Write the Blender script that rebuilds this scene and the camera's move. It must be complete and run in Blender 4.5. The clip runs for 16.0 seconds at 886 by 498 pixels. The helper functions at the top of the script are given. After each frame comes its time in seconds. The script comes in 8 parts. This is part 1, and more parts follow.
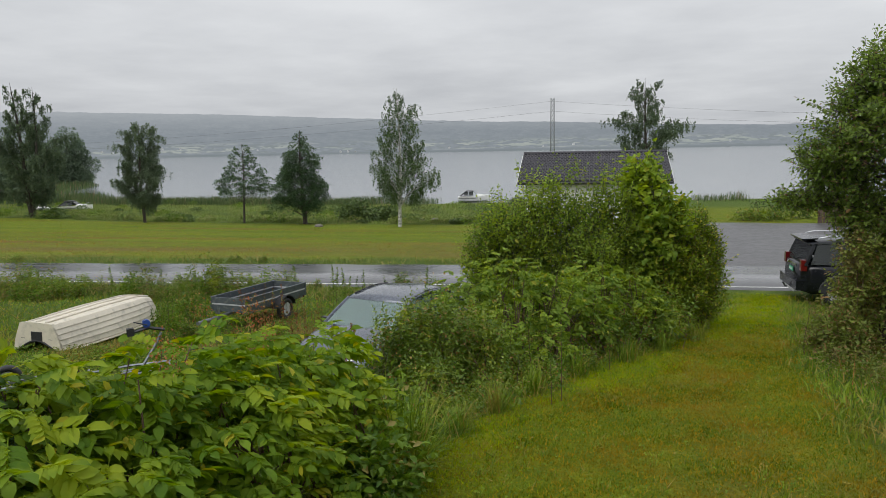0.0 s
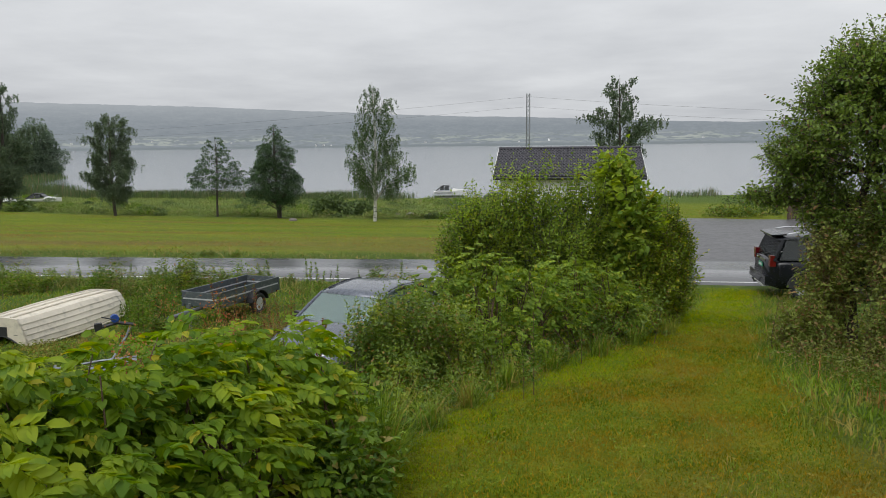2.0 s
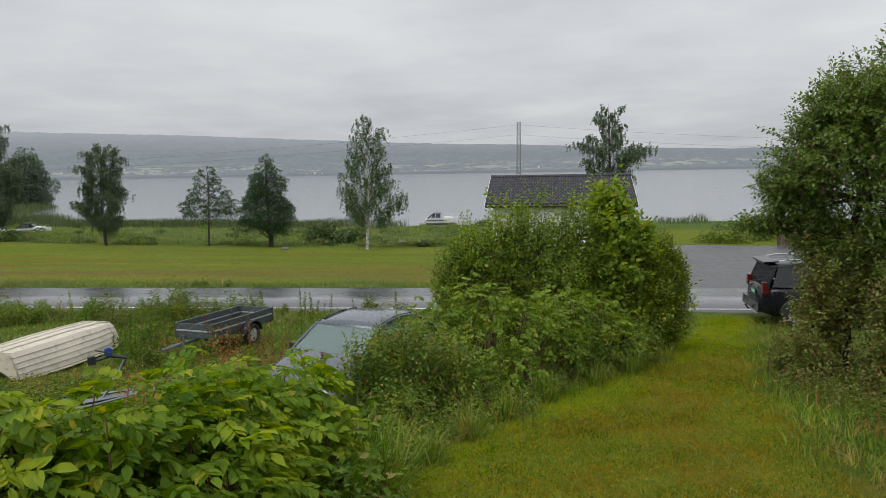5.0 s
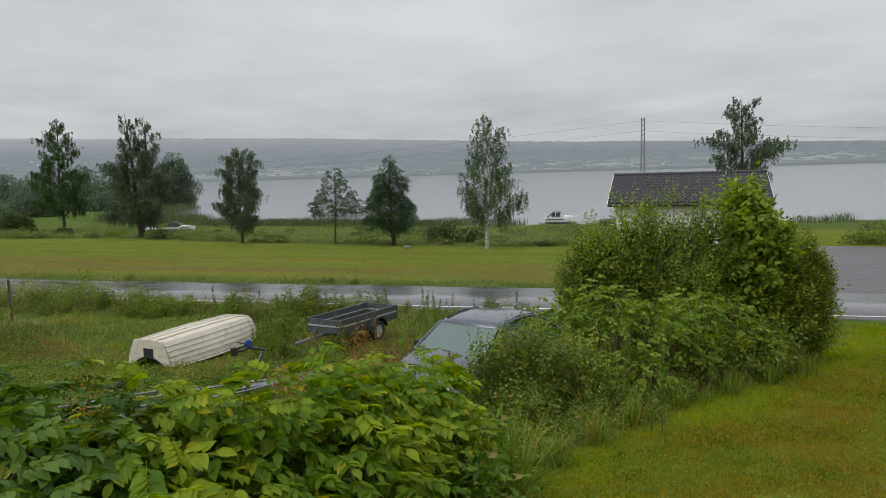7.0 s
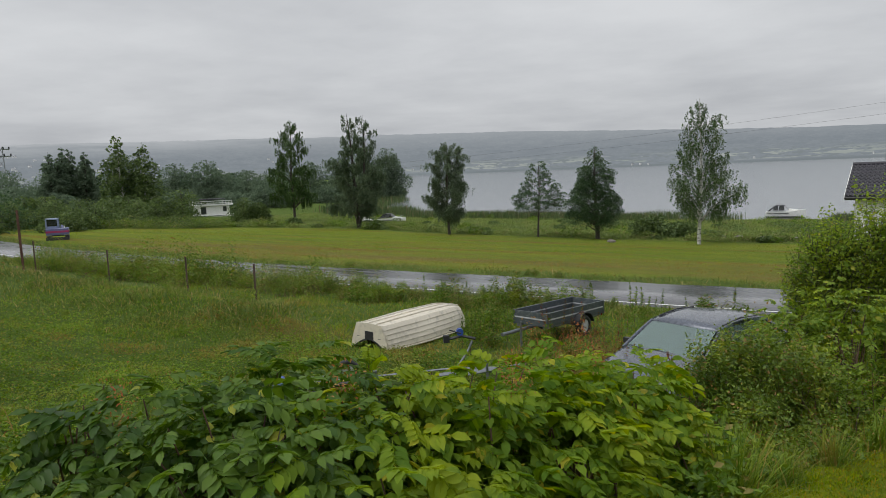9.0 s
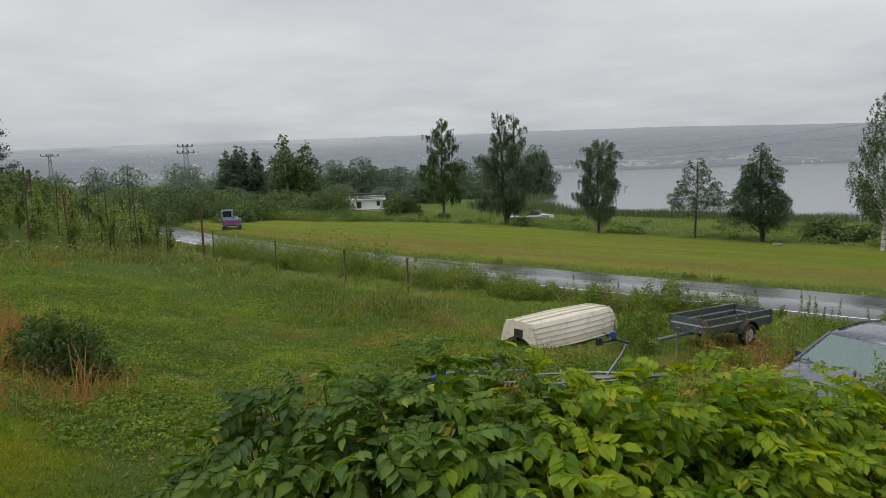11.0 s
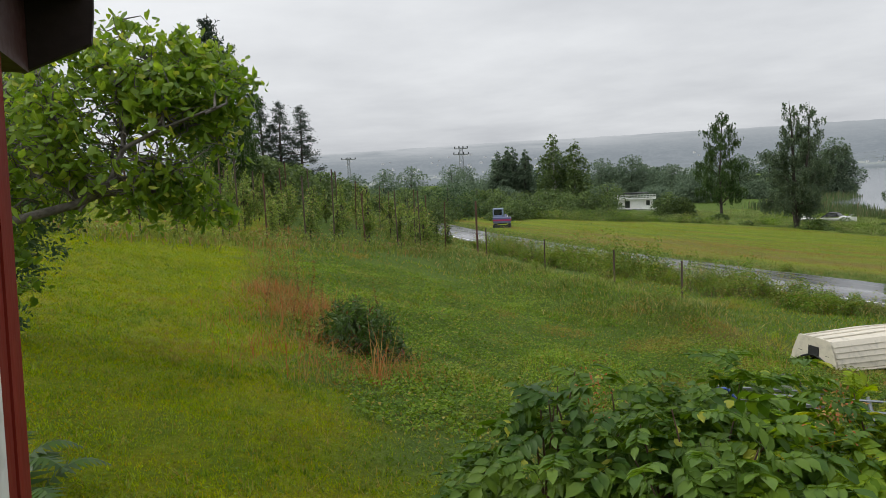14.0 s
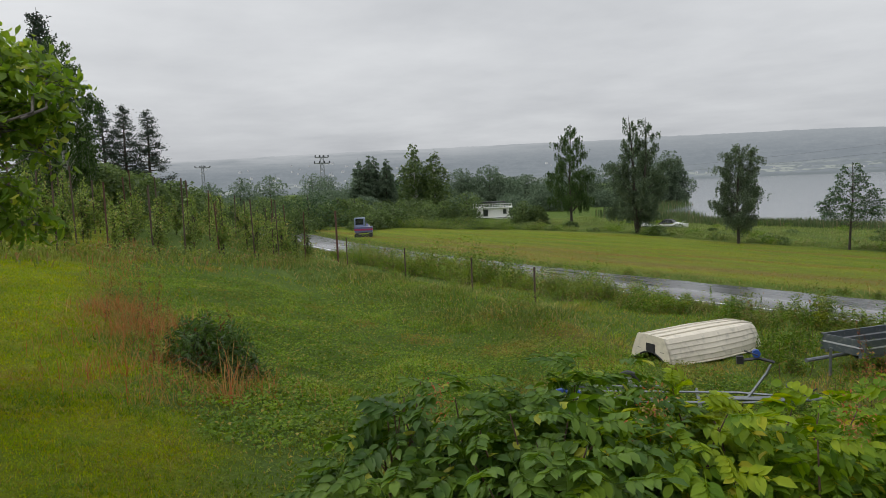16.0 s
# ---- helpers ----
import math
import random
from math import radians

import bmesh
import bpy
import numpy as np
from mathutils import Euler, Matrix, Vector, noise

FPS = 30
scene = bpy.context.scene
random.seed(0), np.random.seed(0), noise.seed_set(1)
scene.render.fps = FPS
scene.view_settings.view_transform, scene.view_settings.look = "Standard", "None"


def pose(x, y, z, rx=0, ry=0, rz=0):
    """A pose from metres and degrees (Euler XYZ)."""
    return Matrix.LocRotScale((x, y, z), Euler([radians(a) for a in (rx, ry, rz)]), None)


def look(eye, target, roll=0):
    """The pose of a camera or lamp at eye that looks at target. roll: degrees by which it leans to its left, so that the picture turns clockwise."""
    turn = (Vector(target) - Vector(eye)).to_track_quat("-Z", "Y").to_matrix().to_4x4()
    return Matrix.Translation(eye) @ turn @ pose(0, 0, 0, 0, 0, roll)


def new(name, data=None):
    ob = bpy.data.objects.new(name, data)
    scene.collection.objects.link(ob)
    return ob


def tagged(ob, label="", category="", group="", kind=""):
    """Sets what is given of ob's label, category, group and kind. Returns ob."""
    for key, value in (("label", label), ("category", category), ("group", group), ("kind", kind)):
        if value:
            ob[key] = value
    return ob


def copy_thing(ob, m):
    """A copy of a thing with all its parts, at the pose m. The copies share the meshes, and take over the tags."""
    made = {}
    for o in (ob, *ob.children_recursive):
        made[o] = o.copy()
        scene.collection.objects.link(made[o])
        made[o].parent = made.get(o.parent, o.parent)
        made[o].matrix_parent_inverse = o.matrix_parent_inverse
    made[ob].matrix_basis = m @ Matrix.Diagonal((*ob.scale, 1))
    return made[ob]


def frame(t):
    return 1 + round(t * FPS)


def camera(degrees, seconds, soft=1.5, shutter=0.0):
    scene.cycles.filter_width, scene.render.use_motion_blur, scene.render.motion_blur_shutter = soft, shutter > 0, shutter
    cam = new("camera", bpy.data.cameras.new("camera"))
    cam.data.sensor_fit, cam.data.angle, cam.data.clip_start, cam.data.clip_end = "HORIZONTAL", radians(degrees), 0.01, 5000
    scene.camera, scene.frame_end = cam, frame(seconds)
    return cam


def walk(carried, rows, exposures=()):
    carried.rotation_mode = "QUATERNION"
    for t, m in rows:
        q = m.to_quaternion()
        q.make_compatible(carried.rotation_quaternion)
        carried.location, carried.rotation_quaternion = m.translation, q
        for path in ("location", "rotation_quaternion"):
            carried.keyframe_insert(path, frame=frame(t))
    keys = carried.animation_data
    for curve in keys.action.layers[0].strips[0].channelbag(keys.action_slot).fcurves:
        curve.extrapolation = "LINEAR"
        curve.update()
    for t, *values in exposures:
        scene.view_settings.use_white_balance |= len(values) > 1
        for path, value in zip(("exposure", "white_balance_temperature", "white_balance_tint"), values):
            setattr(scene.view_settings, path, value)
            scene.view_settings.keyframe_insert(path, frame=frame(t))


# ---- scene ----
cam = camera(64.96, 16.0, soft=0.6)
ROWS = [
    (0, 0.005, -0.016, 4.47, 81.821, 1.076, 12.711),
    (0.5, 0.002, -0.015, 4.472, 81.723, 1.026, 12.895),
    (1, 0.007, -0.003, 4.47, 81.634, 0.719, 12.725),
    (1.5, 0.023, -0.001, 4.471, 81.537, 0.695, 12.268),
    (2, 0.037, 0.014, 4.465, 81.354, 0.616, 10.774),
    (2.5, 0.039, 0.017, 4.498, 81.303, 0.576, 9.572),
    (3, 0.038, 0.017, 4.507, 81.291, 0.57, 8.709),
    (3.2, 0.026, 0.016, 4.505, 81.408, 0.56, 8.322),
    (5.3, -0.058, -0.019, 4.544, 83.721, 1.123, 10.986),
    (5.5, -0.066, -0.022, 4.554, 83.581, 1.143, 13.016),
    (6, -0.088, -0.036, 4.56, 83.684, 1.692, 16.992),
    (6.5, -0.111, -0.056, 4.559, 83.671, 1.682, 18.486),
    (7, -0.126, -0.078, 4.563, 83.681, 1.581, 19.694),
    (7.5, -0.143, -0.1, 4.566, 83.701, 1.581, 21.293),
    (8, -0.174, -0.125, 4.575, 83.708, 1.625, 23.077),
    (8.5, -0.213, -0.159, 4.589, 83.699, 1.91, 28.157),
    (9, -0.248, -0.207, 4.603, 83.613, 2.291, 36.12),
    (9.2, -0.26, -0.216, 4.602, 83.516, 2.433, 38.731),
    (11.3, -0.377, -0.311, 4.645, 83.689, 2.137, 50.459),
    (11.5, -0.384, -0.315, 4.648, 83.607, 2.343, 52.521),
    (12, -0.4, -0.336, 4.661, 83.855, 2.764, 57.545),
    (12.5, -0.433, -0.361, 4.66, 83.898, 2.376, 59.93),
    (13, -0.447, -0.392, 4.664, 83.982, 2.16, 63.039),
    (13.5, -0.446, -0.429, 4.669, 84.318, 2.506, 68.259),
    (14, -0.458, -0.433, 4.658, 84.541, 2.43, 69.792),
    (14.5, -0.451, -0.437, 4.662, 84.707, 2.561, 70.507),
    (15, -0.448, -0.437, 4.658, 84.809, 2.496, 70.76),
    (15.5, -0.429, -0.375, 4.666, 84.886, 2.268, 66.471),
    (16, -0.414, -0.318, 4.672, 84.818, 2.37, 58.523),
]
EXPOSURES = [(0.0, 0.03), (1.0, 0.07), (3.0, 0.07), (5.5, -0.06), (7.0, -0.10), (8.0, -0.10), (8.5, -0.03), (9.0, -0.13), (11.5, -0.04), (12.5, 0.0), (14.5, 0.17), (15.0, 0.16), (15.5, 0.08), (16.0, -0.04)]
walk(cam, [(t, pose(*row)) for t, *row in ROWS], EXPOSURES)

# ---- world and light: an even overcast, rain in the air ----
world = bpy.data.worlds.new("overcast_sky")
scene.world = world
world.use_nodes = True
wn, wl = world.node_tree.nodes, world.node_tree.links
wn.clear()
SUN_EL, SUN_AZ = 52.0, 205.0
sky = wn.new("ShaderNodeTexSky")
sky.sky_type, sky.sun_disc = "NISHITA", False
sky.sun_elevation, sky.sun_rotation = radians(SUN_EL), radians(SUN_AZ)
sky.dust_density, sky.air_density = 6.0, 1.0
grey = wn.new("ShaderNodeHueSaturation")
grey.inputs["Saturation"].default_value = 0.06
wl.new(sky.outputs["Color"], grey.inputs["Color"])
co = wn.new("ShaderNodeTexCoord")
sep = wn.new("ShaderNodeSeparateXYZ")
wl.new(co.outputs["Generated"], sep.inputs[0])
# cloud deck: stretched noise, seen along a flat ceiling
zc = wn.new("ShaderNodeMath"); zc.operation = "ADD"; zc.inputs[1].default_value = 0.10
wl.new(sep.outputs["Z"], zc.inputs[0])
zm = wn.new("ShaderNodeMath"); zm.operation = "MAXIMUM"; zm.inputs[1].default_value = 0.05
wl.new(zc.outputs[0], zm.inputs[0])
dv = wn.new("ShaderNodeVectorMath"); dv.operation = "DIVIDE"
wl.new(co.outputs["Generated"], dv.inputs[0]); wl.new(zm.outputs[0], dv.inputs[1])
cn = wn.new("ShaderNodeTexNoise")
cn.inputs["Scale"].default_value, cn.inputs["Detail"].default_value, cn.inputs["Roughness"].default_value = 0.9, 6.0, 0.55
wl.new(dv.outputs[0], cn.inputs["Vector"])
cr = wn.new("ShaderNodeValToRGB")
cr.color_ramp.elements[0].position, cr.color_ramp.elements[0].color = 0.30, (0.50, 0.52, 0.552, 1)
cr.color_ramp.elements[1].position, cr.color_ramp.elements[1].color = 0.70, (0.672, 0.692, 0.718, 1)
wl.new(cn.outputs["Fac"], cr.inputs["Fac"])
# an overcast sky is brighter overhead than at the horizon
zr = wn.new("ShaderNodeMapRange")
zr.inputs["From Min"].default_value, zr.inputs["From Max"].default_value = 0.28, 0.95
zr.inputs["To Min"].default_value, zr.inputs["To Max"].default_value = 1.0, 1.9
wl.new(sep.outputs["Z"], zr.inputs["Value"])
mul = wn.new("ShaderNodeVectorMath"); mul.operation = "SCALE"
wl.new(cr.outputs["Color"], mul.inputs[0]); wl.new(zr.outputs[0], mul.inputs["Scale"])
bg_sky, bg_cloud, bg_sum, wout = wn.new("ShaderNodeBackground"), wn.new("ShaderNodeBackground"), wn.new("ShaderNodeAddShader"), wn.new("ShaderNodeOutputWorld")
bg_sky.inputs["Strength"].default_value, bg_cloud.inputs["Strength"].default_value = 0.05, 0.85
wl.new(grey.outputs["Color"], bg_sky.inputs["Color"]); wl.new(mul.outputs[0], bg_cloud.inputs["Color"])
wl.new(bg_sky.outputs[0], bg_sum.inputs[0]); wl.new(bg_cloud.outputs[0], bg_sum.inputs[1])
wl.new(bg_sum.outputs[0], wout.inputs["Surface"])
sun = new("sun", bpy.data.lights.new("sun", "SUN"))
sun.data.energy, sun.data.angle, sun.data.color = 0.7, radians(35), (1.0, 0.97, 0.92)
_a, _e = radians(SUN_AZ), radians(SUN_EL)
sun.matrix_world = look((0, 0, 60), (-math.sin(_a) * math.cos(_e) * 10, -math.cos(_a) * math.cos(_e) * 10, 60 - math.sin(_e) * 10))

# ---- small helpers ----
rng = np.random.default_rng(7)


def sstep(a, b, v):
    t = np.clip((v - a) / (b - a), 0.0, 1.0)
    return t * t * (3 - 2 * t)


def nz(p, s=1.0, seed=0.0):
    return noise.noise(Vector((p[0] * s + seed, p[1] * s - seed, (p[2] if len(p) > 2 else 0.0) * s + 0.37 * seed)))


def mesh_arrays(name, verts, faces, material=None, smooth=False):
    """A mesh object from arrays: verts (n, 3), faces (m, 3) or (m, 4), or a list of such face arrays."""
    fs = faces if isinstance(faces, list) else [faces]
    fs = [np.asarray(f, np.int32) for f in fs if len(f)]
    me = bpy.data.meshes.new(name)
    verts = np.asarray(verts, np.float32)
    loops = np.concatenate([f.ravel() for f in fs])
    totals = np.concatenate([np.full(len(f), f.shape[1], np.int32) for f in fs])
    starts = np.concatenate([[0], np.cumsum(totals)[:-1]]).astype(np.int32)
    me.vertices.add(len(verts)); me.vertices.foreach_set("co", verts.ravel())
    me.loops.add(len(loops)); me.loops.foreach_set("vertex_index", loops)
    me.polygons.add(len(totals)); me.polygons.foreach_set("loop_start", starts)
    if smooth:
        me.polygons.foreach_set("use_smooth", np.ones(len(totals), bool))
    me.update(calc_edges=True)
    if material:
        me.materials.append(material)
    return me


def empty(name, at=(0, 0, 0), rz=0.0, rx=0.0, ry=0.0):
    ob = new(name)
    ob.matrix_world = pose(*at, rx, ry, rz)
    ob.empty_display_size = 0.1
    return ob


def part_mesh(name, me, parent, label=""):
    ob = new(name, me)
    if parent is not None:
        ob.parent = parent
    if label:
        ob["label"] = label
    return ob


def part(name, bm, material, parent=None, label="", smooth=False, bevel=0.0):
    """Links a bmesh as one mesh object under a thing or a part."""
    if bevel > 0:
        bmesh.ops.bevel(bm, geom=[e for e in bm.edges if e.is_manifold and e.calc_face_angle(0) > 0.5], offset=bevel, segments=2, affect="EDGES", clamp_overlap=True)
    me = bpy.data.meshes.new(name)
    bmesh.ops.recalc_face_normals(bm, faces=bm.faces)
    bm.to_mesh(me)
    bm.free()
    if smooth:
        for p in me.polygons:
            p.use_smooth = True
    me.materials.append(material)
    return part_mesh(name, me, parent, label)


def box(bm, x0, x1, y0, y1, z0, z1, m=None):
    vs = [bm.verts.new(Vector(c) if m is None else m @ Vector(c)) for c in ((x0, y0, z0), (x1, y0, z0), (x1, y1, z0), (x0, y1, z0), (x0, y0, z1), (x1, y0, z1), (x1, y1, z1), (x0, y1, z1))]
    for f in ((3, 2, 1, 0), (4, 5, 6, 7), (0, 1, 5, 4), (1, 2, 6, 5), (2, 3, 7, 6), (3, 0, 4, 7)):
        bm.faces.new([vs[i] for i in f])
    return vs


def boxm(*a, m=None):
    bm = bmesh.new()
    box(bm, *a, m=m)
    return bm


def tube_arrays(points, radii, sides=6):
    """Vertices and quads of a tube along points."""
    pts = np.asarray(points, float)
    n = len(pts)
    tan = np.gradient(pts, axis=0)
    tan /= np.linalg.norm(tan, axis=1)[:, None] + 1e-9
    ref = np.where(np.abs(tan[:, 2:3]) > 0.9, np.array([[1.0, 0, 0]]), np.array([[0, 0, 1.0]]))
    u = np.cross(tan, ref); u /= np.linalg.norm(u, axis=1)[:, None] + 1e-9
    v = np.cross(tan, u)
    a = np.linspace(0, 2 * np.pi, sides, endpoint=False)
    r = np.asarray(radii, float).reshape(-1, 1, 1) * np.ones((n, 1, 1))
    vs = pts[:, None, :] + r * (np.cos(a)[None, :, None] * u[:, None, :] + np.sin(a)[None, :, None] * v[:, None, :])
    i = np.arange(n - 1)[:, None] * sides
    j = np.arange(sides)[None, :]
    k = (j + 1) % sides
    q = np.stack([i + j, i + k, i + sides + k, i + sides + j], -1).reshape(-1, 4)
    return vs.reshape(-1, 3), q


def tube_bm(bm, points, radius, sides=8, caps=True):
    vs, q = tube_arrays(points, np.full(len(points), radius) if np.isscalar(radius) else radius, sides)
    bv = [bm.verts.new(v) for v in vs]
    for f in q:
        bm.faces.new([bv[i] for i in f])
    if caps:
        bm.faces.new([bv[i] for i in range(sides - 1, -1, -1)])
        bm.faces.new([bv[len(vs) - sides + i] for i in range(sides)])
    return bm


def tubem(points, radius, sides=8):
    return tube_bm(bmesh.new(), points, radius, sides)


class Soup:
    """Gathers tubes and quads into one pair of arrays."""

    def __init__(self):
        self.v, self.q, self.n = [], [], 0

    def add(self, v, q):
        self.v.append(v); self.q.append(np.asarray(q) + self.n); self.n += len(v)

    def tube(self, pts, radii, sides=5):
        self.add(*tube_arrays(pts, radii, sides))

    def mesh(self, name, material, smooth=True):
        return mesh_arrays(name, np.concatenate(self.v), np.concatenate(self.q), material, smooth)


def leaf_arrays(centers, sizes, up=0.4, droop=0.0, aspect=0.55, fold=0.18, r=None, outward=None):
    """One pointed, folded leaf of four triangles at every centre, turned at random."""
    r = r or rng
    n = len(centers)
    d = r.normal(size=(n, 3))
    if outward is not None:
        d += outward * 1.2
    d[:, 2] = d[:, 2] * (1 - up) - droop
    d /= np.linalg.norm(d, axis=1)[:, None] + 1e-9
    w = np.cross(d, r.normal(size=(n, 3)) * (1 - up) + np.array([0, 0, 1.0]) * (0.4 + up * 2))
    w /= np.linalg.norm(w, axis=1)[:, None] + 1e-9
    nn = np.cross(w, d)
    s = np.asarray(sizes, float).reshape(-1, 1) * np.ones((n, 1))
    c = np.asarray(centers)
    base, tip = c - d * s * 0.5, c + d * s * 0.5 - nn * s * 0.12
    mid = c - d * s * 0.02 - nn * s * 0.02
    l = mid + w * s * aspect * 0.5 + nn * s * fold
    rr = mid - w * s * aspect * 0.5 + nn * s * fold
    vs = np.stack([base, l, tip, rr], 1).reshape(-1, 3)
    k = np.arange(n)[:, None] * 4
    f = np.concatenate([k + np.array([0, 2, 1]), k + np.array([0, 3, 2])])
    return vs, f


# ---- materials ----
def material(name):
    m = bpy.data.materials.new(name)
    m.use_nodes = True
    nt = m.node_tree
    return m, nt.nodes, nt.links, nt.nodes["Principled BSDF"]


def mixcol(n, l, fac, a, b, mode="MIX"):
    x = n.new("ShaderNodeMix")
    x.data_type, x.blend_type = "RGBA", mode
    for sock, val in (("Factor", fac), ("A", a), ("B", b)):
        s = x.inputs[0] if sock == "Factor" else x.inputs[6 if sock == "A" else 7]
        if hasattr(val, "is_linked"):
            l.new(val, s)
        else:
            s.default_value = val if sock == "Factor" else (*val, 1)
    return x.outputs[2]


def noise_fac(n, l, scale, lo=0.35, hi=0.65, detail=4.0, coord="Object", stretch=None, rough=0.55):
    tc = n.new("ShaderNodeTexCoord")
    t = n.new("ShaderNodeTexNoise")
    t.inputs["Scale"].default_value, t.inputs["Detail"].default_value, t.inputs["Roughness"].default_value = scale, detail, rough
    src = n.new("ShaderNodeNewGeometry").outputs["Position"] if coord == "World" else tc.outputs[coord]
    if stretch:
        mp = n.new("ShaderNodeMapping")
        mp.inputs["Scale"].default_value = stretch
        l.new(src, mp.inputs["Vector"]); src = mp.outputs[0]
    l.new(src, t.inputs["Vector"])
    mr = n.new("ShaderNodeMapRange")
    mr.inputs["From Min"].default_value, mr.inputs["From Max"].default_value = lo, hi
    l.new(t.outputs["Fac"], mr.inputs["Value"])
    return mr.outputs[0]


def bump(n, l, p, height, strength=0.3, dist=0.02):
    b = n.new("ShaderNodeBump")
    b.inputs["Strength"].default_value, b.inputs["Distance"].default_value = strength, dist
    l.new(height, b.inputs["Height"]); l.new(b.outputs[0], p.inputs["Normal"])


def plain(name, col, rough=0.5, metal=0.0, vary=0.12, scale=9.0, bumps=0.0, spec=0.5, coat=0.0, dirt=None, stretch=None):
    """A surface with a worn, uneven colour at two scales."""
    m, n, l, p = material(name)
    f1, f2 = noise_fac(n, l, scale, 0.3, 0.7, stretch=stretch), noise_fac(n, l, scale * 7, 0.3, 0.7, stretch=stretch)
    c = mixcol(n, l, f1, [v * (1 - vary) for v in col], [min(1, v * (1 + vary)) for v in col])
    c = mixcol(n, l, f2, c, mixcol(n, l, 0.12, c, dirt or [v * 0.6 for v in col]))
    if dirt:
        c = mixcol(n, l, noise_fac(n, l, scale * 2.3, 0.52, 0.75, 6.0), c, dirt)
    l.new(c, p.inputs["Base Color"])
    rr = n.new("ShaderNodeMapRange")
    rr.inputs["To Min"].default_value, rr.inputs["To Max"].default_value = max(0.03, rough - 0.08), min(1, rough + 0.08)
    l.new(f2, rr.inputs["Value"]); l.new(rr.outputs[0], p.inputs["Roughness"])
    p.inputs["Metallic"].default_value, p.inputs["Specular IOR Level"].default_value, p.inputs["Coat Weight"].default_value = metal, spec, coat
    p.inputs["Coat Roughness"].default_value = 0.08
    if bumps:
        bump(n, l, p, f2, bumps, 0.01)
    return m


def leafy(name, a, b, c=None, c_part=0.0, gloss=0.45, through_light=0.35, spec=0.25, patch=None, dim=0.78, patch_at=(1.7, 0.54, 0.66)):
    """Leaves: each one its own shade between a and b, some of colour c; light shines through them."""
    m, n, l, p = material(name)
    g = n.new("ShaderNodeNewGeometry")
    col = mixcol(n, l, g.outputs["Random Per Island"], a, b)
    big = noise_fac(n, l, 0.55, 0.35, 0.65, 2.0, "World")
    dark = n.new("ShaderNodeHueSaturation")
    dark.inputs["Hue"].default_value, dark.inputs["Value"].default_value, dark.inputs["Saturation"].default_value = 0.512, dim, 1.02
    l.new(col, dark.inputs["Color"])
    col = mixcol(n, l, big, col, dark.outputs[0])
    if c:
        wv = n.new("ShaderNodeTexWhiteNoise"); wv.noise_dimensions = "1D"
        l.new(g.outputs["Random Per Island"], wv.inputs["W"])
        lt = n.new("ShaderNodeMath"); lt.operation = "LESS_THAN"; lt.inputs[1].default_value = c_part
        l.new(wv.outputs["Value"], lt.inputs[0])
        col = mixcol(n, l, lt.outputs[0], col, c)
    if patch:
        col = mixcol(n, l, noise_fac(n, l, *patch_at, 5.0, "World", rough=0.65), col, patch)
    l.new(col, p.inputs["Base Color"])
    p.inputs["Roughness"].default_value, p.inputs["Specular IOR Level"].default_value = gloss, spec
    t = n.new("ShaderNodeBsdfTranslucent")
    bright = n.new("ShaderNodeHueSaturation")
    bright.inputs["Hue"].default_value, bright.inputs["Value"].default_value, bright.inputs["Saturation"].default_value = 0.49, 1.5, 1.1
    l.new(col, bright.inputs["Color"]); l.new(bright.outputs[0], t.inputs["Color"])
    mx = n.new("ShaderNodeMixShader"); mx.inputs[0].default_value = through_light
    l.new(p.outputs[0], mx.inputs[1]); l.new(t.outputs[0], mx.inputs[2])
    l.new(mx.outputs[0], n["Material Output"].inputs["Surface"])
    return m


LEAF_ELDER = leafy("compound_leaf", (0.095, 0.185, 0.015), (0.235, 0.34, 0.025), (0.38, 0.36, 0.03), 0.04, gloss=0.5, spec=0.15, through_light=0.42, patch=(0.30, 0.37, 0.022), dim=0.62, patch_at=(1.3, 0.5, 0.64))
LEAF_ELDER_DARK = leafy("dark_compound_leaf", (0.050, 0.115, 0.014), (0.125, 0.21, 0.024), (0.28, 0.30, 0.03), 0.02, gloss=0.45, spec=0.25, through_light=0.35, dim=0.62, patch=(0.17, 0.26, 0.025), patch_at=(1.3, 0.55, 0.75))
LEAF_BUSH = leafy("bush_leaf", (0.125, 0.21, 0.030), (0.32, 0.42, 0.06), (0.34, 0.35, 0.05), 0.05, gloss=0.45, spec=0.2, through_light=0.48, patch=(0.30, 0.38, 0.03), dim=0.7)
LEAF_DARK = leafy("dark_shrub_leaf", (0.035, 0.075, 0.016), (0.085, 0.15, 0.028), (0.14, 0.06, 0.03), 0.03, gloss=0.38, spec=0.4)
LEAF_RASP = leafy("raspberry_leaf", (0.095, 0.165, 0.024), (0.22, 0.30, 0.04), (0.30, 0.19, 0.06), 0.08, gloss=0.38, spec=0.35, dim=0.65, patch=(0.27, 0.32, 0.03))
LEAF_ROSE = leafy("wild_rose_leaf", (0.13, 0.18, 0.035), (0.27, 0.31, 0.065), (0.30, 0.19, 0.08), 0.12, dim=0.7, patch=(0.20, 0.17, 0.06))
LEAF_YELLOWISH = leafy("yellow_green_leaf", (0.14, 0.22, 0.02), (0.32, 0.40, 0.04), (0.42, 0.40, 0.05), 0.08, gloss=0.42, spec=0.24, dim=0.6)
LEAF_BIRCH = leafy("birch_leaf", (0.045, 0.085, 0.028), (0.10, 0.155, 0.048), gloss=0.6, spec=0.08, through_light=0.34)
LEAF_BIRCH_DARK = leafy("dark_birch_leaf", (0.075, 0.115, 0.068), (0.155, 0.20, 0.108), gloss=0.5, through_light=0.4)
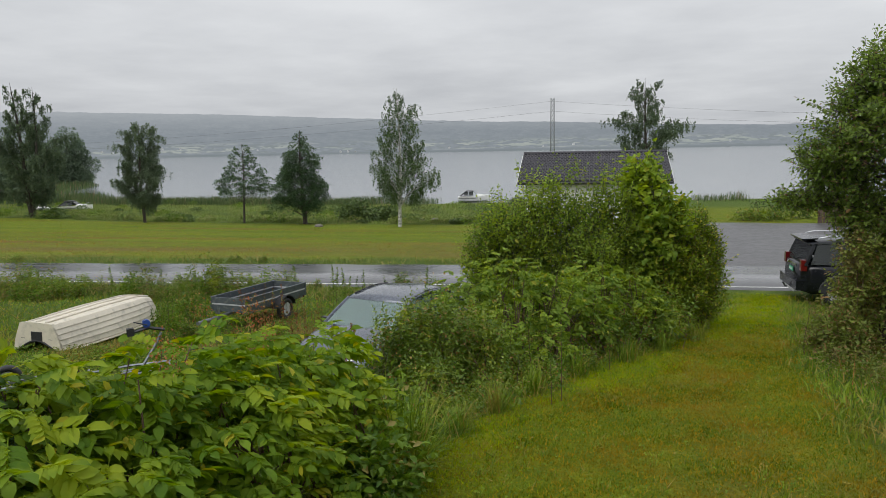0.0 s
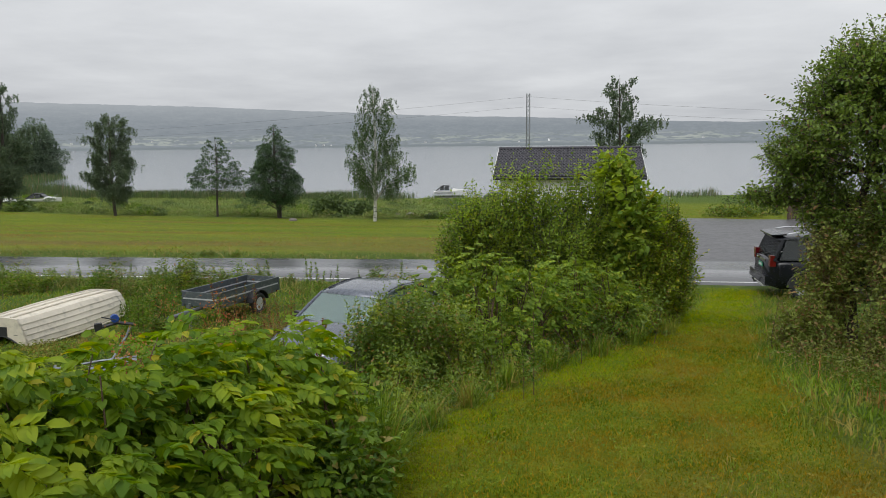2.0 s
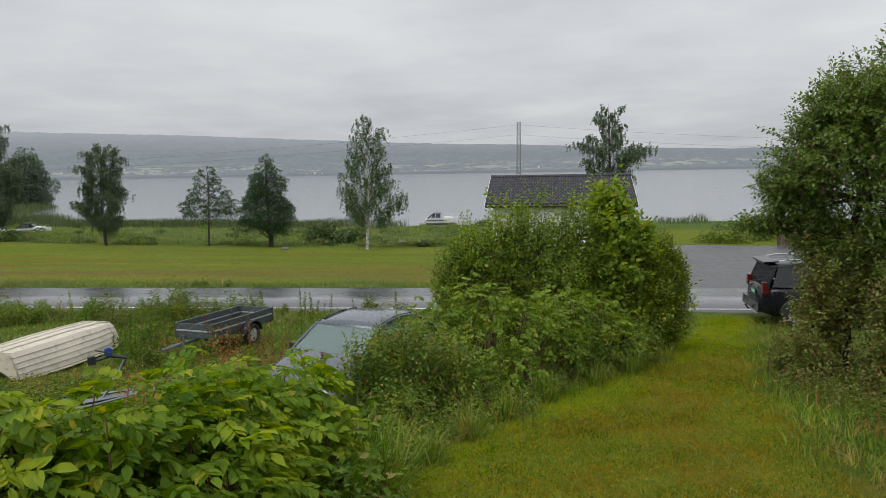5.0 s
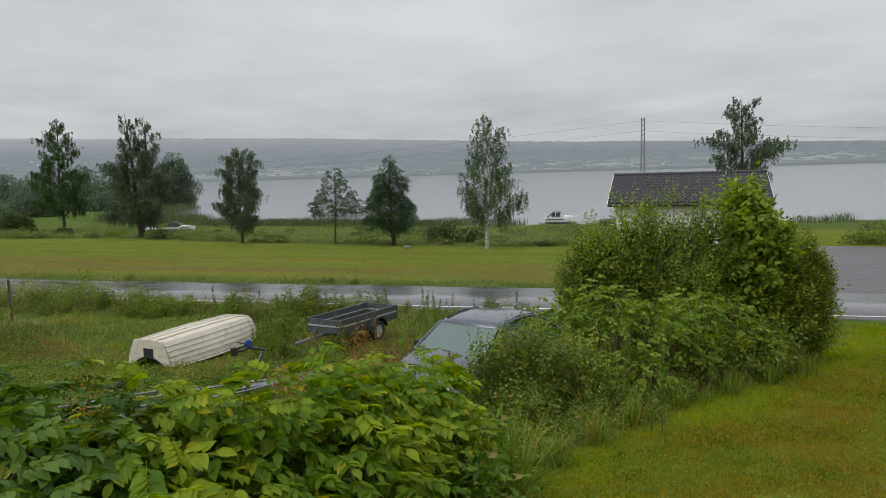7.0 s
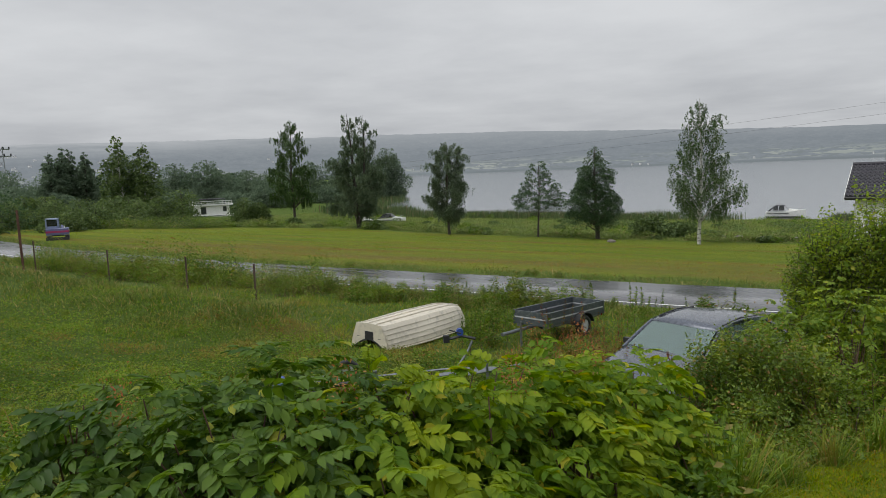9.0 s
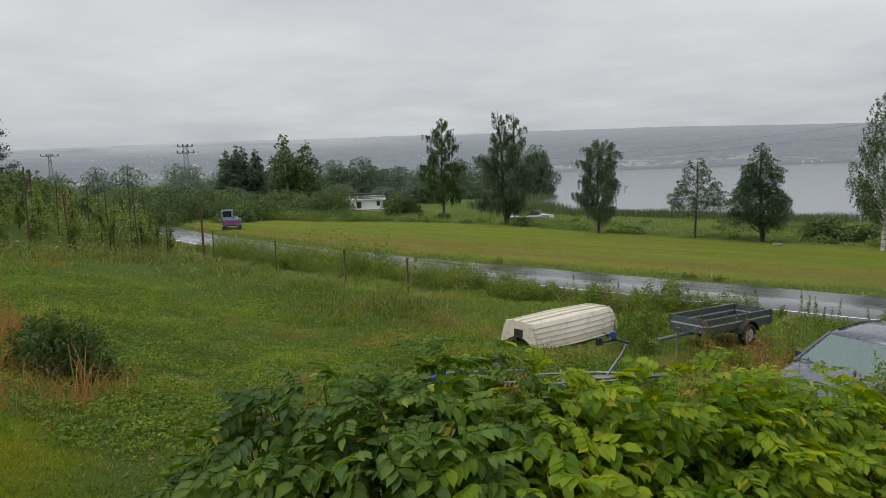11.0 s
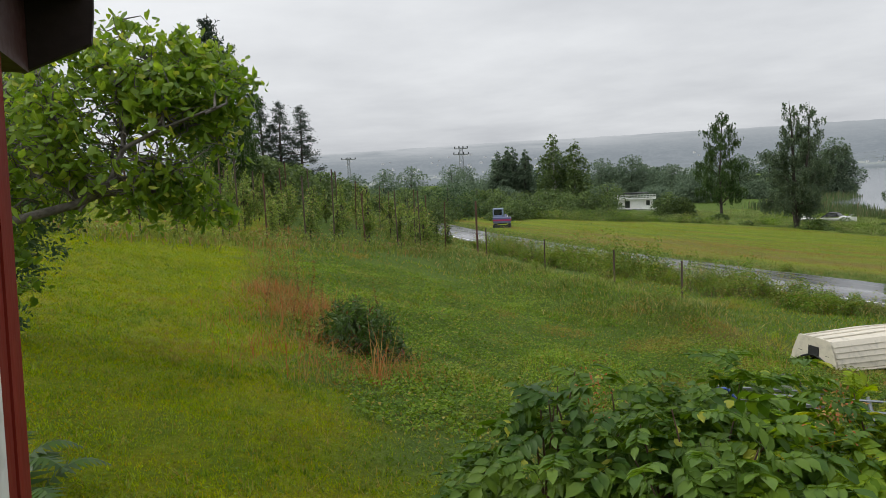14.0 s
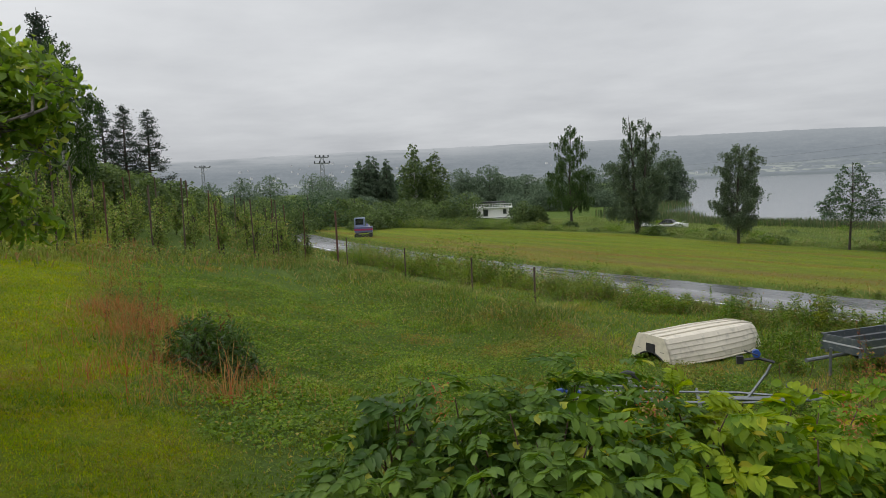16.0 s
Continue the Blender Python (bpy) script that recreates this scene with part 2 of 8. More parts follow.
LEAF_ALDER = leafy("alder_leaf", (0.036, 0.072, 0.034), (0.082, 0.132, 0.052), gloss=0.5, through_light=0.42)
LEAF_ROWAN = leafy("fruit_tree_leaf", (0.11, 0.175, 0.035), (0.23, 0.315, 0.06), (0.24, 0.16, 0.08), 0.04, dim=0.72, through_light=0.42)
LEAF_LILAC = leafy("heart_leaf", (0.12, 0.21, 0.030), (0.27, 0.375, 0.055), (0.38, 0.42, 0.07), 0.08, through_light=0.5, spec=0.25, gloss=0.42, dim=0.75)
LEAF_APPLE = leafy("apple_leaf", (0.10, 0.165, 0.035), (0.33, 0.42, 0.10), (0.34, 0.31, 0.10), 0.10, dim=0.68)
LEAF_WILLOW = leafy("willow_leaf", (0.08, 0.125, 0.045), (0.18, 0.245, 0.08), dim=0.62)
# leaves of the distant woods, with haze put in as a paler, greyer green
LEAF_FAR_HAZED = leafy("far_wood_leaf_hazed", (0.105, 0.15, 0.098), (0.17, 0.222, 0.145), gloss=0.7, through_light=0.4)
NEEDLE = leafy("pine_needle", (0.042, 0.068, 0.05), (0.075, 0.105, 0.07), gloss=0.7, through_light=0.1)
GRASS = leafy("lawn_grass", (0.125, 0.215, 0.006), (0.38, 0.45, 0.010), (0.38, 0.28, 0.01), 0.08, gloss=0.8, spec=0.03, through_light=0.3, patch=(0.35, 0.36, 0.012), dim=0.72, patch_at=(0.95, 0.5, 0.8))
GRASS_WORN = leafy("worn_lawn_grass", (0.065, 0.11, 0.008), (0.22, 0.245, 0.016), (0.38, 0.25, 0.02), 0.22, gloss=0.8, spec=0.03, through_light=0.3, patch=(0.30, 0.17, 0.02), dim=0.66, patch_at=(0.95, 0.45, 0.8))
STUBBLE = leafy("field_stubble", (0.22, 0.20, 0.04), (0.37, 0.285, 0.065), (0.31, 0.17, 0.06), 0.4, gloss=0.7, spec=0.1, through_light=0.25, dim=0.75)
GRASS_FIELD = leafy("field_grass", (0.135, 0.215, 0.016), (0.29, 0.36, 0.032), (0.34, 0.25, 0.05), 0.12, gloss=0.8, spec=0.05, through_light=0.25, dim=0.75, patch=(0.27, 0.23, 0.04), patch_at=(0.35, 0.5, 0.7))
GRASS_LUSH = leafy("lush_grass", (0.095, 0.175, 0.018), (0.255, 0.34, 0.034), (0.32, 0.25, 0.06), 0.14, gloss=0.6, through_light=0.3, dim=0.66, patch=(0.29, 0.21, 0.055), patch_at=(0.5, 0.52, 0.7))
GRASS_TALL = leafy("meadow_grass", (0.09, 0.145, 0.028), (0.22, 0.26, 0.055), (0.36, 0.28, 0.11), 0.16, gloss=0.6, through_light=0.25)
GRASS_DRY = leafy("dry_grass", (0.30, 0.17, 0.06), (0.44, 0.27, 0.10), (0.38, 0.13, 0.05), 0.35, gloss=0.7, through_light=0.25)
IVY = leafy("clover_leaf", (0.085, 0.165, 0.014), (0.215, 0.315, 0.028), (0.30, 0.25, 0.05), 0.06, gloss=0.5, spec=0.2, dim=0.66, patch=(0.26, 0.24, 0.05), patch_at=(0.6, 0.55, 0.75))
REED = leafy("reed_blade", (0.06, 0.10, 0.036), (0.12, 0.16, 0.06), (0.18, 0.15, 0.08), 0.14, gloss=0.6, through_light=0.2)
WEED = leafy("weed_leaf", (0.08, 0.16, 0.018), (0.21, 0.31, 0.036), (0.28, 0.24, 0.07), 0.05, dim=0.6)
SHORE = leafy("shore_grass", (0.155, 0.22, 0.05), (0.31, 0.38, 0.095), (0.30, 0.26, 0.12), 0.18, gloss=0.7, through_light=0.25, dim=0.68, patch=(0.15, 0.20, 0.07), patch_at=(0.4, 0.5, 0.62))
BARK = plain("bark", (0.06, 0.05, 0.04), 0.85, vary=0.3, scale=6, bumps=0.5)
BARK_GREY = plain("lichened_grey_bark", (0.15, 0.135, 0.115), 0.85, vary=0.35, scale=9, bumps=0.5, dirt=(0.06, 0.05, 0.04))
BARK_RED = plain("reddish_stem", (0.11, 0.065, 0.04), 0.7, vary=0.3, scale=6)


def birch_bark():
    m, n, l, p = material("birch_bark")
    f = noise_fac(n, l, 3.0, 0.5, 0.62, 5.0, stretch=(1.0, 1.0, 4.0))
    c = mixcol(n, l, f, (0.52, 0.51, 0.47), (0.05, 0.045, 0.04))
    l.new(c, p.inputs["Base Color"]); p.inputs["Roughness"].default_value = 0.7
    return m


BIRCH_BARK = birch_bark()


# ---- the land ----
LAKE_Z = -2.5


def road_mid(x):
    x = np.asarray(x, float)
    return 24.4 + 0.085 * x + 0.0023 * np.minimum(x + 20.0, 0.0) ** 2 * (x > -75) + (x <= -75) * (0.0023 * 55 ** 2 - 0.168 * (x + 75))


ROAD_HALF = 2.2


def shore_y(x):
    return np.interp(x, [-900, -400, -200, -154, -128, -112, -98, -80, -70, -20, 20, 200, 900], [1060, 468, 236, 183, 149, 133, 106, 95, 90, 87, 95, 120, 400])


def ground_z(x, y):
    x, y = np.broadcast_arrays(np.asarray(x, float), np.asarray(y, float))
    ye = y - 0.3 * np.clip(-x - 12.0, 0, 45)
    left = np.interp(ye, [-300, -60, -20, -10, -4, 0, 2.5, 5, 8, 12, 19, 21], [24, 14, 6.6, 4.5, 3.1, 2.3, 1.75, 0.95, 0.5, 0.35, 0.15, 0.0])
    right = np.interp(y, [-300, -60, -10, 21], [20, 9, 2.9, 0.0])
    w = sstep(-5.0, -1.0, x)
    house = left * (1 - w) + right * w
    gap = road_mid(x) - ROAD_HALF - y
    house = house * sstep(-0.5, 7.0, gap)
    house = house + 0.65 * sstep(-13, -19, x) * sstep(-36, -28, x) * np.exp(-((gap - 8.5) / 1.7) ** 2)
    house = house + (0.035 * np.sin(1.3 * x + 0.8 * y) + 0.03 * np.sin(0.7 * x - 1.6 * y + 2.0) + 0.02 * np.sin(2.9 * x + 2.3 * y)) * sstep(-6, -9, x) * sstep(1.5, 3.0, y) * sstep(0.5, 3.0, gap)
    house = house - 0.12 * np.exp(-((x + 4.05) / 2.0) ** 2 - ((y - 13.05) / 2.0) ** 2)
    far = y - road_mid(x) - ROAD_HALF
    sy = shore_y(x)
    s = np.clip(far / np.maximum(sy - road_mid(x) - ROAD_HALF, 5.0), 0, 3)
    drop = np.interp(s, [0, 0.13, 0.4, 0.5, 0.85, 1.0, 1.15, 1.6], [0.12, 0.3, 1.15, 1.5, 2.2, 2.5, 3.1, 5.0])
    drop = drop * (1 - 0.65 * sstep(-4, 3, x) * sstep(75, 50, y))
    d = np.hypot(x, y)
    z = np.where(far > 0, -drop, house)
    z = np.where((far > 0) & (d > 1480), LAKE_Z - 3, z)
    z = z - 0.03 * sstep(0.4, -0.2, np.abs(y - road_mid(x)) - ROAD_HALF)
    return z


def gz(x, y):
    return float(ground_z(x, y))


def ground_material():
    m, n, l, p = material("ground_grass")
    at = n.new("ShaderNodeAttribute"); at.attribute_name = "zone"
    sp = n.new("ShaderNodeSeparateColor"); l.new(at.outputs["Color"], sp.inputs[0])
    fine, mid, big = noise_fac(n, l, 22.0, 0.3, 0.7, 6.0), noise_fac(n, l, 2.2, 0.32, 0.68, 5.0), noise_fac(n, l, 0.33, 0.35, 0.65, 4.0)
    wild = mixcol(n, l, mid, (0.075, 0.125, 0.02), (0.135, 0.185, 0.03))
    wild = mixcol(n, l, big, wild, (0.095, 0.155, 0.022))
    lawn = mixcol(n, l, mid, (0.14, 0.20, 0.006), (0.245, 0.275, 0.008))
    lawn = mixcol(n, l, noise_fac(n, l, 0.95, 0.46, 0.86, 5.0, "World", rough=0.65), lawn, (0.24, 0.20, 0.014))
    field = mixcol(n, l, noise_fac(n, l, 0.42, 0.36, 0.64, 6.0, stretch=(0.10, 1.1, 1.0)), (0.15, 0.23, 0.018), (0.24, 0.28, 0.028))
    field = mixcol(n, l, noise_fac(n, l, 0.28, 0.50, 0.66, 7.0, stretch=(0.13, 1.3, 1.0), rough=0.7), field, (0.25, 0.17, 0.04))
    clod = noise_fac(n, l, 1.6, 0.3, 0.7, 6.0, stretch=(0.5, 1.6, 1.0), rough=0.7)
    field = mixcol(n, l, clod, mixcol(n, l, 1.0, field, (0.66, 0.7, 0.6), "MULTIPLY"), mixcol(n, l, 1.0, field, (1.12, 1.09, 0.95), "MULTIPLY"))
    bare = mixcol(n, l, mid, (0.17, 0.115, 0.04), (0.26, 0.175, 0.06))
    c = mixcol(n, l, sp.outputs[0], wild, lawn)
    c = mixcol(n, l, sp.outputs[1], c, field)
    c = mixcol(n, l, sp.outputs[2], c, bare)
    c = mixcol(n, l, fine, mixcol(n, l, 1.0, c, (0.6, 0.62, 0.58), "MULTIPLY"), c)
    l.new(c, p.inputs["Base Color"])
    p.inputs["Roughness"].default_value, p.inputs["Specular IOR Level"].default_value = 0.9, 0.15
    bump(n, l, p, fine, 0.9, 0.05)
    return m


def grow(a, b, k):
    return list(a + (b - a) * (np.linspace(0, 1, k + 1)[1:] ** 2.6))


xs = np.array(sorted(grow(-110, -4500, 26) + list(np.arange(-110, -42, 1.2)) + list(np.arange(-42, 12, 0.4)) + list(np.arange(12, 40, 1.2)) + grow(40, 4500, 26)))
ys = np.array(sorted(grow(-14, -4500, 22) + list(np.arange(-14, 33, 0.4)) + list(np.arange(33, 110, 1.2)) + grow(110, 4500, 34)))
GX, GY = np.meshgrid(xs, ys, indexing="ij")
GZ = ground_z(GX, GY)
rough_bumps = np.random.default_rng(3).normal(size=GZ.shape) * 0.006
GZ = GZ + rough_bumps * (np.abs(GY - road_mid(GX)) > ROAD_HALF + 0.6)
ii, jj = np.meshgrid(np.arange(len(xs) - 1), np.arange(len(ys) - 1), indexing="ij")
k0 = (ii * len(ys) + jj).ravel()
me = mesh_arrays("ground", np.stack([GX, GY, GZ], -1).reshape(-1, 3), np.stack([k0, k0 + len(ys), k0 + len(ys) + 1, k0 + 1], -1), ground_material(), True)


def lawn_left_edge(x):
    """The y at which the mown lawn left of the house gives way to the rough bank."""
    return np.interp(x, [-60, -36, -24.5, -18, -14, -10.8, -8.4, -7, -5.8, -4.5], [9, 3.5, 1.5, 0.95, 0.85, 0.85, 1.05, 1.15, 1.3, 1.3])


def lawn_mask(x, y):
    wob = 0.35 * np.sin(x * 1.7) * np.sin(y * 1.3 + 1) + 0.2 * np.sin(x * 4.1 + y * 3.3)
    right_edge = np.interp(y, [0, 5.7, 6.6, 8.0, 10.3, 14.1, 18.1, 21.6], [-2.4, -2.2, -2.0, -1.35, -0.5, 1.5, 3.0, 3.8])
    right_far = np.interp(y, [0, 6.8, 7.8, 9, 11.5, 17.3, 21.6], [4.5, 3.3, 3.0, 2.9, 3.25, 4.3, 5.5])
    r = sstep(-0.25, 0.35, x - right_edge + wob * 0.4) * sstep(0.3, -0.4, x - right_far + wob * 0.4) * sstep(22.3, 21.5, y) * sstep(-3, -1, x + 4 * (y > 4))
    lf = sstep(0.6, -0.5, y - lawn_left_edge(x) + wob) * sstep(-4.5, -5.5, x) * (y > -30) * (x > -62)
    return np.maximum(r, lf)


far_side = GY - road_mid(GX) - ROAD_HALF
zone = np.zeros((GX.size, 4), np.float32); zone[:, 3] = 1
zone[:, 0] = np.maximum(lawn_mask(GX, GY), 0.75 * sstep(5.0, 7.0, GX) * sstep(40.0, 45.0, GY) * sstep(80.0, 70.0, GY)).ravel()
field_far = np.interp(GX, [-90, -75, -70, -56, -41, -15, 0, 4], [38, 46, 54, 57.5, 53, 50.5, 50, 50])
zone[:, 1] = (sstep(1.6, 3.2, far_side + 0.5 * np.sin(GX * 0.9)) * sstep(1.2, -0.8, GY - field_far) * sstep(4.5, 3.0, GX) * (GX > -88)).ravel()
park = np.exp(-(((GX + 6.6) / 1.6) ** 2 + ((GY - 13.8) / 1.4) ** 2)) + 0.8 * np.exp(-(((GX + 14.5) / 1.8) ** 2 + ((GY - 12.2) / 0.9) ** 2))
band = (0.42 + 0.38 * np.sin(GX * 0.11 + 1.0) * np.sin(far_side * 1.9 + 0.2 * np.sin(GX * 0.4))) * sstep(2.6, 3.6, far_side + 0.3 * np.sin(GX * 0.7)) * sstep(9.0, 6.6, far_side + 0.05 * GX + 0.8 * np.sin(GX * 0.2)) * sstep(3, -3, GX) * sstep(-70, -45, GX)
worn = 0.8 * np.exp(-(((GX - 3.5) / 0.7) ** 2 + ((GY - 6.5) / 1.1) ** 2)) + 0.35 * np.exp(-(((GX - 1.6) / 0.9) ** 2 + ((GY - 6.2) / 1.6) ** 2))
zone[:, 2] = np.clip(park * 0.9 + band + worn, 0, 0.85).ravel()
at = me.color_attributes.new("zone", "FLOAT_COLOR", "POINT")
at.data.foreach_set("color", zone.ravel())
tagged(part_mesh("ground", me, None), "wet green grassland sloping down to the lake", "ground", kind="structure")


def wet_asphalt():
    m, n, l, p = material("wet_asphalt")
    fine, mid = noise_fac(n, l, 60.0, 0.3, 0.7, 3.0), noise_fac(n, l, 0.8, 0.35, 0.65, 5.0, stretch=(0.3, 1.5, 1))
    c = mixcol(n, l, mid, (0.052, 0.053, 0.056), (0.075, 0.075, 0.078))
    c = mixcol(n, l, fine, c, (0.045, 0.045, 0.047))
    l.new(c, p.inputs["Base Color"])
    mr = n.new("ShaderNodeMapRange"); mr.inputs["To Min"].default_value, mr.inputs["To Max"].default_value = 0.22, 0.34
    l.new(mid, mr.inputs["Value"]); l.new(mr.outputs[0], p.inputs["Roughness"])
    p.inputs["Coat Weight"].default_value, p.inputs["Coat Roughness"].default_value = 0.75, 0.22
    bump(n, l, p, fine, 0.06, 0.004)
    return m


ASPHALT = wet_asphalt()
ROAD_PAINT = plain("road_paint", (0.72, 0.72, 0.70), 0.4, vary=0.1, scale=3.0, dirt=(0.3, 0.3, 0.3))


def strip(name, x0, x1, off0, off1, z, mat, step=1.0):
    x = np.arange(x0, x1 + 0.01, step)
    y = road_mid(x)
    v = np.concatenate([np.stack([x, y + off0, np.full_like(x, z)], -1), np.stack([x, y + off1, np.full_like(x, z)], -1)])
    k = np.arange(len(x) - 1)
    return mesh_arrays(name, v, np.stack([k, k + 1, k + 1 + len(x), k + len(x)], -1), mat)


def slab_road():
    x = np.arange(-140, 61, 1.0)
    y = road_mid(x)
    wob = 0.05 * np.sin(x * 2.3) + 0.04 * np.sin(x * 5.1)
    rows = [(-ROAD_HALF - 0.1, -0.14), (-ROAD_HALF, 0.0), (0.0, 0.01), (ROAD_HALF, 0.0), (ROAD_HALF + 0.1, -0.14)]
    v = np.concatenate([np.stack([x, y + o + wob * (o != 0), np.full_like(x, z)], -1) for o, z in rows])
    k = np.arange(len(x) - 1)
    q = np.concatenate([np.stack([k, k + 1, k + 1 + len(x), k + len(x)], -1) + r * len(x) for r in range(len(rows) - 1)])
    return mesh_arrays("road", v, q, ASPHALT, True)


tagged(part_mesh("road", slab_road(), None), "rain-wet grey asphalt country road", "road", kind="structure")
edge_line = tagged(part_mesh("trim", strip("edge_line", -140, 60, -ROAD_HALF + 0.30, -ROAD_HALF + 0.42, 0.014, ROAD_PAINT), None), "worn white painted edge line on the asphalt", "road marking", kind="structure")


def water_material():
    m, n, l, p = material("lake_water")
    p.inputs["Base Color"].default_value = (0.185, 0.20, 0.212, 1)
    p.inputs["Roughness"].default_value, p.inputs["IOR"].default_value = 0.12, 1.33
    p.inputs["Specular IOR Level"].default_value = 0.5
    a = noise_fac(n, l, 0.9, 0.2, 0.8, 5.0, stretch=(0.5, 1.2, 1))
    bump(n, l, p, a, 0.22, 0.10)
    return m


bm = bmesh.new()
bmesh.ops.create_grid(bm, x_segments=12, y_segments=12, size=1.0)
bmesh.ops.transform(bm, matrix=Matrix.LocRotScale((-400, 1500, LAKE_Z), None, (3600, 1450, 1)), verts=bm.verts)
tagged(part("water", bm, water_material()), "grey rippled lake under rain", "lake", kind="structure")


def hills_material():
    """Wooded slopes with haze painted into their colour, with farmland on the lower ground and painted cloud on the
    tops.
    """
    m, n, l, p = material("painted_haze_hills")
    tc = n.new("ShaderNodeTexCoord")
    sp = n.new("ShaderNodeSeparateXYZ"); l.new(tc.outputs["Object"], sp.inputs[0])
    unit = n.new("ShaderNodeVectorMath"); unit.operation = "NORMALIZE"
    l.new(tc.outputs["Object"], unit.inputs[0])

    def ranged(src, a, b):
        r_ = n.new("ShaderNodeMapRange")
        r_.inputs["From Min"].default_value, r_.inputs["From Max"].default_value = a, b
        l.new(src, r_.inputs["Value"])
        return r_.outputs[0]

    def mapped(scale):
        w = n.new("ShaderNodeMapping"); w.inputs["Scale"].default_value = scale
        l.new(unit.outputs[0], w.inputs["Vector"])
        return w.outputs[0]

    def grain(scale, size, detail, a, b, rough=0.55):
        t_ = n.new("ShaderNodeTexNoise")
        t_.inputs["Scale"].default_value, t_.inputs["Detail"].default_value, t_.inputs["Roughness"].default_value = size, detail, rough
        l.new(mapped(scale), t_.inputs["Vector"])
        return ranged(t_.outputs["Fac"], a, b)

    def times(a, b):
        k = n.new("ShaderNodeMath"); k.operation = "MULTIPLY"
        for i, v in enumerate((a, b)):
            l.new(v, k.inputs[i])
        return k.outputs[0]

    us = n.new("ShaderNodeSeparateXYZ"); l.new(unit.outputs[0], us.inputs[0])
    el = us.outputs["Z"]
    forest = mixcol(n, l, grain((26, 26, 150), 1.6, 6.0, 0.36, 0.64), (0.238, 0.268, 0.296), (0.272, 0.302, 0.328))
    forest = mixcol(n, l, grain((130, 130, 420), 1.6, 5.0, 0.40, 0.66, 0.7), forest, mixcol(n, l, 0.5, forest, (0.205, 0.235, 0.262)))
    # fields: flat patches on the lower slopes
    vo = n.new("ShaderNodeTexVoronoi"); vo.inputs["Scale"].default_value = 1.0
    warp = n.new("ShaderNodeVectorMath"); warp.operation = "ADD"
    wn_ = n.new("ShaderNodeTexNoise"); wn_.inputs["Scale"].default_value = 1.4
    base = mapped((24, 24, 330))
    l.new(base, wn_.inputs["Vector"]); l.new(base, warp.inputs[0]); l.new(wn_.outputs["Color"], warp.inputs[1])
    l.new(warp.outputs[0], vo.inputs["Vector"])
    vs_ = n.new("ShaderNodeSeparateColor"); l.new(vo.outputs["Color"], vs_.inputs[0])
    patchy = times(ranged(vs_.outputs[0], 0.58, 0.61), times(ranged(el, 0.017, 0.010), ranged(el, 0.0015, 0.004)))
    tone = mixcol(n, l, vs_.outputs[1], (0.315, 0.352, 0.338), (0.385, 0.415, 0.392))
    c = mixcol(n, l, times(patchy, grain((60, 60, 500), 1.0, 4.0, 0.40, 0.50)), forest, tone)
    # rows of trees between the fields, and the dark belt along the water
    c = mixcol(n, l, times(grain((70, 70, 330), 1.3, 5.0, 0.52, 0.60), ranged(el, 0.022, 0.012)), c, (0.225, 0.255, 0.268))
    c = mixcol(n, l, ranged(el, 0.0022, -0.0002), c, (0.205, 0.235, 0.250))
    # low cloud on the highest ground, painted as a paler grey
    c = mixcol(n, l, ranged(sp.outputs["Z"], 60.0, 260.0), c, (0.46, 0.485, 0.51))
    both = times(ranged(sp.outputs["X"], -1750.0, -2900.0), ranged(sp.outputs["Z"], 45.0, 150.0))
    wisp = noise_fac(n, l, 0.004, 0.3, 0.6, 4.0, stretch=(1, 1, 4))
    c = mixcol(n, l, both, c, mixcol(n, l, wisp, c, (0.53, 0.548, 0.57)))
    # the backdrop glows by itself, so its haze colours show unlit
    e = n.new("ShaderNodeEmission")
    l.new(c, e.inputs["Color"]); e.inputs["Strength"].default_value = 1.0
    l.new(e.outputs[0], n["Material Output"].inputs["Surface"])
    return m


HILL_AZ = [-180, -120, -100, -80, -76, -64, -54, -41, -30, -16.5, -3, 12, 25, 60, 120, 180]
HILL_EL = [1.6, 2.2, 2.6, 2.76, 2.78, 3.1, 3.12, 3.1, 2.95, 2.42, 1.95, 1.4, 1.25, 1.2, 1.4, 1.6]


def hills():
    az = np.radians(np.linspace(-180, 180, 1801))
    t = np.linspace(0, 1, 15)
    ridge = np.interp(np.degrees(az), HILL_AZ, HILL_EL)
    wav = np.array([0.09 * nz((a * 4, 0.3), 1.0, 3.0) + 0.05 * nz((a * 17, 0.7), 1.0, 5.0) + 0.04 * nz((a * 60, 0.2), 1.0, 8.0) + 0.035 * nz((a * 260, 0.4), 1.0, 9.0) for a in az])
    d0 = np.interp(np.degrees(az), [-180, -60, -40, 0, 15, 180], [1500, 1250, 1480, 1520, 1900, 1900])
    D = d0[:, None] + (2900 - d0)[:, None] * t[None, :]
    top = (np.tan(np.radians(ridge + wav)) * 2900 + 4.5)[:, None]
    lump = np.array([[nz((a * 9, tt * 3), 1.0, 11.0) for tt in t] for a in az])
    z = LAKE_Z - 0.3 + (top - LAKE_Z) * (t[None, :] ** 1.25) * (1 + 0.16 * lump * (1 - t[None, :]) * 3 * t[None, :])
    v = np.stack([np.sin(az)[:, None] * D, np.cos(az)[:, None] * D, z], -1).reshape(-1, 3)
    i, j = np.meshgrid(np.arange(len(az) - 1), np.arange(len(t) - 1), indexing="ij")
    k = (i * len(t) + j).ravel()
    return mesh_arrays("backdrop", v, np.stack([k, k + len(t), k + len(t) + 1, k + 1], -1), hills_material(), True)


tagged(part_mesh("backdrop", hills(), None), "wooded hills with fields beyond the lake, haze painted in", "hills", kind="structure")

# ---- plants ----


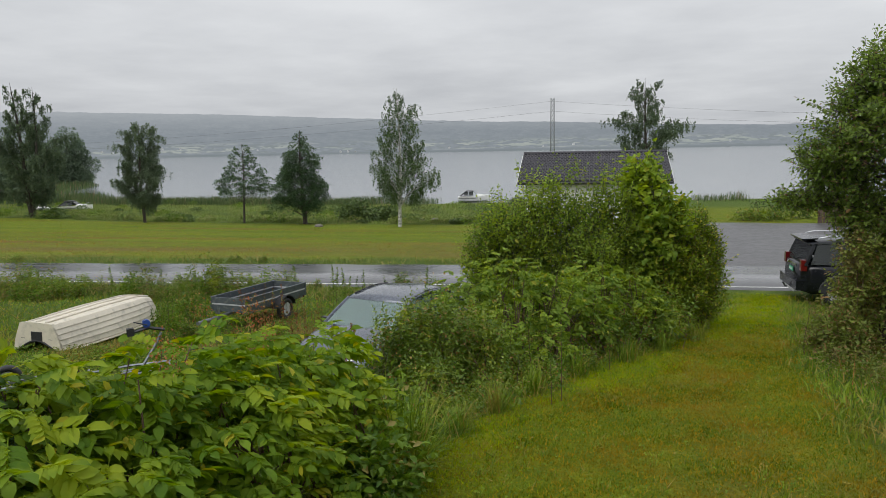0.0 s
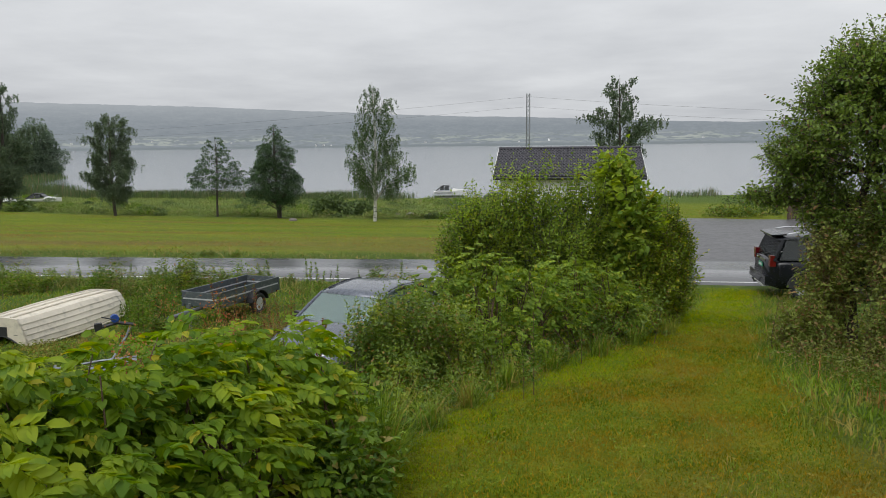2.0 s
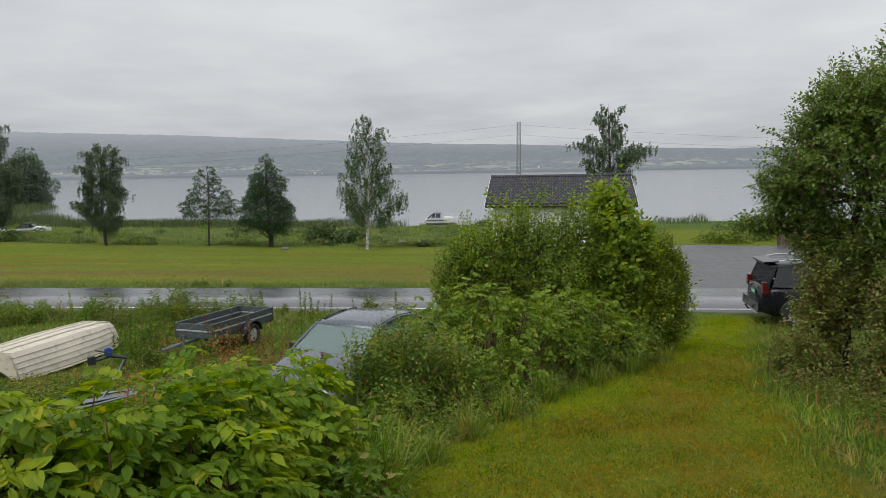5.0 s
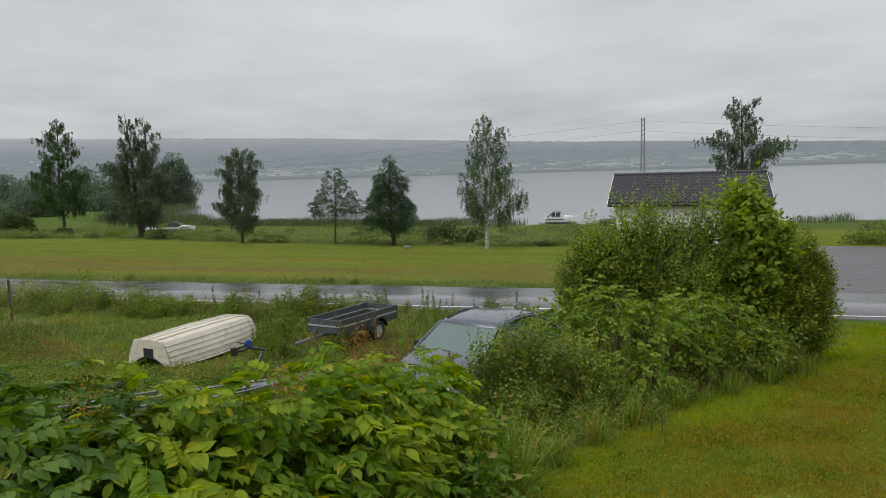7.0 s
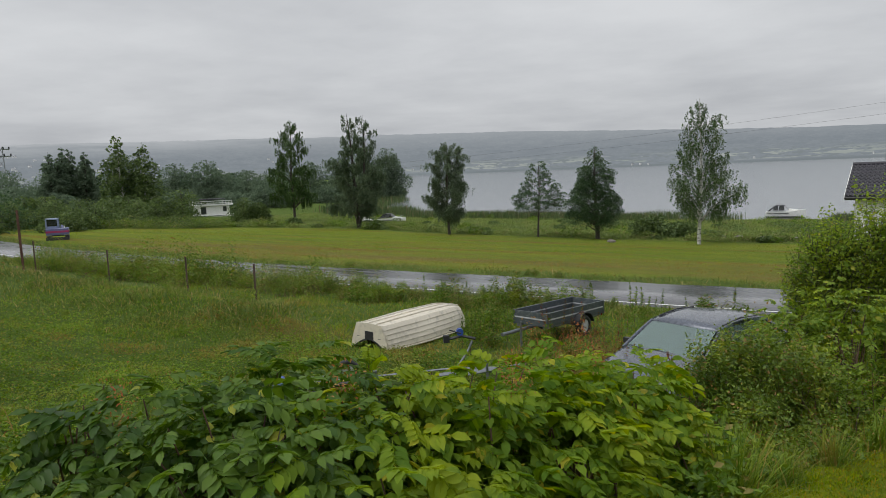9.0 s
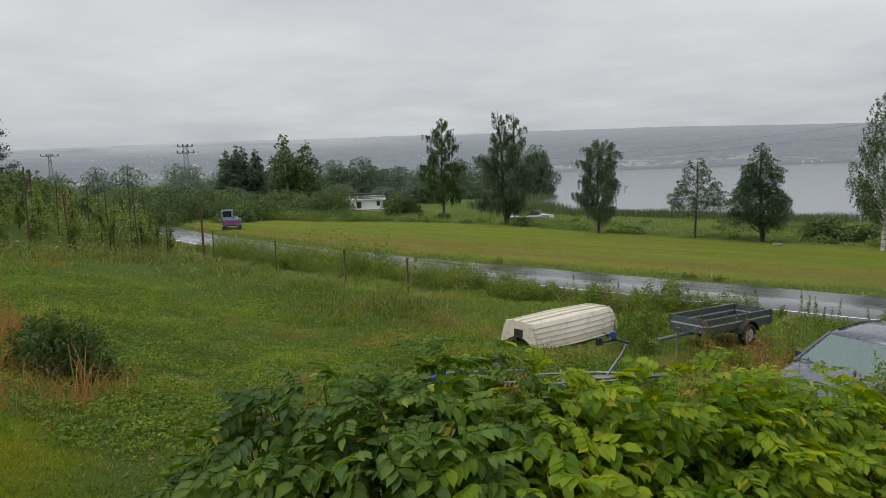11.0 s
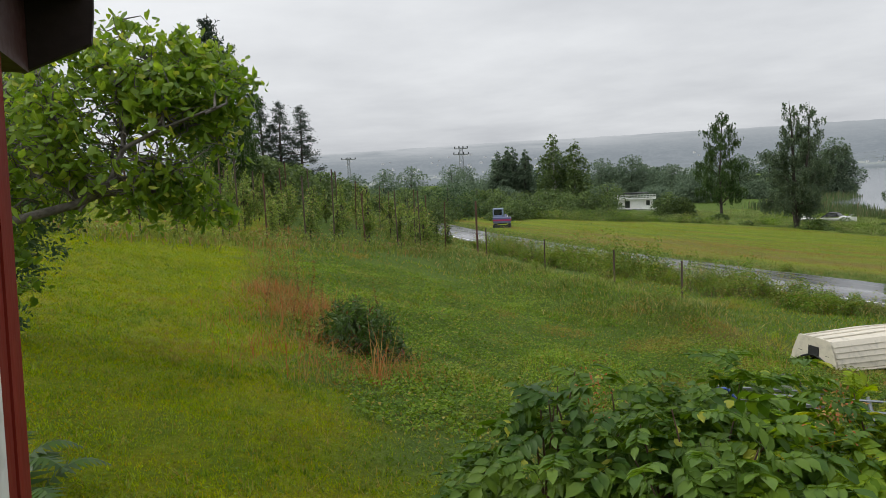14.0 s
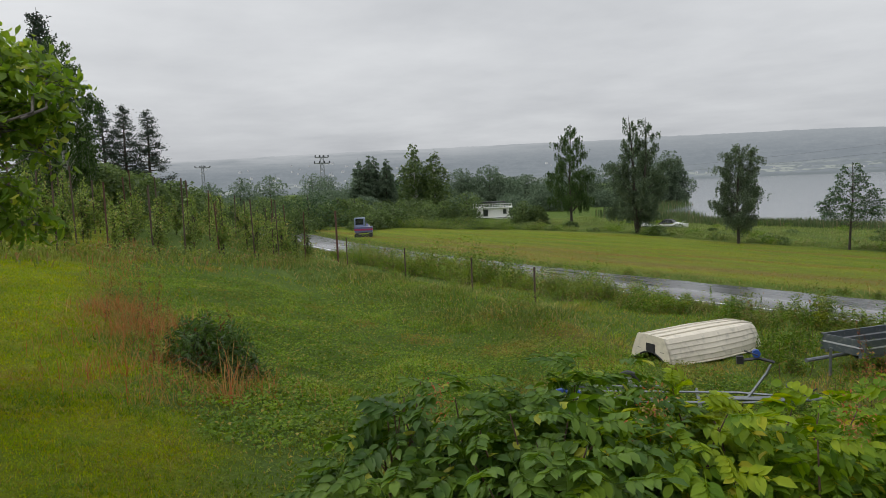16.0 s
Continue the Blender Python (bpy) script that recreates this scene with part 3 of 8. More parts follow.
def tree(name, label, base, height, trunk_r, profile, leaves, leaf_size, leaf_mat, bark=BARK, seed=1, f0=0.2, limbs=26, rise=0.5, droop=0.0, spread=0.16, aspect=0.6, lean=(0, 0), up=0.3, tops=1, category="tree", group="", extra=(), fork=(0.0, 0.0), hang_by=0.25, twigs=True):
    """A tree: tapered trunk and limbs, and a crown of small leaves hung along the twigs. profile: (share of height, radius)."""
    r = np.random.default_rng(seed)
    root = empty(name, base)
    wood, pts = Soup(), []
    pf, pr = [a for a, _ in profile], [b for _, b in profile]
    for top in range(tops):
        t = np.linspace(0, 1, 9)
        h = height * (1 - 0.05 * top)
        off = np.array([lean[0], lean[1], 0]) + np.array([fork[0], fork[1], 0]) * (1 if top else -1) * (tops > 1)
        tr = np.stack([np.sin(t * 3 + seed) * 0.012 * h, np.cos(t * 2.6 + seed * 2) * 0.012 * h, t * h * 0.97], -1) - np.array([np.sin(seed) * 0.012 * h, np.cos(seed * 2) * 0.012 * h, 0])
        tr = tr + off[None, :] * (t[:, None] ** (0.5 if tops > 1 else 1.3))
        wood.tube(tr, trunk_r * (1 - t) ** 0.8 * (0.75 if top else 1) + 0.012, 7)
        n = limbs // tops
        for i in range(n):
            f = f0 + (0.97 - f0) * ((i + r.uniform()) / n)
            s = np.array([np.interp(f, t, tr[:, k]) for k in range(3)])
            a = i * 2.4 + r.normal() * 0.5
            L = np.interp(f, pf, pr) * r.uniform(0.62, 1.18) + 0.1
            up_ = L * rise * r.uniform(0.5, 1.4) * (1.2 - 0.4 * f)
            u = np.linspace(0, 1, 6)
            lp = s[None, :] + np.stack([np.cos(a) * L * u, np.sin(a) * L * u, up_ * np.sin(u * 2.0) - droop * 0.25 * L * u ** 3], -1)
            lp[1:-1] += r.normal(size=(4, 3)) * 0.03 * L
            lr = trunk_r * 0.42 * (1 - f * 0.7)
            wood.tube(lp, lr * (1 - u) ** 0.7 + 0.006, 4)
            m = max(3, int(7 * (L / (max(pr) + 0.1)) + 2))
            for _ in range(m):
                k = r.uniform(0.25, 1.0)
                q = np.array([np.interp(k, u, lp[:, c]) for c in range(3)])
                d = r.normal(size=3); d[2] = abs(d[2]) * 0.5 * (1 - droop) - droop * 0.3; d /= np.linalg.norm(d)
                e = q + d * L * r.uniform(0.15, 0.42)
                tw = np.stack([q, (q + e) / 2 + np.array([0, 0, 0.03 * L]), e])
                if twigs:
                    wood.tube(tw, [lr * 0.3 + 0.004, lr * 0.2 + 0.003, 0.003], 3)
                for g in np.linspace(0.2, 1, 4):
                    c = q + (e - q) * g
                    if droop > 0:
                        hang = r.uniform(0.1, 1.0) * droop * (hang_by * height ** 0.5)
                        for hh in np.linspace(0, hang, 4):
                            pts.append(c - np.array([0, 0, hh]))
                    else:
                        pts.append(c)
    for s, e in extra:  # single limbs of their own
        s, e = np.array(s, float), np.array(e, float)
        u = np.linspace(0, 1, 7)
        lp = s[None] + (e - s)[None] * u[:, None] + r.normal(size=(7, 3)) * 0.04
        wood.tube(lp, trunk_r * 0.3 * (1 - u) + 0.008, 5)
        for q in lp[2:]:
            for _ in range(5):
                d = r.normal(size=3) * np.array([0.3, 0.3, 0.16])
                wood.tube(np.stack([q, q + d]), [0.008, 0.003], 3)
                pts += [q + d * g for g in (0.5, 1.0)]
    pts = np.array(pts)
    c = pts[r.integers(0, len(pts), leaves)] + r.normal(size=(leaves, 3)) * spread * np.array([1, 1, 0.8])
    v, f = leaf_arrays(c, leaf_size * r.uniform(0.7, 1.25, leaves), up=up, droop=droop * 0.8, aspect=aspect, r=r)
    part_mesh("trunk", wood.mesh("trunk", bark), root)
    tagged(part_mesh("crown", mesh_arrays("crown", v, f, leaf_mat), root), kind="stuff")
    return tagged(root, label, category, group)


def bush(name, label, base, blobs, leaves, leaf_size, leaf_mat, stem_mat=BARK, seed=1, stems=24, hollow=0.45, lump=0.3, lump_scale=1.6, aspect=0.55, up=0.4, stem_r=0.012, category="bush", group="", droop=0.1, sprays=0):
    """A bush: stems from the ground and leaves in a lumpy, uneven shell round overlapping clumps (x, y, z, rx, ry, rz)."""
    r = np.random.default_rng(seed)
    root = empty(name, base)
    b = np.array(blobs, float)
    b[:, :3] -= np.array(base)
    vol = b[:, 3] * b[:, 4] + b[:, 4] * b[:, 5] + b[:, 3] * b[:, 5]
    which = r.choice(len(b), leaves, p=vol / vol.sum())
    d = r.normal(size=(leaves, 3)); d /= np.linalg.norm(d, axis=1)[:, None]
    rad = hollow + (1 - hollow) * r.uniform(size=leaves) ** 0.6
    rad = rad + r.exponential(0.06, leaves)
    lum = np.array([nz(x * lump_scale + w * 3.1, 1.0, seed) for x, w in zip(d * 1.3, which)])
    p = b[which, :3] + d * b[which, 3:] * (rad * (1 + lump * lum))[:, None]
    keep = p[:, 2] > ground_z(p[:, 0] + base[0], p[:, 1] + base[1]) - base[2] + 0.04
    p, d = p[keep], d[keep]
    # gaps between clumps
    gap = np.array([nz(x, 2.2, seed + 9.0) for x in p])
    p, d = p[gap > -0.28], d[gap > -0.28]
    wood = Soup()
    for i in range(stems):
        t = p[r.integers(0, len(p))]
        s = np.array([t[0] * 0.35 + r.normal() * 0.1, t[1] * 0.35 + r.normal() * 0.1, 0.0]) if not len(b) > 3 else np.array([t[0] + r.normal() * 0.15, t[1] + r.normal() * 0.15, 0])
        s[2] = gz(s[0] + base[0], s[1] + base[1]) - base[2] - 0.05
        mid = (s + t) / 2 + r.normal(size=3) * 0.08
        wood.tube(np.stack([s, mid, t]), [stem_r, stem_r * 0.75, stem_r * 0.3], 4)
        for _ in range(sprays):
            k = r.uniform(0.4, 1)
            q = mid + (t - mid) * k
            wood.tube(np.stack([q, q + r.normal(size=3) * 0.2]), [stem_r * 0.4, stem_r * 0.15], 3)
    v, f = leaf_arrays(p, leaf_size * r.uniform(0.6, 1.3, len(p)), up=up, aspect=aspect, droop=droop, r=r, outward=d)
    if wood.n:
        tagged(part_mesh("stem", wood.mesh("stem", stem_mat), root), kind="stuff")
    tagged(part_mesh("foliage", mesh_arrays("foliage", v, f, leaf_mat), root), kind="stuff")
    return tagged(root, label, category, group)


def blades(x, y, h, w, lean=0.35, r=None, segs=1, lift=0.0):
    """Grass blades, one triangle or a bent strip each, rooted on the ground."""
    r = r or rng
    n = len(x)
    z = ground_z(x, y) + lift
    a, b = r.uniform(0, 2 * np.pi, n), r.uniform(0, 2 * np.pi, n)
    hh = np.asarray(h) * r.uniform(0.55, 1.2, n)
    ln = hh * np.abs(r.normal(size=n)) * lean
    c = np.stack([x, y, z - 0.01], -1)
    sd = np.stack([np.cos(a), np.sin(a), 0 * a], -1) * np.asarray(w).reshape(-1, 1) * 0.5
    tip = c + np.stack([np.cos(b) * ln, np.sin(b) * ln, hh], -1)
    k = np.arange(n)[:, None]
    if segs == 1:
        return np.stack([c - sd, c + sd, tip], 1).reshape(-1, 3), k * 3 + np.array([0, 1, 2])
    mid = c + np.stack([np.cos(b) * ln * 0.3, np.sin(b) * ln * 0.3, hh * 0.6], -1)
    v = np.stack([c - sd, c + sd, mid + sd * 0.8, mid - sd * 0.8, tip], 1).reshape(-1, 3)
    return v, np.concatenate([k * 5 + np.array([0, 1, 2]), k * 5 + np.array([0, 2, 3]), k * 5 + np.array([3, 2, 4])])


def weeping_tree(name, label, base, height, trunk_r, profile, limbs, strands, leaf_size, leaf_mat, bark, seed, f0=0.2, hang=1.2, tops=((0.0, 0.0, 1.0),), lean=(0.0, 0.0), aspect=0.6, group=""):
    """A birch: limbs that rise and arch over, with strands of small leaves hanging from them. profile: (share of height, radius)."""
    r = np.random.default_rng(seed)
    root = empty(name, base)
    wood, pts = Soup(), []
    pf, pr = [a for a, _ in profile], [b for _, b in profile]
    t = np.linspace(0, 1, 10)
    for k, (ox, oy, share) in enumerate(tops):
        h = height * share
        wob = np.stack([np.sin(t * 5 + seed) - math.sin(seed), np.cos(t * 4 + seed) - math.cos(seed)], -1) * 0.008 * h
        tr = np.stack([wob[:, 0] + (ox + lean[0]) * t ** 0.6, wob[:, 1] + (oy + lean[1]) * t ** 0.6, t * h * 0.98], -1)
        wood.tube(tr, trunk_r * (0.8 if k else 1.0) * (1 - t) ** 0.75 + 0.01, 7)
        n = limbs // len(tops)
        for i in range(n):
            f = f0 + (1.0 - f0) * ((i + r.uniform()) / n)
            a = i * 2.4 + r.normal() * 0.35
            L = np.interp(f, pf, pr) * r.uniform(0.5, 1.15) * (1 + 0.5 * nz((math.cos(a), math.sin(a), f * 4), 1.3, seed)) + 0.08
            zs = max(f0 * 0.6, f - 0.10 - 0.25 * L / height)
            s = np.array([np.interp(zs, t, tr[:, c]) for c in range(3)])
            ax = np.array([np.interp(min(f, 1.0), t, tr[:, c]) for c in range(3)])
            e = ax + np.array([math.cos(a) * L, math.sin(a) * L, 0.0])
            u = np.linspace(0, 1, 6)
            lp = s[None] + (e - s)[None] * u[:, None] + np.stack([0 * u, 0 * u, np.sin(u * np.pi) * 0.16 * L], -1)
            wood.tube(lp, trunk_r * 0.30 * (1.1 - f) * (1 - u) ** 0.7 + 0.006, 4)
            m = max(4, int(strands * (L / max(pr)) ** 1.2))
            for _ in range(m):
                k_ = r.uniform(0.3, 1.0) ** 0.7
                q = np.array([np.interp(k_, u, lp[:, c]) for c in range(3)]) + r.normal(size=3) * np.array([0.2, 0.2, 0.09]) * (0.4 + L * 0.4)
                ln = hang * r.uniform(0.25, 1.0) * (1.0 - 0.55 * f)
                sway = r.normal(size=2) * 0.10
                cnt = max(4, int(ln / (leaf_size * 0.5)))
                g = np.linspace(0, 1, cnt)
                st = q[None] + np.stack([sway[0] * g, sway[1] * g, 0.06 * np.sin(g * 3) - ln * g], -1)
                st = st[st[:, 2] > 0.5]
                if len(st) > 2:
                    pts.append(st)
                    wood.tube(st[:: max(1, len(st) - 1)][:2], [0.006, 0.003], 3)
    c = np.concatenate(pts)
    c = np.repeat(c, 2, 0) + r.normal(size=(len(c) * 2, 3)) * np.array([0.055, 0.055, 0.04])
    v, f_ = leaf_arrays(c, leaf_size * r.uniform(0.65, 1.25, len(c)), up=0.1, droop=1.0, aspect=aspect, r=r)
    part_mesh("trunk", wood.mesh("trunk", bark), root)
    tagged(part_mesh("crown", mesh_arrays("crown", v, f_, leaf_mat), root), kind="stuff")
    return tagged(root, label, "tree", group)


def clump_tree(name, label, base, height, trunk_r, profile, clumps, leaves, leaf_size, leaf_mat, bark=BARK, seed=1, f0=0.15, size=(0.30, 0.55), flat=0.65, reach=(0.35, 0.95), category="tree", group="", lean=(0.0, 0.0), aspect=0.6):
    """A broadleaf tree: limbs that end in overlapping clumps of leaves, dense outside and hollow inside."""
    r = np.random.default_rng(seed)
    root = empty(name, base)
    wood = Soup()
    pf, pr = [a for a, _ in profile], [b for _, b in profile]
    t = np.linspace(0, 1, 8)
    tr = np.stack([(np.sin(t * 4 + seed) - math.sin(seed)) * 0.012 * height + lean[0] * t, (np.cos(t * 3 + seed) - math.cos(seed)) * 0.012 * height + lean[1] * t, t * height * 0.95], -1)
    wood.tube(tr, trunk_r * (1 - t) ** 0.8 + 0.012, 6)
    cs, rs = [], []
    for i in range(clumps):
        f = f0 + (0.99 - f0) * ((i + r.uniform()) / clumps)
        a = i * 2.4 + r.normal() * 0.5
        R_ = np.interp(f, pf, pr) * (1 + 0.3 * nz((math.cos(a), math.sin(a), f * 3), 1.2, seed))
        d = R_ * r.uniform(*reach) ** 0.6
        cr = max(0.12, R_ * r.uniform(*size))
        d = max(0.0, min(d, R_ * 1.05 - cr * 0.8))
        ax = np.array([np.interp(f, t, tr[:, c]) for c in range(3)])
        q = ax + np.array([math.cos(a) * d, math.sin(a) * d, -cr * flat * 0.4])
        s = np.array([np.interp(max(0.02, f - 0.12), t, tr[:, c]) for c in range(3)])
        wood.tube(np.stack([s, (s + q) / 2 + np.array([0, 0, 0.04 * height * 0.3]), q]), [trunk_r * 0.35 * (1.1 - f) + 0.004, trunk_r * 0.22 * (1.1 - f) + 0.003, 0.004], 4)
        cs.append(q); rs.append(cr)
    cs, rs = np.array(cs), np.array(rs)
    which = r.choice(clumps, leaves, p=rs ** 2 / (rs ** 2).sum())
    d = r.normal(size=(leaves, 3)); d /= np.linalg.norm(d, axis=1)[:, None]
    d[:, 2] = np.where((d[:, 2] < -0.2) & (r.uniform(size=leaves) < 0.6), -d[:, 2], d[:, 2])
    rad = 0.55 + 0.45 * r.uniform(size=leaves) ** 0.5 + r.exponential(0.07, leaves)
    p = cs[which] + d * (rs[which] * rad)[:, None] * np.array([1, 1, flat])
    ok = p[:, 2] > 0.05
    p, d = p[ok], d[ok]
    v, f_ = leaf_arrays(p, leaf_size * r.uniform(0.65, 1.25, len(p)), up=0.35, droop=0.15, aspect=aspect, r=r, outward=d)
    part_mesh("trunk", wood.mesh("trunk", bark), root)
    tagged(part_mesh("crown", mesh_arrays("crown", v, f_, leaf_mat), root), kind="stuff")
    return tagged(root, label, category, group)


def shoot_arrays(r, tips, dirs, length, per, leaf, aspect, droop=0.25):
    """Leafy shoots that end at tips: alternate broad leaves of four triangles, smaller towards the tip. Returns leaf arrays and the twigs' lines."""
    n = len(tips)
    L = length * r.uniform(0.6, 1.25, n)
    side = np.cross(dirs, r.normal(size=(n, 3))); side /= np.linalg.norm(side, axis=1)[:, None] + 1e-9
    g = np.linspace(0.0, 1.0, per)
    bend = r.uniform(0.05, 0.3, n)
    c = tips[:, None, :] - dirs[:, None, :] * (L[:, None] * (1 - g)[None, :])[:, :, None]
    c[:, :, 2] -= (bend * L)[:, None] * (g[None, :] ** 2) * 0.6
    sg = np.where(np.arange(per) % 2 == 0, 1.0, -1.0)
    out = side[:, None, :] * sg[None, :, None] + dirs[:, None, :] * 0.55 + r.normal(size=(n, per, 3)) * 0.28
    out[:, :, 2] -= droop
    out[:, -1] = dirs + r.normal(size=(n, 3)) * 0.2
    out = out.reshape(-1, 3); out /= np.linalg.norm(out, axis=1)[:, None] + 1e-9
    cc = c.reshape(-1, 3)
    m = len(cc)
    s = (leaf * (1.12 - 0.5 * np.tile(g, n)) * r.uniform(0.7, 1.2, m))[:, None]
    w = np.cross(out, np.array([0, 0, 1.0]) + r.normal(size=(m, 3)) * 0.45); w /= np.linalg.norm(w, axis=1)[:, None] + 1e-9
    nn = np.cross(w, out)
    shape = [(0.0, 0.0, 0.0), (0.32, 0.5, 0.10), (0.68, 0.36, 0.06), (1.05, 0.0, -0.14), (0.68, -0.36, 0.06), (0.32, -0.5, 0.10)]
    v = np.stack([cc + out * s * (0.15 + a) + w * s * b * aspect + nn * s * u for a, b, u in shape], 1).reshape(-1, 3)
    k = np.arange(m)[:, None] * 6
    f = np.concatenate([k + np.array(q) for q in ((0, 2, 1), (0, 3, 2), (0, 4, 3), (0, 5, 4))])
    return v, f, c[:, [0, per // 2, per - 1]]


def shoot_bush(name, label, base, blobs, shoots, leaf, leaf_mat, stem_mat=BARK, seed=1, length=0.45, per=9, aspect=0.6, stems=30, stem_r=0.012, lump=0.35, upright=0.8, category="bush", group="", inner=0.45, trunk=None):
    """A shrub of leafy shoots that grow out and up through overlapping clumps (x, y, z, rx, ry, rz), on stems from the ground or on a trunk."""
    r = np.random.default_rng(seed)
    root = empty(name, base)
    b = np.array(blobs, float); b[:, :3] -= np.array(base)
    vol = b[:, 3] * b[:, 4] + b[:, 4] * b[:, 5] + b[:, 3] * b[:, 5]
    which = r.choice(len(b), shoots, p=vol / vol.sum())
    d = r.normal(size=(shoots, 3)); d /= np.linalg.norm(d, axis=1)[:, None]
    rad = inner + (1 - inner) * r.uniform(size=shoots) ** 0.5
    lum = np.array([nz(x * 1.9 + w * 3.1, 1.0, seed) for x, w in zip(d * 1.3, which)])
    p = b[which, :3] + d * b[which, 3:] * (rad * (1 + lump * lum))[:, None]
    gap = np.array([nz(x, 1.9, seed + 9.0) for x in p])
    keep = (p[:, 2] > ground_z(p[:, 0] + base[0], p[:, 1] + base[1]) - base[2] + 0.1) & (gap > -0.30)
    p, d = p[keep], d[keep]
    dirs = d + np.array([0, 0, upright]) + r.normal(size=d.shape) * 0.35
    lead = (r.uniform(size=len(p)) < 0.06) & (d[:, 2] > 0.1)
    p = p + lead[:, None] * (d * 0.12 + np.array([0, 0, 0.22])) * length * 1.6
    dirs /= np.linalg.norm(dirs, axis=1)[:, None]
    v, f, lines = shoot_arrays(r, p, dirs, length, per, leaf, aspect)
    wood = Soup()
    for ln in lines if stem_r > 0.0065 else ():
        wood.tube(ln[[0, 2]], [stem_r * 0.35, stem_r * 0.14], 3)
    if trunk is not None:
        tk = np.array(trunk, float)[:, :3] - np.array(base)
        wood.tube(tk, [q[3] for q in trunk], 8)
        heads = tk[len(tk) // 2:]
    for i in range(stems):
        t = lines[r.integers(0, len(lines))][0]
        if trunk is not None:
            s = heads[np.argmin(np.linalg.norm(heads - t, axis=1))]
        else:
            s = np.array([t[0] * 0.55 + r.normal() * 0.12, t[1] * 0.55 + r.normal() * 0.12, 0.0]) if len(b) < 4 else np.array([t[0] + r.normal() * 0.18, t[1] + r.normal() * 0.18, 0.0])
            s[2] = gz(s[0] + base[0], s[1] + base[1]) - base[2] - 0.05
        mid = (s + t) / 2 + r.normal(size=3) * 0.09
        wood.tube(np.stack([s, (s + mid) / 2 + r.normal(size=3) * 0.03, mid, t]), [stem_r * (1.8 if trunk is not None else 1.0), stem_r * 1.1, stem_r * 0.75, stem_r * 0.35], 5)
    tagged(part_mesh("trunk" if trunk is not None else "stem", wood.mesh("stem", stem_mat), root), kind="" if trunk is not None else "stuff")
    tagged(part_mesh("crown" if trunk is not None else "foliage", mesh_arrays("foliage", v, f, leaf_mat), root), kind="stuff")
    return tagged(root, label, category, group)


def stuff(name, label, arrays, mat, category="grass"):
    vs, fs, n = [], [], 0
    for v, f in arrays:
        vs.append(v); fs.append(f + n); n += len(v)
    return tagged(part_mesh(name, mesh_arrays(name, np.concatenate(vs), np.concatenate(fs), mat), None), label, category, kind="stuff")


def on_ground(x, y, dz=0.0):
    return (x, y, gz(x, y) + dz)


# lakeside trees, from the bay to the garage
weeping_tree("birch_tree", "slender birch with a white trunk and an open drooping crown", on_ground(-14.0, 47.6), 9.9, 0.12, [(0.18, 1.5), (0.32, 2.55), (0.42, 2.5), (0.55, 1.9), (0.68, 1.75), (0.82, 1.2), (0.93, 0.7), (1, 0.2)], 60, 34, 0.115, LEAF_BIRCH, BIRCH_BARK, 5, 0.24, 1.2)
clump_tree("alder_tree", "dark dense alder with a broad conical crown", on_ground(-22.9, 51.3), 7.75, 0.17, [(0.1, 0.5), (0.2, 1.9), (0.38, 2.15), (0.55, 1.7), (0.72, 1.35), (0.88, 0.75), (1, 0.2)], 110, 22000, 0.13, LEAF_ALDER, BARK, 8, 0.17, (0.26, 0.5), 0.62)
clump_tree("young_rowan_tree", "thin young tree with a sparse airy crown", on_ground(-28.6, 52.0), 6.8, 0.08, [(0.3, 0.5), (0.38, 2.3), (0.5, 2.4), (0.62, 1.7), (0.8, 1.1), (1, 0.5)], 70, 6000, 0.145, LEAF_ALDER, BARK, 11, 0.36, (0.16, 0.36), 0.55, (0.3, 1.0))
weeping_tree("birch_tree", "compact weeping birch at the lake edge", on_ground(-37.9, 52.0), 8.6, 0.13, [(0.15, 1.1), (0.3, 1.75), (0.5, 1.8), (0.7, 1.8), (0.88, 1.7), (1, 1.0)], 46, 44, 0.135, LEAF_BIRCH_DARK, BARK, 15, 0.22, 1.3)
weeping_tree("birch_tree", "tall twin-topped weeping birch with dark foliage", on_ground(-55.8, 59.0), 13.5, 0.24, [(0.05, 1.6), (0.2, 2.4), (0.42, 2.7), (0.58, 3.2), (0.7, 2.7), (0.8, 1.4), (0.92, 0.9), (1, 0.5)], 58, 54, 0.20, LEAF_BIRCH_DARK, BARK, 17, 0.16, 1.7, ((-0.8, -0.4, 1.0), (0.9, 0.5, 0.97)))
weeping_tree("birch_tree", "tall loose birch with a bare lower trunk", on_ground(-76.7, 68.0), 14.8, 0.2, [(0.15, 2.2), (0.3, 3.3), (0.5, 3.0), (0.62, 2.3), (0.75, 3.2), (0.88, 2.5), (1, 1.0)], 44, 46, 0.20, LEAF_BIRCH, BARK, 21, 0.2, 1.6)
weeping_tree("birch_tree", "tall dark birch behind the garage", (4.3, 74.9, gz(4.3, 74.9)), 13.4, 0.2, [(0.2, 1.9), (0.4, 2.5), (0.55, 2.9), (0.66, 3.6), (0.74, 2.8), (0.82, 1.5), (0.92, 1.9), (1, 1.2)], 50, 52, 0.20, LEAF_BIRCH_DARK, BARK, 25, 0.22, 1.5)

# ---- bushes round the house ----


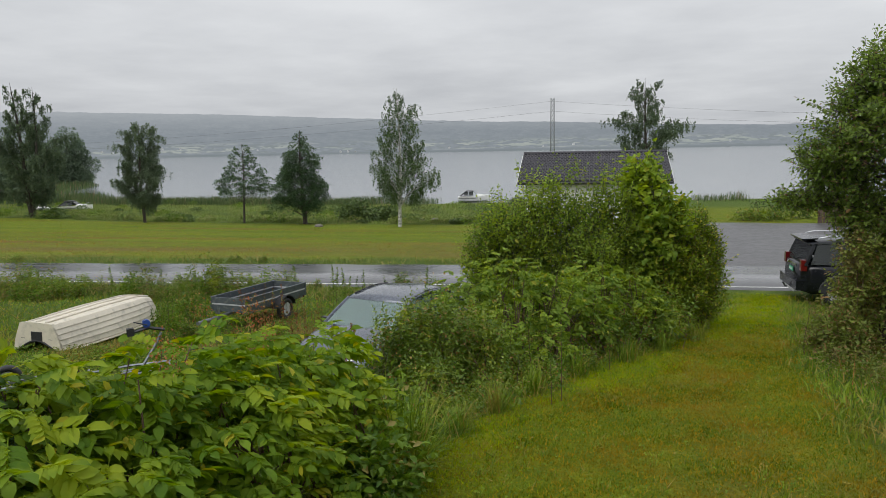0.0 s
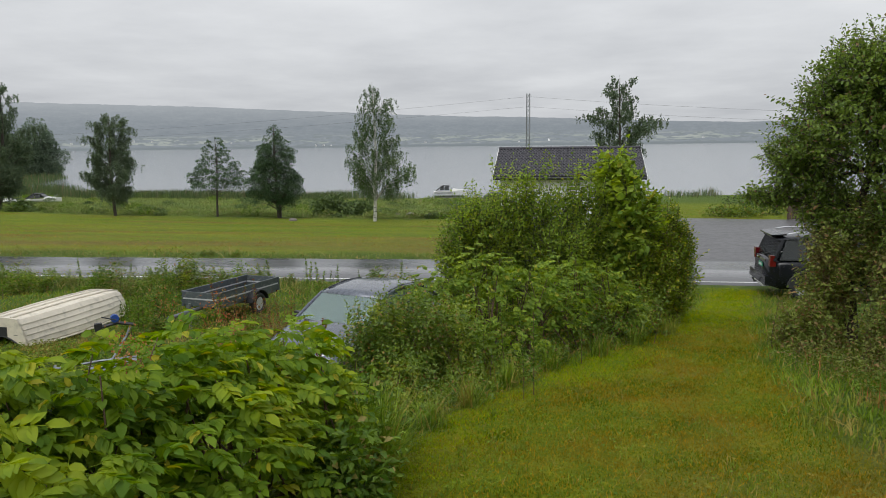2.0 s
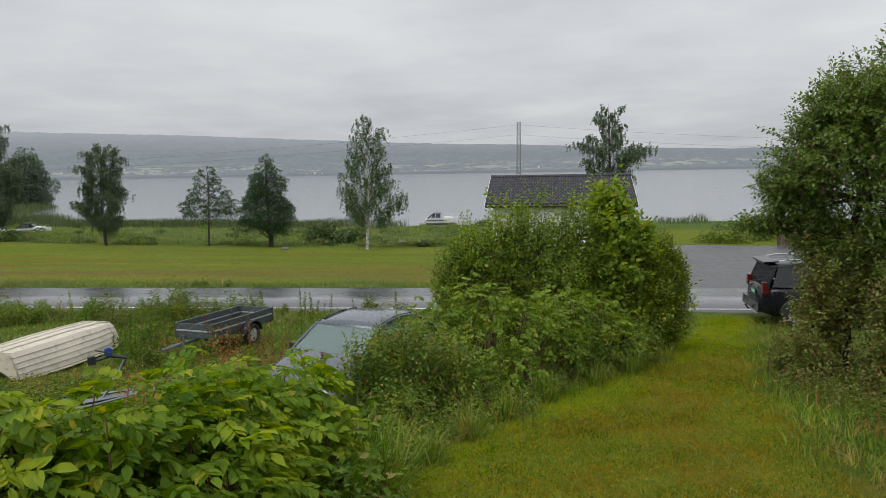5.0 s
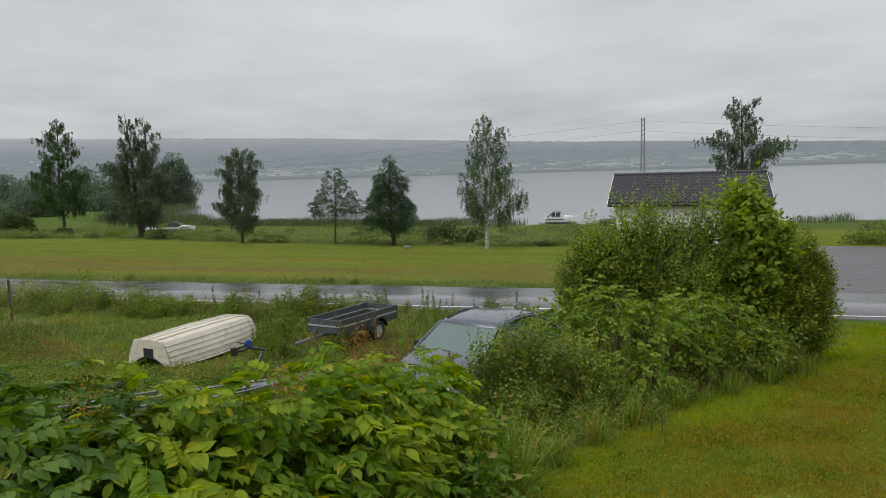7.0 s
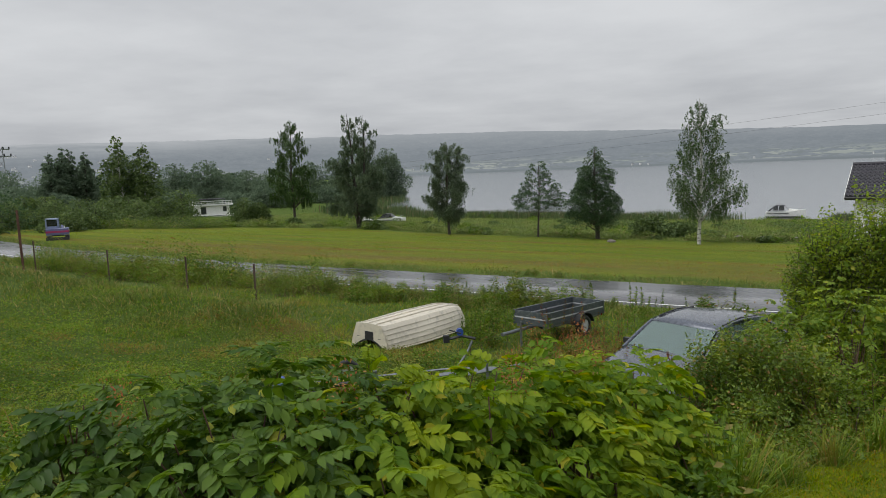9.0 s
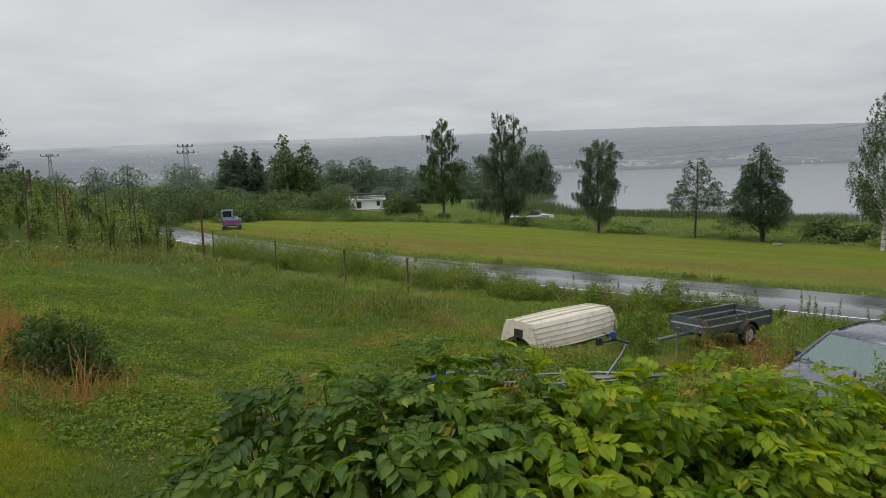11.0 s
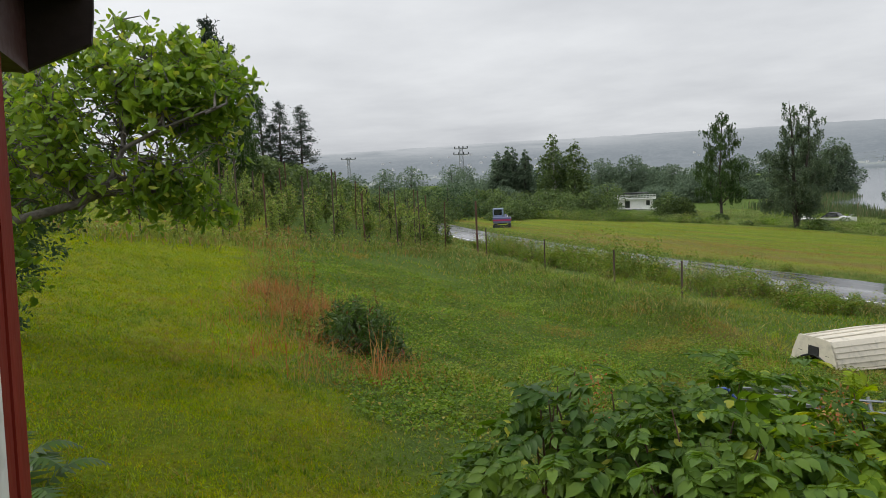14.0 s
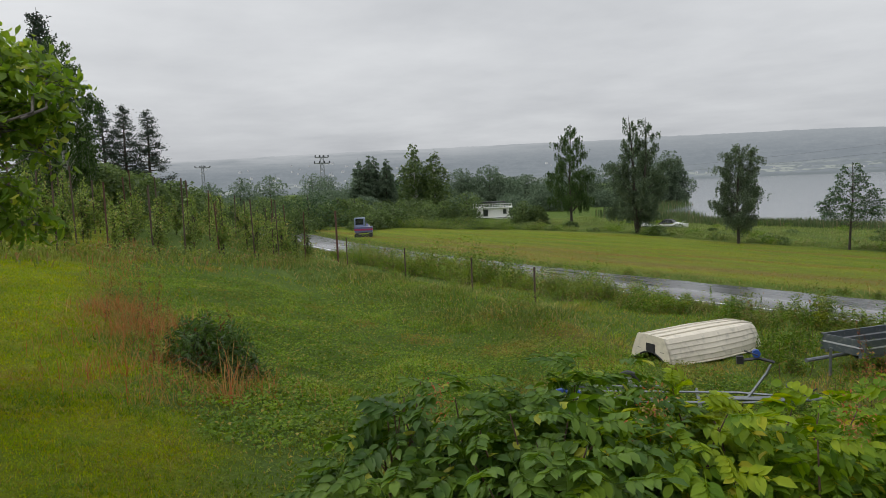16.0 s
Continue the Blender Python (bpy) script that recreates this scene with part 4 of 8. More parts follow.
def compound_leaf(r, pairs=4, length=0.3, leaflet=0.115):
    """Arrays of one pinnate leaf along +y, facing +z: a stalk and pairs of pointed, folded leaflets."""
    vs, fs, n = [], [], 0

    def leaflet_at(p, a, s, tilt):
        nonlocal n
        d = np.array([math.sin(a), math.cos(a), -0.08 - tilt]); d /= np.linalg.norm(d)
        w = np.cross(d, [0, 0, 1.0]); w /= np.linalg.norm(w)
        up_ = np.cross(w, d)
        prof = [(0.0, 0.02), (0.3, 0.27), (0.68, 0.26)]
        rows = []
        for t, hw in prof:
            c = p + d * s * t - up_ * s * 0.11 * t * t
            rows += [c - w * s * hw + up_ * s * 0.12, c, c + w * s * hw + up_ * s * 0.12]
        rows.append(p + d * s * 1.05 - up_ * s * 0.18)
        vs.extend(rows)
        for k in range(2):
            b = n + k * 3
            fs.extend([(b, b + 1, b + 4), (b, b + 4, b + 3), (b + 1, b + 2, b + 5), (b + 1, b + 5, b + 4)])
        b = n + 6
        fs.extend([(b, b + 1, n + 9), (b + 1, b + 2, n + 9)])
        n += 10

    for i in range(pairs):
        t = 0.3 + 0.6 * i / pairs
        p = np.array([0, length * t, -0.12 * length * t * t])
        s = leaflet * (0.8 + 0.25 * math.sin(math.pi * (i + 1) / (pairs + 1))) * r.uniform(0.9, 1.1)
        for side in (-1, 1):
            leaflet_at(p, side * r.uniform(0.95, 1.2), s, r.uniform(-0.1, 0.25))
    leaflet_at(np.array([0, length * 0.95, -0.11 * length]), r.normal() * 0.1, leaflet * 1.15, 0.15)
    t = np.linspace(0, 1, 4)
    tv, tq = tube_arrays(np.stack([0 * t, length * t, -0.12 * length * t * t], -1), np.full(4, 0.0025), 3)
    tf = np.concatenate([tq[:, [0, 1, 2]], tq[:, [0, 2, 3]]]) + n
    return np.concatenate([np.array(vs), tv]), np.concatenate([np.array(fs), tf])


def pinnate_bush(name, label, base, blobs, count, singles, seed, scale=1.0, mat=LEAF_ELDER, near=(0.0, 0.0)):
    """A bush of large pinnate leaves in layers; those of the stretch nearest the lawn are parts of their own."""
    r = np.random.default_rng(seed)
    root = empty(name, base)
    kinds = [compound_leaf(r, p, le * scale, lf * scale) for p, le, lf in ((4, 0.27, 0.088), (3, 0.22, 0.09), (4, 0.24, 0.075), (5, 0.32, 0.085), (3, 0.20, 0.08), (4, 0.28, 0.095))]
    b = np.array(blobs, float); b[:, :3] -= np.array(base)
    vol = b[:, 3] * b[:, 4]
    mats, wood = [], Soup()
    tries = 0
    while len(mats) < count and tries < count * 6:
        tries += 1
        k = r.choice(len(b), p=vol / vol.sum())
        d = r.normal(size=3); d[2] = abs(d[2]) * 1.1 - 0.35; d /= np.linalg.norm(d)
        if d[2] < 0.12 and r.uniform() < 0.55:
            continue
        p = b[k, :3] + d * b[k, 3:] * r.uniform(0.72, 1.04) * (1 + 0.14 * nz(d * 2.0 + k, 1.0, seed))
        inside = ((p - b[:, :3]) / b[:, 3:])
        if (np.linalg.norm(inside, axis=1) < 0.66).any() or p[2] < -0.2:
            continue
        out = math.atan2(d[1], d[0]) + r.normal() * 1.0
        slope = r.uniform(-34, 26) - 8 * (1 - d[2])
        m = pose(*p, 0, 0, math.degrees(out) - 90) @ pose(0, 0, 0, slope, r.normal() * 25, 0) @ Matrix.Scale(r.uniform(0.75, 1.2), 4)
        mats.append(m)
        if r.uniform() < 0.10:
            s = np.array([b[k, 0] + r.normal() * 0.3, b[k, 1] + r.normal() * 0.3, 0.0])
            s[2] = gz(s[0] + base[0], s[1] + base[1]) - base[2] - 0.05
            wood.tube(np.stack([s, (s + p) / 2 + r.normal(size=3) * 0.06, p]), [0.016, 0.011, 0.004], 5)
    order = sorted(range(len(mats)), key=lambda i: (mats[i].translation.x + base[0] - near[0]) ** 2 + (mats[i].translation.y + base[1] - near[1]) ** 2 - 2.5 * mats[i].translation.z)
    tagged(part_mesh("stem", wood.mesh("stem", BARK_RED), root), kind="stuff")
    meshes = [mesh_arrays("leaf", v, f, mat) for v, f in kinds]
    vs, fs, n = [], [], 0
    for rank, i in enumerate(order):
        kind = i % len(kinds)
        if rank < singles:
            ob = new("leaf", meshes[kind]); ob.parent = root; ob.matrix_local = mats[i]
        else:
            v, f = kinds[kind]
            mm = np.array(mats[i])
            vs.append(v @ mm[:3, :3].T + mm[:3, 3]); fs.append(f + n); n += len(v)
    if vs:
        tagged(part_mesh("foliage", mesh_arrays("foliage", np.concatenate(vs), np.concatenate(fs), mat), root), kind="stuff")
    return tagged(root, label, "bush")


DARK_ELDER_BLOBS = [(-3.95, 1.75, 2.37, 0.8, 0.8, 1.13), (-3.3, 2.05, 2.33, 0.85, 0.85, 1.13), (-3.75, 2.75, 2.3, 0.85, 0.9, 1.13)]
pinnate_bush("elder_bush", "dark green elder bush of broad pinnate leaves", on_ground(-3.6, 2.2), DARK_ELDER_BLOBS, 1150, 130, 33, 0.98, LEAF_ELDER_DARK, near=(-0.3, -0.2))
ELDER_BLOBS = [(-2.7, 2.2, 2.18, 0.7, 0.8, 1.1), (-3.1, 2.9, 2.25, 0.85, 0.9, 1.12), (-2.6, 3.0, 2.13, 0.62, 0.95, 1.07), (-3.0, 3.8, 2.13, 1.0, 1.0, 1.08), (-2.45, 4.1, 2.04, 0.52, 0.85, 1.07), (-2.8, 5.0, 1.97, 0.85, 0.85, 1.11), (-2.35, 5.5, 1.85, 0.5, 0.5, 1.12), (-2.75, 6.2, 1.74, 0.6, 0.5, 0.96), (-2.5, 2.3, 1.95, 0.45, 0.5, 0.98)]
elder = pinnate_bush("elder_bush", "lush bush of broad bright green pinnate leaves, some yellowing", on_ground(-2.8, 2.9), ELDER_BLOBS, 1900, 160, 31, 1.0, near=(-0.3, -0.2))



def flower_heads(parent, spots, seed):
    r = np.random.default_rng(seed)
    for x, y, z in spots:
        b = Vector(on_ground(-2.8, 2.9))
        c = np.array([x - b.x, y - b.y, z - b.z]) + r.normal(size=(70, 3)) * np.array([0.05, 0.05, 0.07])
        v, f = leaf_arrays(c, r.uniform(0.015, 0.03, 70), up=0.1, aspect=0.4, r=r)
        tagged(part_mesh("flower_head", mesh_arrays("flower_head", v, f, GRASS_DRY), parent, "withered brown flower head"), kind="stuff")


flower_heads(elder, [(-3.6, 1.55, 3.5), (-2.3, 3.2, 3.42), (-2.5, 4.5, 3.3), (-2.7, 5.0, 3.2), (-2.8, 2.3, 3.52), (-2.3, 3.3, 3.35), (-2.7, 4.2, 3.4), (-2.3, 4.4, 3.25)], 35)

# the tall green thicket between the drive and the parked car
shoot_bush("lilac_bush", "loose light green bush with thin upright stems", on_ground(-0.8, 14.5), [(-2.35, 14.2, 2.0, 0.6, 0.7, 1.25), (-1.95, 14.3, 2.32, 0.78, 0.8, 1.45), (-1.25, 14.6, 2.7, 0.8, 0.8, 1.45), (-0.55, 14.6, 2.6, 0.85, 0.75, 1.5), (0.15, 14.8, 2.6, 0.7, 0.6, 1.5), (-0.2, 14.2, 1.9, 0.8, 0.6, 1.3)], 4300, 0.085, LEAF_BUSH, BARK, 41, 0.5, 9, 0.62, 60, 0.013, 0.45, 1.0, group="drive-side thicket", inner=0.3)
shoot_bush("maple_sapling", "tall bright green sapling with broad leaves", on_ground(0.85, 15.3), [(0.85, 15.3, 1.9, 0.8, 0.7, 1.5), (0.85, 15.3, 3.35, 0.55, 0.45, 1.15), (1.15, 15.1, 2.8, 0.75, 0.6, 1.2)], 1350, 0.165, LEAF_BUSH, BARK, 43, 0.5, 8, 0.8, 26, 0.016, 0.3, 0.6, group="drive-side thicket", inner=0.3)
shoot_bush("dogwood_bush", "dense leafy yellow-green bush with reddish stems", on_ground(1.9, 15.8), [(2.0, 15.8, 1.7, 0.8, 0.85, 1.4), (1.55, 15.3, 1.6, 0.85, 0.8, 1.4), (2.05, 16.0, 2.2, 0.65, 0.7, 1.0)], 2900, 0.085, LEAF_YELLOWISH, BARK_RED, 45, 0.4, 9, 0.66, 60, 0.013, 0.3, 0.9, group="drive-side thicket", inner=0.3)
pinnate_bush("sorbaria_bush", "yellow-green bush of feathery pinnate leaves", on_ground(-1.6, 11.2), [(-2.15, 11.2, 1.5, 0.55, 0.5, 0.95), (-1.45, 11.5, 1.75, 0.55, 0.5, 0.95), (-0.8, 11.7, 1.55, 0.6, 0.5, 0.9), (-0.3, 12.1, 1.3, 0.5, 0.5, 0.8), (-1.75, 10.7, 1.05, 0.6, 0.5, 0.7), (-1.0, 10.9, 1.1, 0.55, 0.5, 0.65)], 800, 60, 47, 0.85, LEAF_BUSH, near=(-0.3, 5))
pinnate_bush("sorbaria_bush", "green shoots with pinnate leaves at the thicket's foot", on_ground(0.2, 13.0), [(-0.1, 12.9, 1.5, 0.5, 0.5, 0.95), (0.45, 13.3, 1.35, 0.5, 0.5, 0.9), (0.9, 13.6, 1.0, 0.5, 0.5, 0.8)], 520, 30, 48, 0.75, LEAF_BUSH, near=(-0.3, 5))
shoot_bush("raspberry_bush", "dull green raspberry canes with small toothed leaves", on_ground(0.6, 12.9), [(0.2, 12.6, 1.1, 0.75, 0.6, 0.75), (0.9, 13.4, 1.1, 0.8, 0.7, 0.85), (1.4, 14.2, 0.95, 0.7, 0.7, 0.75), (-0.4, 12.0, 1.1, 0.6, 0.6, 0.6)], 1500, 0.075, LEAF_RASP, BARK_RED, 49, 0.35, 7, 0.62, 70, 0.006, 0.4, 1.0, group="raspberry canes")
shoot_bush("raspberry_bush", "raspberry canes with dull leaves in front of the parked car", on_ground(-2.5, 9.1), [(-2.75, 9.6, 1.35, 0.45, 0.5, 0.9), (-2.2, 9.5, 1.6, 0.55, 0.6, 1.0), (-1.75, 9.9, 1.5, 0.65, 0.6, 0.95), (-2.85, 8.9, 1.5, 0.45, 0.5, 0.85), (-2.5, 9.0, 1.65, 0.45, 0.45, 0.9), (-2.1, 8.4, 1.3, 0.5, 0.5, 0.7)], 3700, 0.062, LEAF_RASP, BARK_RED, 51, 0.32, 7, 0.62, 90, 0.006, 0.4, 1.0, group="raspberry canes")
shoot_bush("raspberry_bush", "raspberry canes mixed with grass beside the lawn", on_ground(-1.7, 8.4), [(-1.9, 8.0, 1.15, 0.55, 0.6, 0.6), (-1.4, 8.9, 1.05, 0.55, 0.6, 0.6), (-0.9, 9.9, 1.0, 0.55, 0.6, 0.6), (-2.2, 7.2, 1.3, 0.5, 0.5, 0.65), (-0.4, 10.9, 0.95, 0.55, 0.5, 0.6)], 1700, 0.07, LEAF_RASP, BARK_RED, 53, 0.32, 7, 0.55, 80, 0.005, 0.4, 1.1, group="raspberry canes")
bush("weed_clump", "dark green nettles and weeds beside the lawn", on_ground(-1.9, 5.9), [(-2.0, 5.6, 1.75, 0.5, 0.5, 0.6), (-2.1, 6.5, 1.55, 0.5, 0.55, 0.6), (-1.7, 5.0, 1.8, 0.4, 0.5, 0.45)], 4200, 0.09, WEED, BARK, 55, 40, 0.2, 0.4, 2.0, stem_r=0.004, category="weeds")
bush("willow_bush", "low green willow bush on the road verge", on_ground(-12.0, 19.3), [(-12.0, 19.3, 0.55, 0.75, 0.5, 0.75), (-11.5, 19.4, 0.4, 0.6, 0.5, 0.55)], 3600, 0.10, LEAF_RASP, BARK, 57, 40, 0.2, 0.4, 2.0, aspect=0.25, stem_r=0.006)
shoot_bush("rhododendron_bush", "small rounded dark evergreen bush with glossy leaves", on_ground(-12.0, 2.15), [(-11.9, 2.15, 1.95, 0.85, 0.8, 0.85), (-11.5, 2.35, 1.7, 0.7, 0.65, 0.65), (-12.4, 2.15, 1.95, 0.6, 0.55, 0.65)], 1000, 0.125, LEAF_DARK, BARK, 59, 0.22, 8, 0.34, 40, 0.01, 0.3, 0.5, inner=0.4)

# the fruit tree and thicket beside the drive
shoot_bush("plum_tree", "old fruit tree with a dark crooked trunk and spreading crown", on_ground(5.1, 13.6), [(5.0, 13.5, 4.8, 1.4, 1.2, 1.35), (4.1, 13.7, 4.1, 0.9, 0.8, 0.8), (5.9, 13.4, 5.7, 1.4, 1.0, 1.25), (3.65, 13.9, 3.5, 0.75, 0.45, 0.3), (4.7, 13.5, 5.5, 0.8, 0.8, 0.9), (6.4, 13.2, 4.2, 1.0, 1.0, 1.2), (5.6, 13.2, 3.3, 1.1, 0.8, 0.9), (4.55, 13.7, 3.2, 0.7, 0.6, 0.7)], 6200, 0.088, LEAF_ROWAN, BARK, 61, 0.36, 8, 0.62, 80, 0.016, 0.4, 0.35, "tree", inner=0.3, trunk=[(5.1, 13.6, 0.6, 0.13), (5.0, 13.62, 1.5, 0.105), (4.9, 13.65, 2.4, 0.09), (4.98, 13.6, 3.2, 0.075), (5.15, 13.55, 3.9, 0.06), (5.2, 13.5, 4.7, 0.04), (5.4, 13.5, 5.4, 0.02)])
shoot_bush("hedge_bush", "dense dull green bush under the fruit tree", on_ground(4.9, 12.4), [(4.1, 12.9, 1.05, 0.65, 0.8, 0.85), (4.5, 13.3, 2.1, 0.55, 0.6, 1.2), (5.1, 13.4, 2.7, 0.7, 0.6, 0.95), (5.6, 12.3, 2.0, 0.9, 0.9, 1.3), (6.2, 13.2, 2.0, 1.1, 1.0, 1.6), (4.7, 14.0, 1.2, 0.6, 0.7, 1.0), (5.0, 11.8, 1.3, 0.75, 0.7, 0.85), (4.05, 13.4, 0.8, 0.45, 0.6, 0.55)], 5200, 0.088, LEAF_ROSE, BARK_RED, 63, 0.35, 8, 0.6, 120, 0.009, 0.4, 0.8, inner=0.3)
shoot_bush("weed_clump", "rank green weeds at the drive's edge", on_ground(4.3, 9.3), [(4.0, 9.9, 0.95, 0.5, 0.7, 0.5), (4.35, 8.9, 1.05, 0.55, 0.6, 0.5), (4.7, 8.2, 1.1, 0.5, 0.6, 0.45)], 700, 0.07, WEED, BARK, 67, 0.3, 8, 0.4, 40, 0.005, 0.4, 1.3, category="weeds")
bush("weed_clump", "tall seeding grass and weeds at the drive's edge", on_ground(4.6, 10.0), [(4.35, 10.8, 0.95, 0.7, 0.8, 0.6), (4.5, 9.4, 0.95, 0.6, 0.7, 0.5), (5.4, 10.6, 1.2, 0.8, 0.8, 0.8), (3.8, 11.7, 0.85, 0.5, 0.7, 0.45)], 9000, 0.06, LEAF_ROSE, BARK, 65, 50, 0.15, 0.4, 2.0, stem_r=0.004, category="weeds")


def heart_tree():
    """The tree beside the house: a long crooked limb and heart-shaped leaves."""
    r = np.random.default_rng(71)
    base = on_ground(-7.3, -3.0)
    root = empty("catalpa_tree", base)
    b = np.array(base)
    wood, tips = Soup(), []
    trunk = np.array([(-7.3, -3.0, base[2] - 0.1), (-7.25, -2.8, base[2] + 0.8), (-7.1, -2.4, base[2] + 1.5), (-6.95, -1.95, 4.45)]) - b
    wood.tube(trunk, [0.12, 0.095, 0.075, 0.055], 8)
    main = np.array([(-6.95, -1.95, 4.45), (-6.9, -1.28, 4.61), (-6.88, -1.02, 4.78), (-6.85, -0.9, 5.05), (-6.8, -0.6, 5.2), (-6.6, -0.15, 5.36)]) - b
    wood.tube(main, np.linspace(0.042, 0.009, 6), 7)
    stems = np.concatenate([trunk[2:], main])
    # boughs: where each ends, and how much of it is leafy
    outer = [(-7.6, -0.8, 6.3), (-7.4, -0.6, 6.0), (-7.7, -0.2, 6.1), (-7.6, 0.0, 6.0), (-7.4, 0.1, 5.7), (-7.2, 0.1, 5.4), (-7.3, 0.0, 5.1), (-7.1, -0.1, 4.7), (-7.2, -0.6, 5.8), (-7.0, -0.9, 5.8), (-6.8, -0.5, 5.5), (-7.2, -1.5, 5.8), (-7.4, -1.1, 6.1), (-7.3, -0.2, 5.7), (-7.0, -0.3, 5.2), (-7.3, -2.0, 5.9), (-6.6, -1.9, 4.1), (-6.7, -1.7, 3.9), (-6.8, -2.0, 3.7)]
    inner = [(-7.2, -0.1, 4.5), (-7.0, -0.4, 4.6), (-6.9, -1.3, 5.5), (-7.0, -0.8, 5.3), (-6.7, -1.4, 5.1), (-6.8, -1.1, 4.8), (-6.8, -1.5, 4.8), (-6.9, -0.5, 4.9), (-6.9, -0.7, 4.7), (-6.8, -1.7, 5.4), (-7.8, -1.6, 6.0), (-6.6, -2.2, 5.2), (-8.0, -0.6, 5.6), (-7.2, -2.4, 5.2), (-8.0, -1.4, 4.6), (-7.9, -2.2, 4.7), (-8.0, -1.0, 5.0), (-7.8, -0.8, 4.5)]
    back = [(-8.2, -2.0, 5.0), (-8.3, -1.6, 5.5), (-8.4, -2.4, 5.6), (-8.4, -1.8, 6.1), (-8.8, -2.0, 5.9), (-8.8, -2.1, 5.3), (-8.8, -1.9, 4.8), (-8.8, -2.1, 4.5), (-8.8, -1.8, 5.6), (-8.7, -2.4, 5.6), (-8.6, -2.4, 5.0)]
    for (ex, ey, ez), leafy_part in [(q, 1.0) for q in outer] + [(q, 0.6) for q in inner] + [(q, 0.9) for q in back]:
        e = np.array((ex, ey - 0.08, ez)) - b
        s = stems[np.argmin(np.linalg.norm(stems - e * np.array([1, 1, 0.8]), axis=1) + np.maximum(0, stems[:, 2] - e[2]))]
        u = np.linspace(0, 1, 6)
        p = s[None] + (e - s)[None] * u[:, None] + np.sin(u * np.pi)[:, None] * np.array([0, 0, 0.12]) + r.normal(size=(6, 3)) * 0.03
        wood.tube(p, np.linspace(0.013, 0.005, 6), 5)
        for _ in range(20):
            k = r.uniform(0.25, 1) * 5
            i = min(int(k), 4)
            q = p[i] + (p[i + 1] - p[i]) * (k - i)
            d = r.normal(size=3); d[2] = d[2] * 0.6 - 0.05; d /= np.linalg.norm(d)
            e2 = q + d * r.uniform(0.12, 0.34)
            wood.tube(np.stack([q, (q + e2) / 2 + r.normal(size=3) * 0.025, e2]), [0.008, 0.005, 0.0025], 3)
            if r.uniform() < leafy_part:
                tips += [q + (e2 - q) * t for t in (0.55, 0.75, 0.9, 1.0)]
    # bare twigs inside the crown
    for _ in range(180):
        q = np.array((r.uniform(-8.0, -6.8), r.uniform(-2.0, -0.3), r.uniform(4.85, 5.7))) - b
        e2 = q + r.normal(size=3) * np.array([0.16, 0.22, 0.16])
        wood.tube(np.stack([q, (q + e2) / 2 + r.normal(size=3) * 0.04, e2]), [0.007, 0.005, 0.0025], 3)
    tips = np.array(tips)
    n = 9500
    c = tips[r.integers(0, len(tips), n)] + r.normal(size=(n, 3)) * np.array([0.06, 0.06, 0.05])
    # the inner limb stays bare
    fine = np.concatenate([main[i] + (main[i + 1] - main[i]) * np.linspace(0, 1, 8)[:, None] for i in range(5)])
    near = np.array([np.min(np.linalg.norm(fine - q, axis=1)) for q in c])
    c = c[(near > 0.2) | (r.uniform(size=n) < 0.12)]
    n = len(c)
    # heart outline, hanging from the stalk
    s = 0.082 * r.uniform(0.4, 1.25, n)[:, None]
    a = r.uniform(0, 2 * np.pi, n)
    tilt = r.uniform(0.35, 1.5, n)
    d = np.stack([np.cos(a) * np.cos(tilt), np.sin(a) * np.cos(tilt), -np.sin(tilt)], -1)
    w = np.stack([-np.sin(a), np.cos(a), r.normal(size=n) * 0.6], -1)
    w /= np.linalg.norm(w, axis=1)[:, None]
    nn = np.cross(w, d)
    sh = [(0.0, 0.0, 0.0), (-0.12, 0.34, 0.14), (0.25, 0.44, 0.22), (0.65, 0.27, 0.10), (1.08, 0.0, -0.25), (0.65, -0.27, 0.10), (0.25, -0.44, 0.22), (-0.12, -0.34, 0.14)]
    v = np.stack([c + d * s * t + w * s * o + nn * s * u for t, o, u in sh], 1).reshape(-1, 3)
    k = np.arange(n)[:, None] * 8
    f = np.concatenate([k + np.array(q) for q in ((0, 1, 2), (0, 2, 3), (0, 3, 4), (0, 4, 5), (0, 5, 6), (0, 6, 7))])
    part_mesh("trunk", wood.mesh("trunk", BARK_GREY), root)
    tagged(part_mesh("crown", mesh_arrays("crown", v, f, LEAF_LILAC), root), kind="stuff")
    return tagged(root, "old tree with a crooked limb and bright heart-shaped leaves", "tree")


heart_tree()
clump_tree("hazel_tree", "dark dense hazel behind the crooked tree", on_ground(-10.75, -2.85), 4.6, 0.05, [(0.0, 0.45), (0.2, 0.55), (0.4, 1.2), (0.7, 1.4), (0.9, 1.0), (1, 0.5)], 52, 10500, 0.085, LEAF_ALDER, BARK, 73, 0.05, (0.3, 0.55), 0.7)

# ---- the orchard ----
STAKE = plain("weathered_stake", (0.09, 0.06, 0.045), 0.85, vary=0.25, scale=5)
RUST = plain("rusty_post", (0.10, 0.045, 0.03), 0.8, vary=0.3, scale=7)


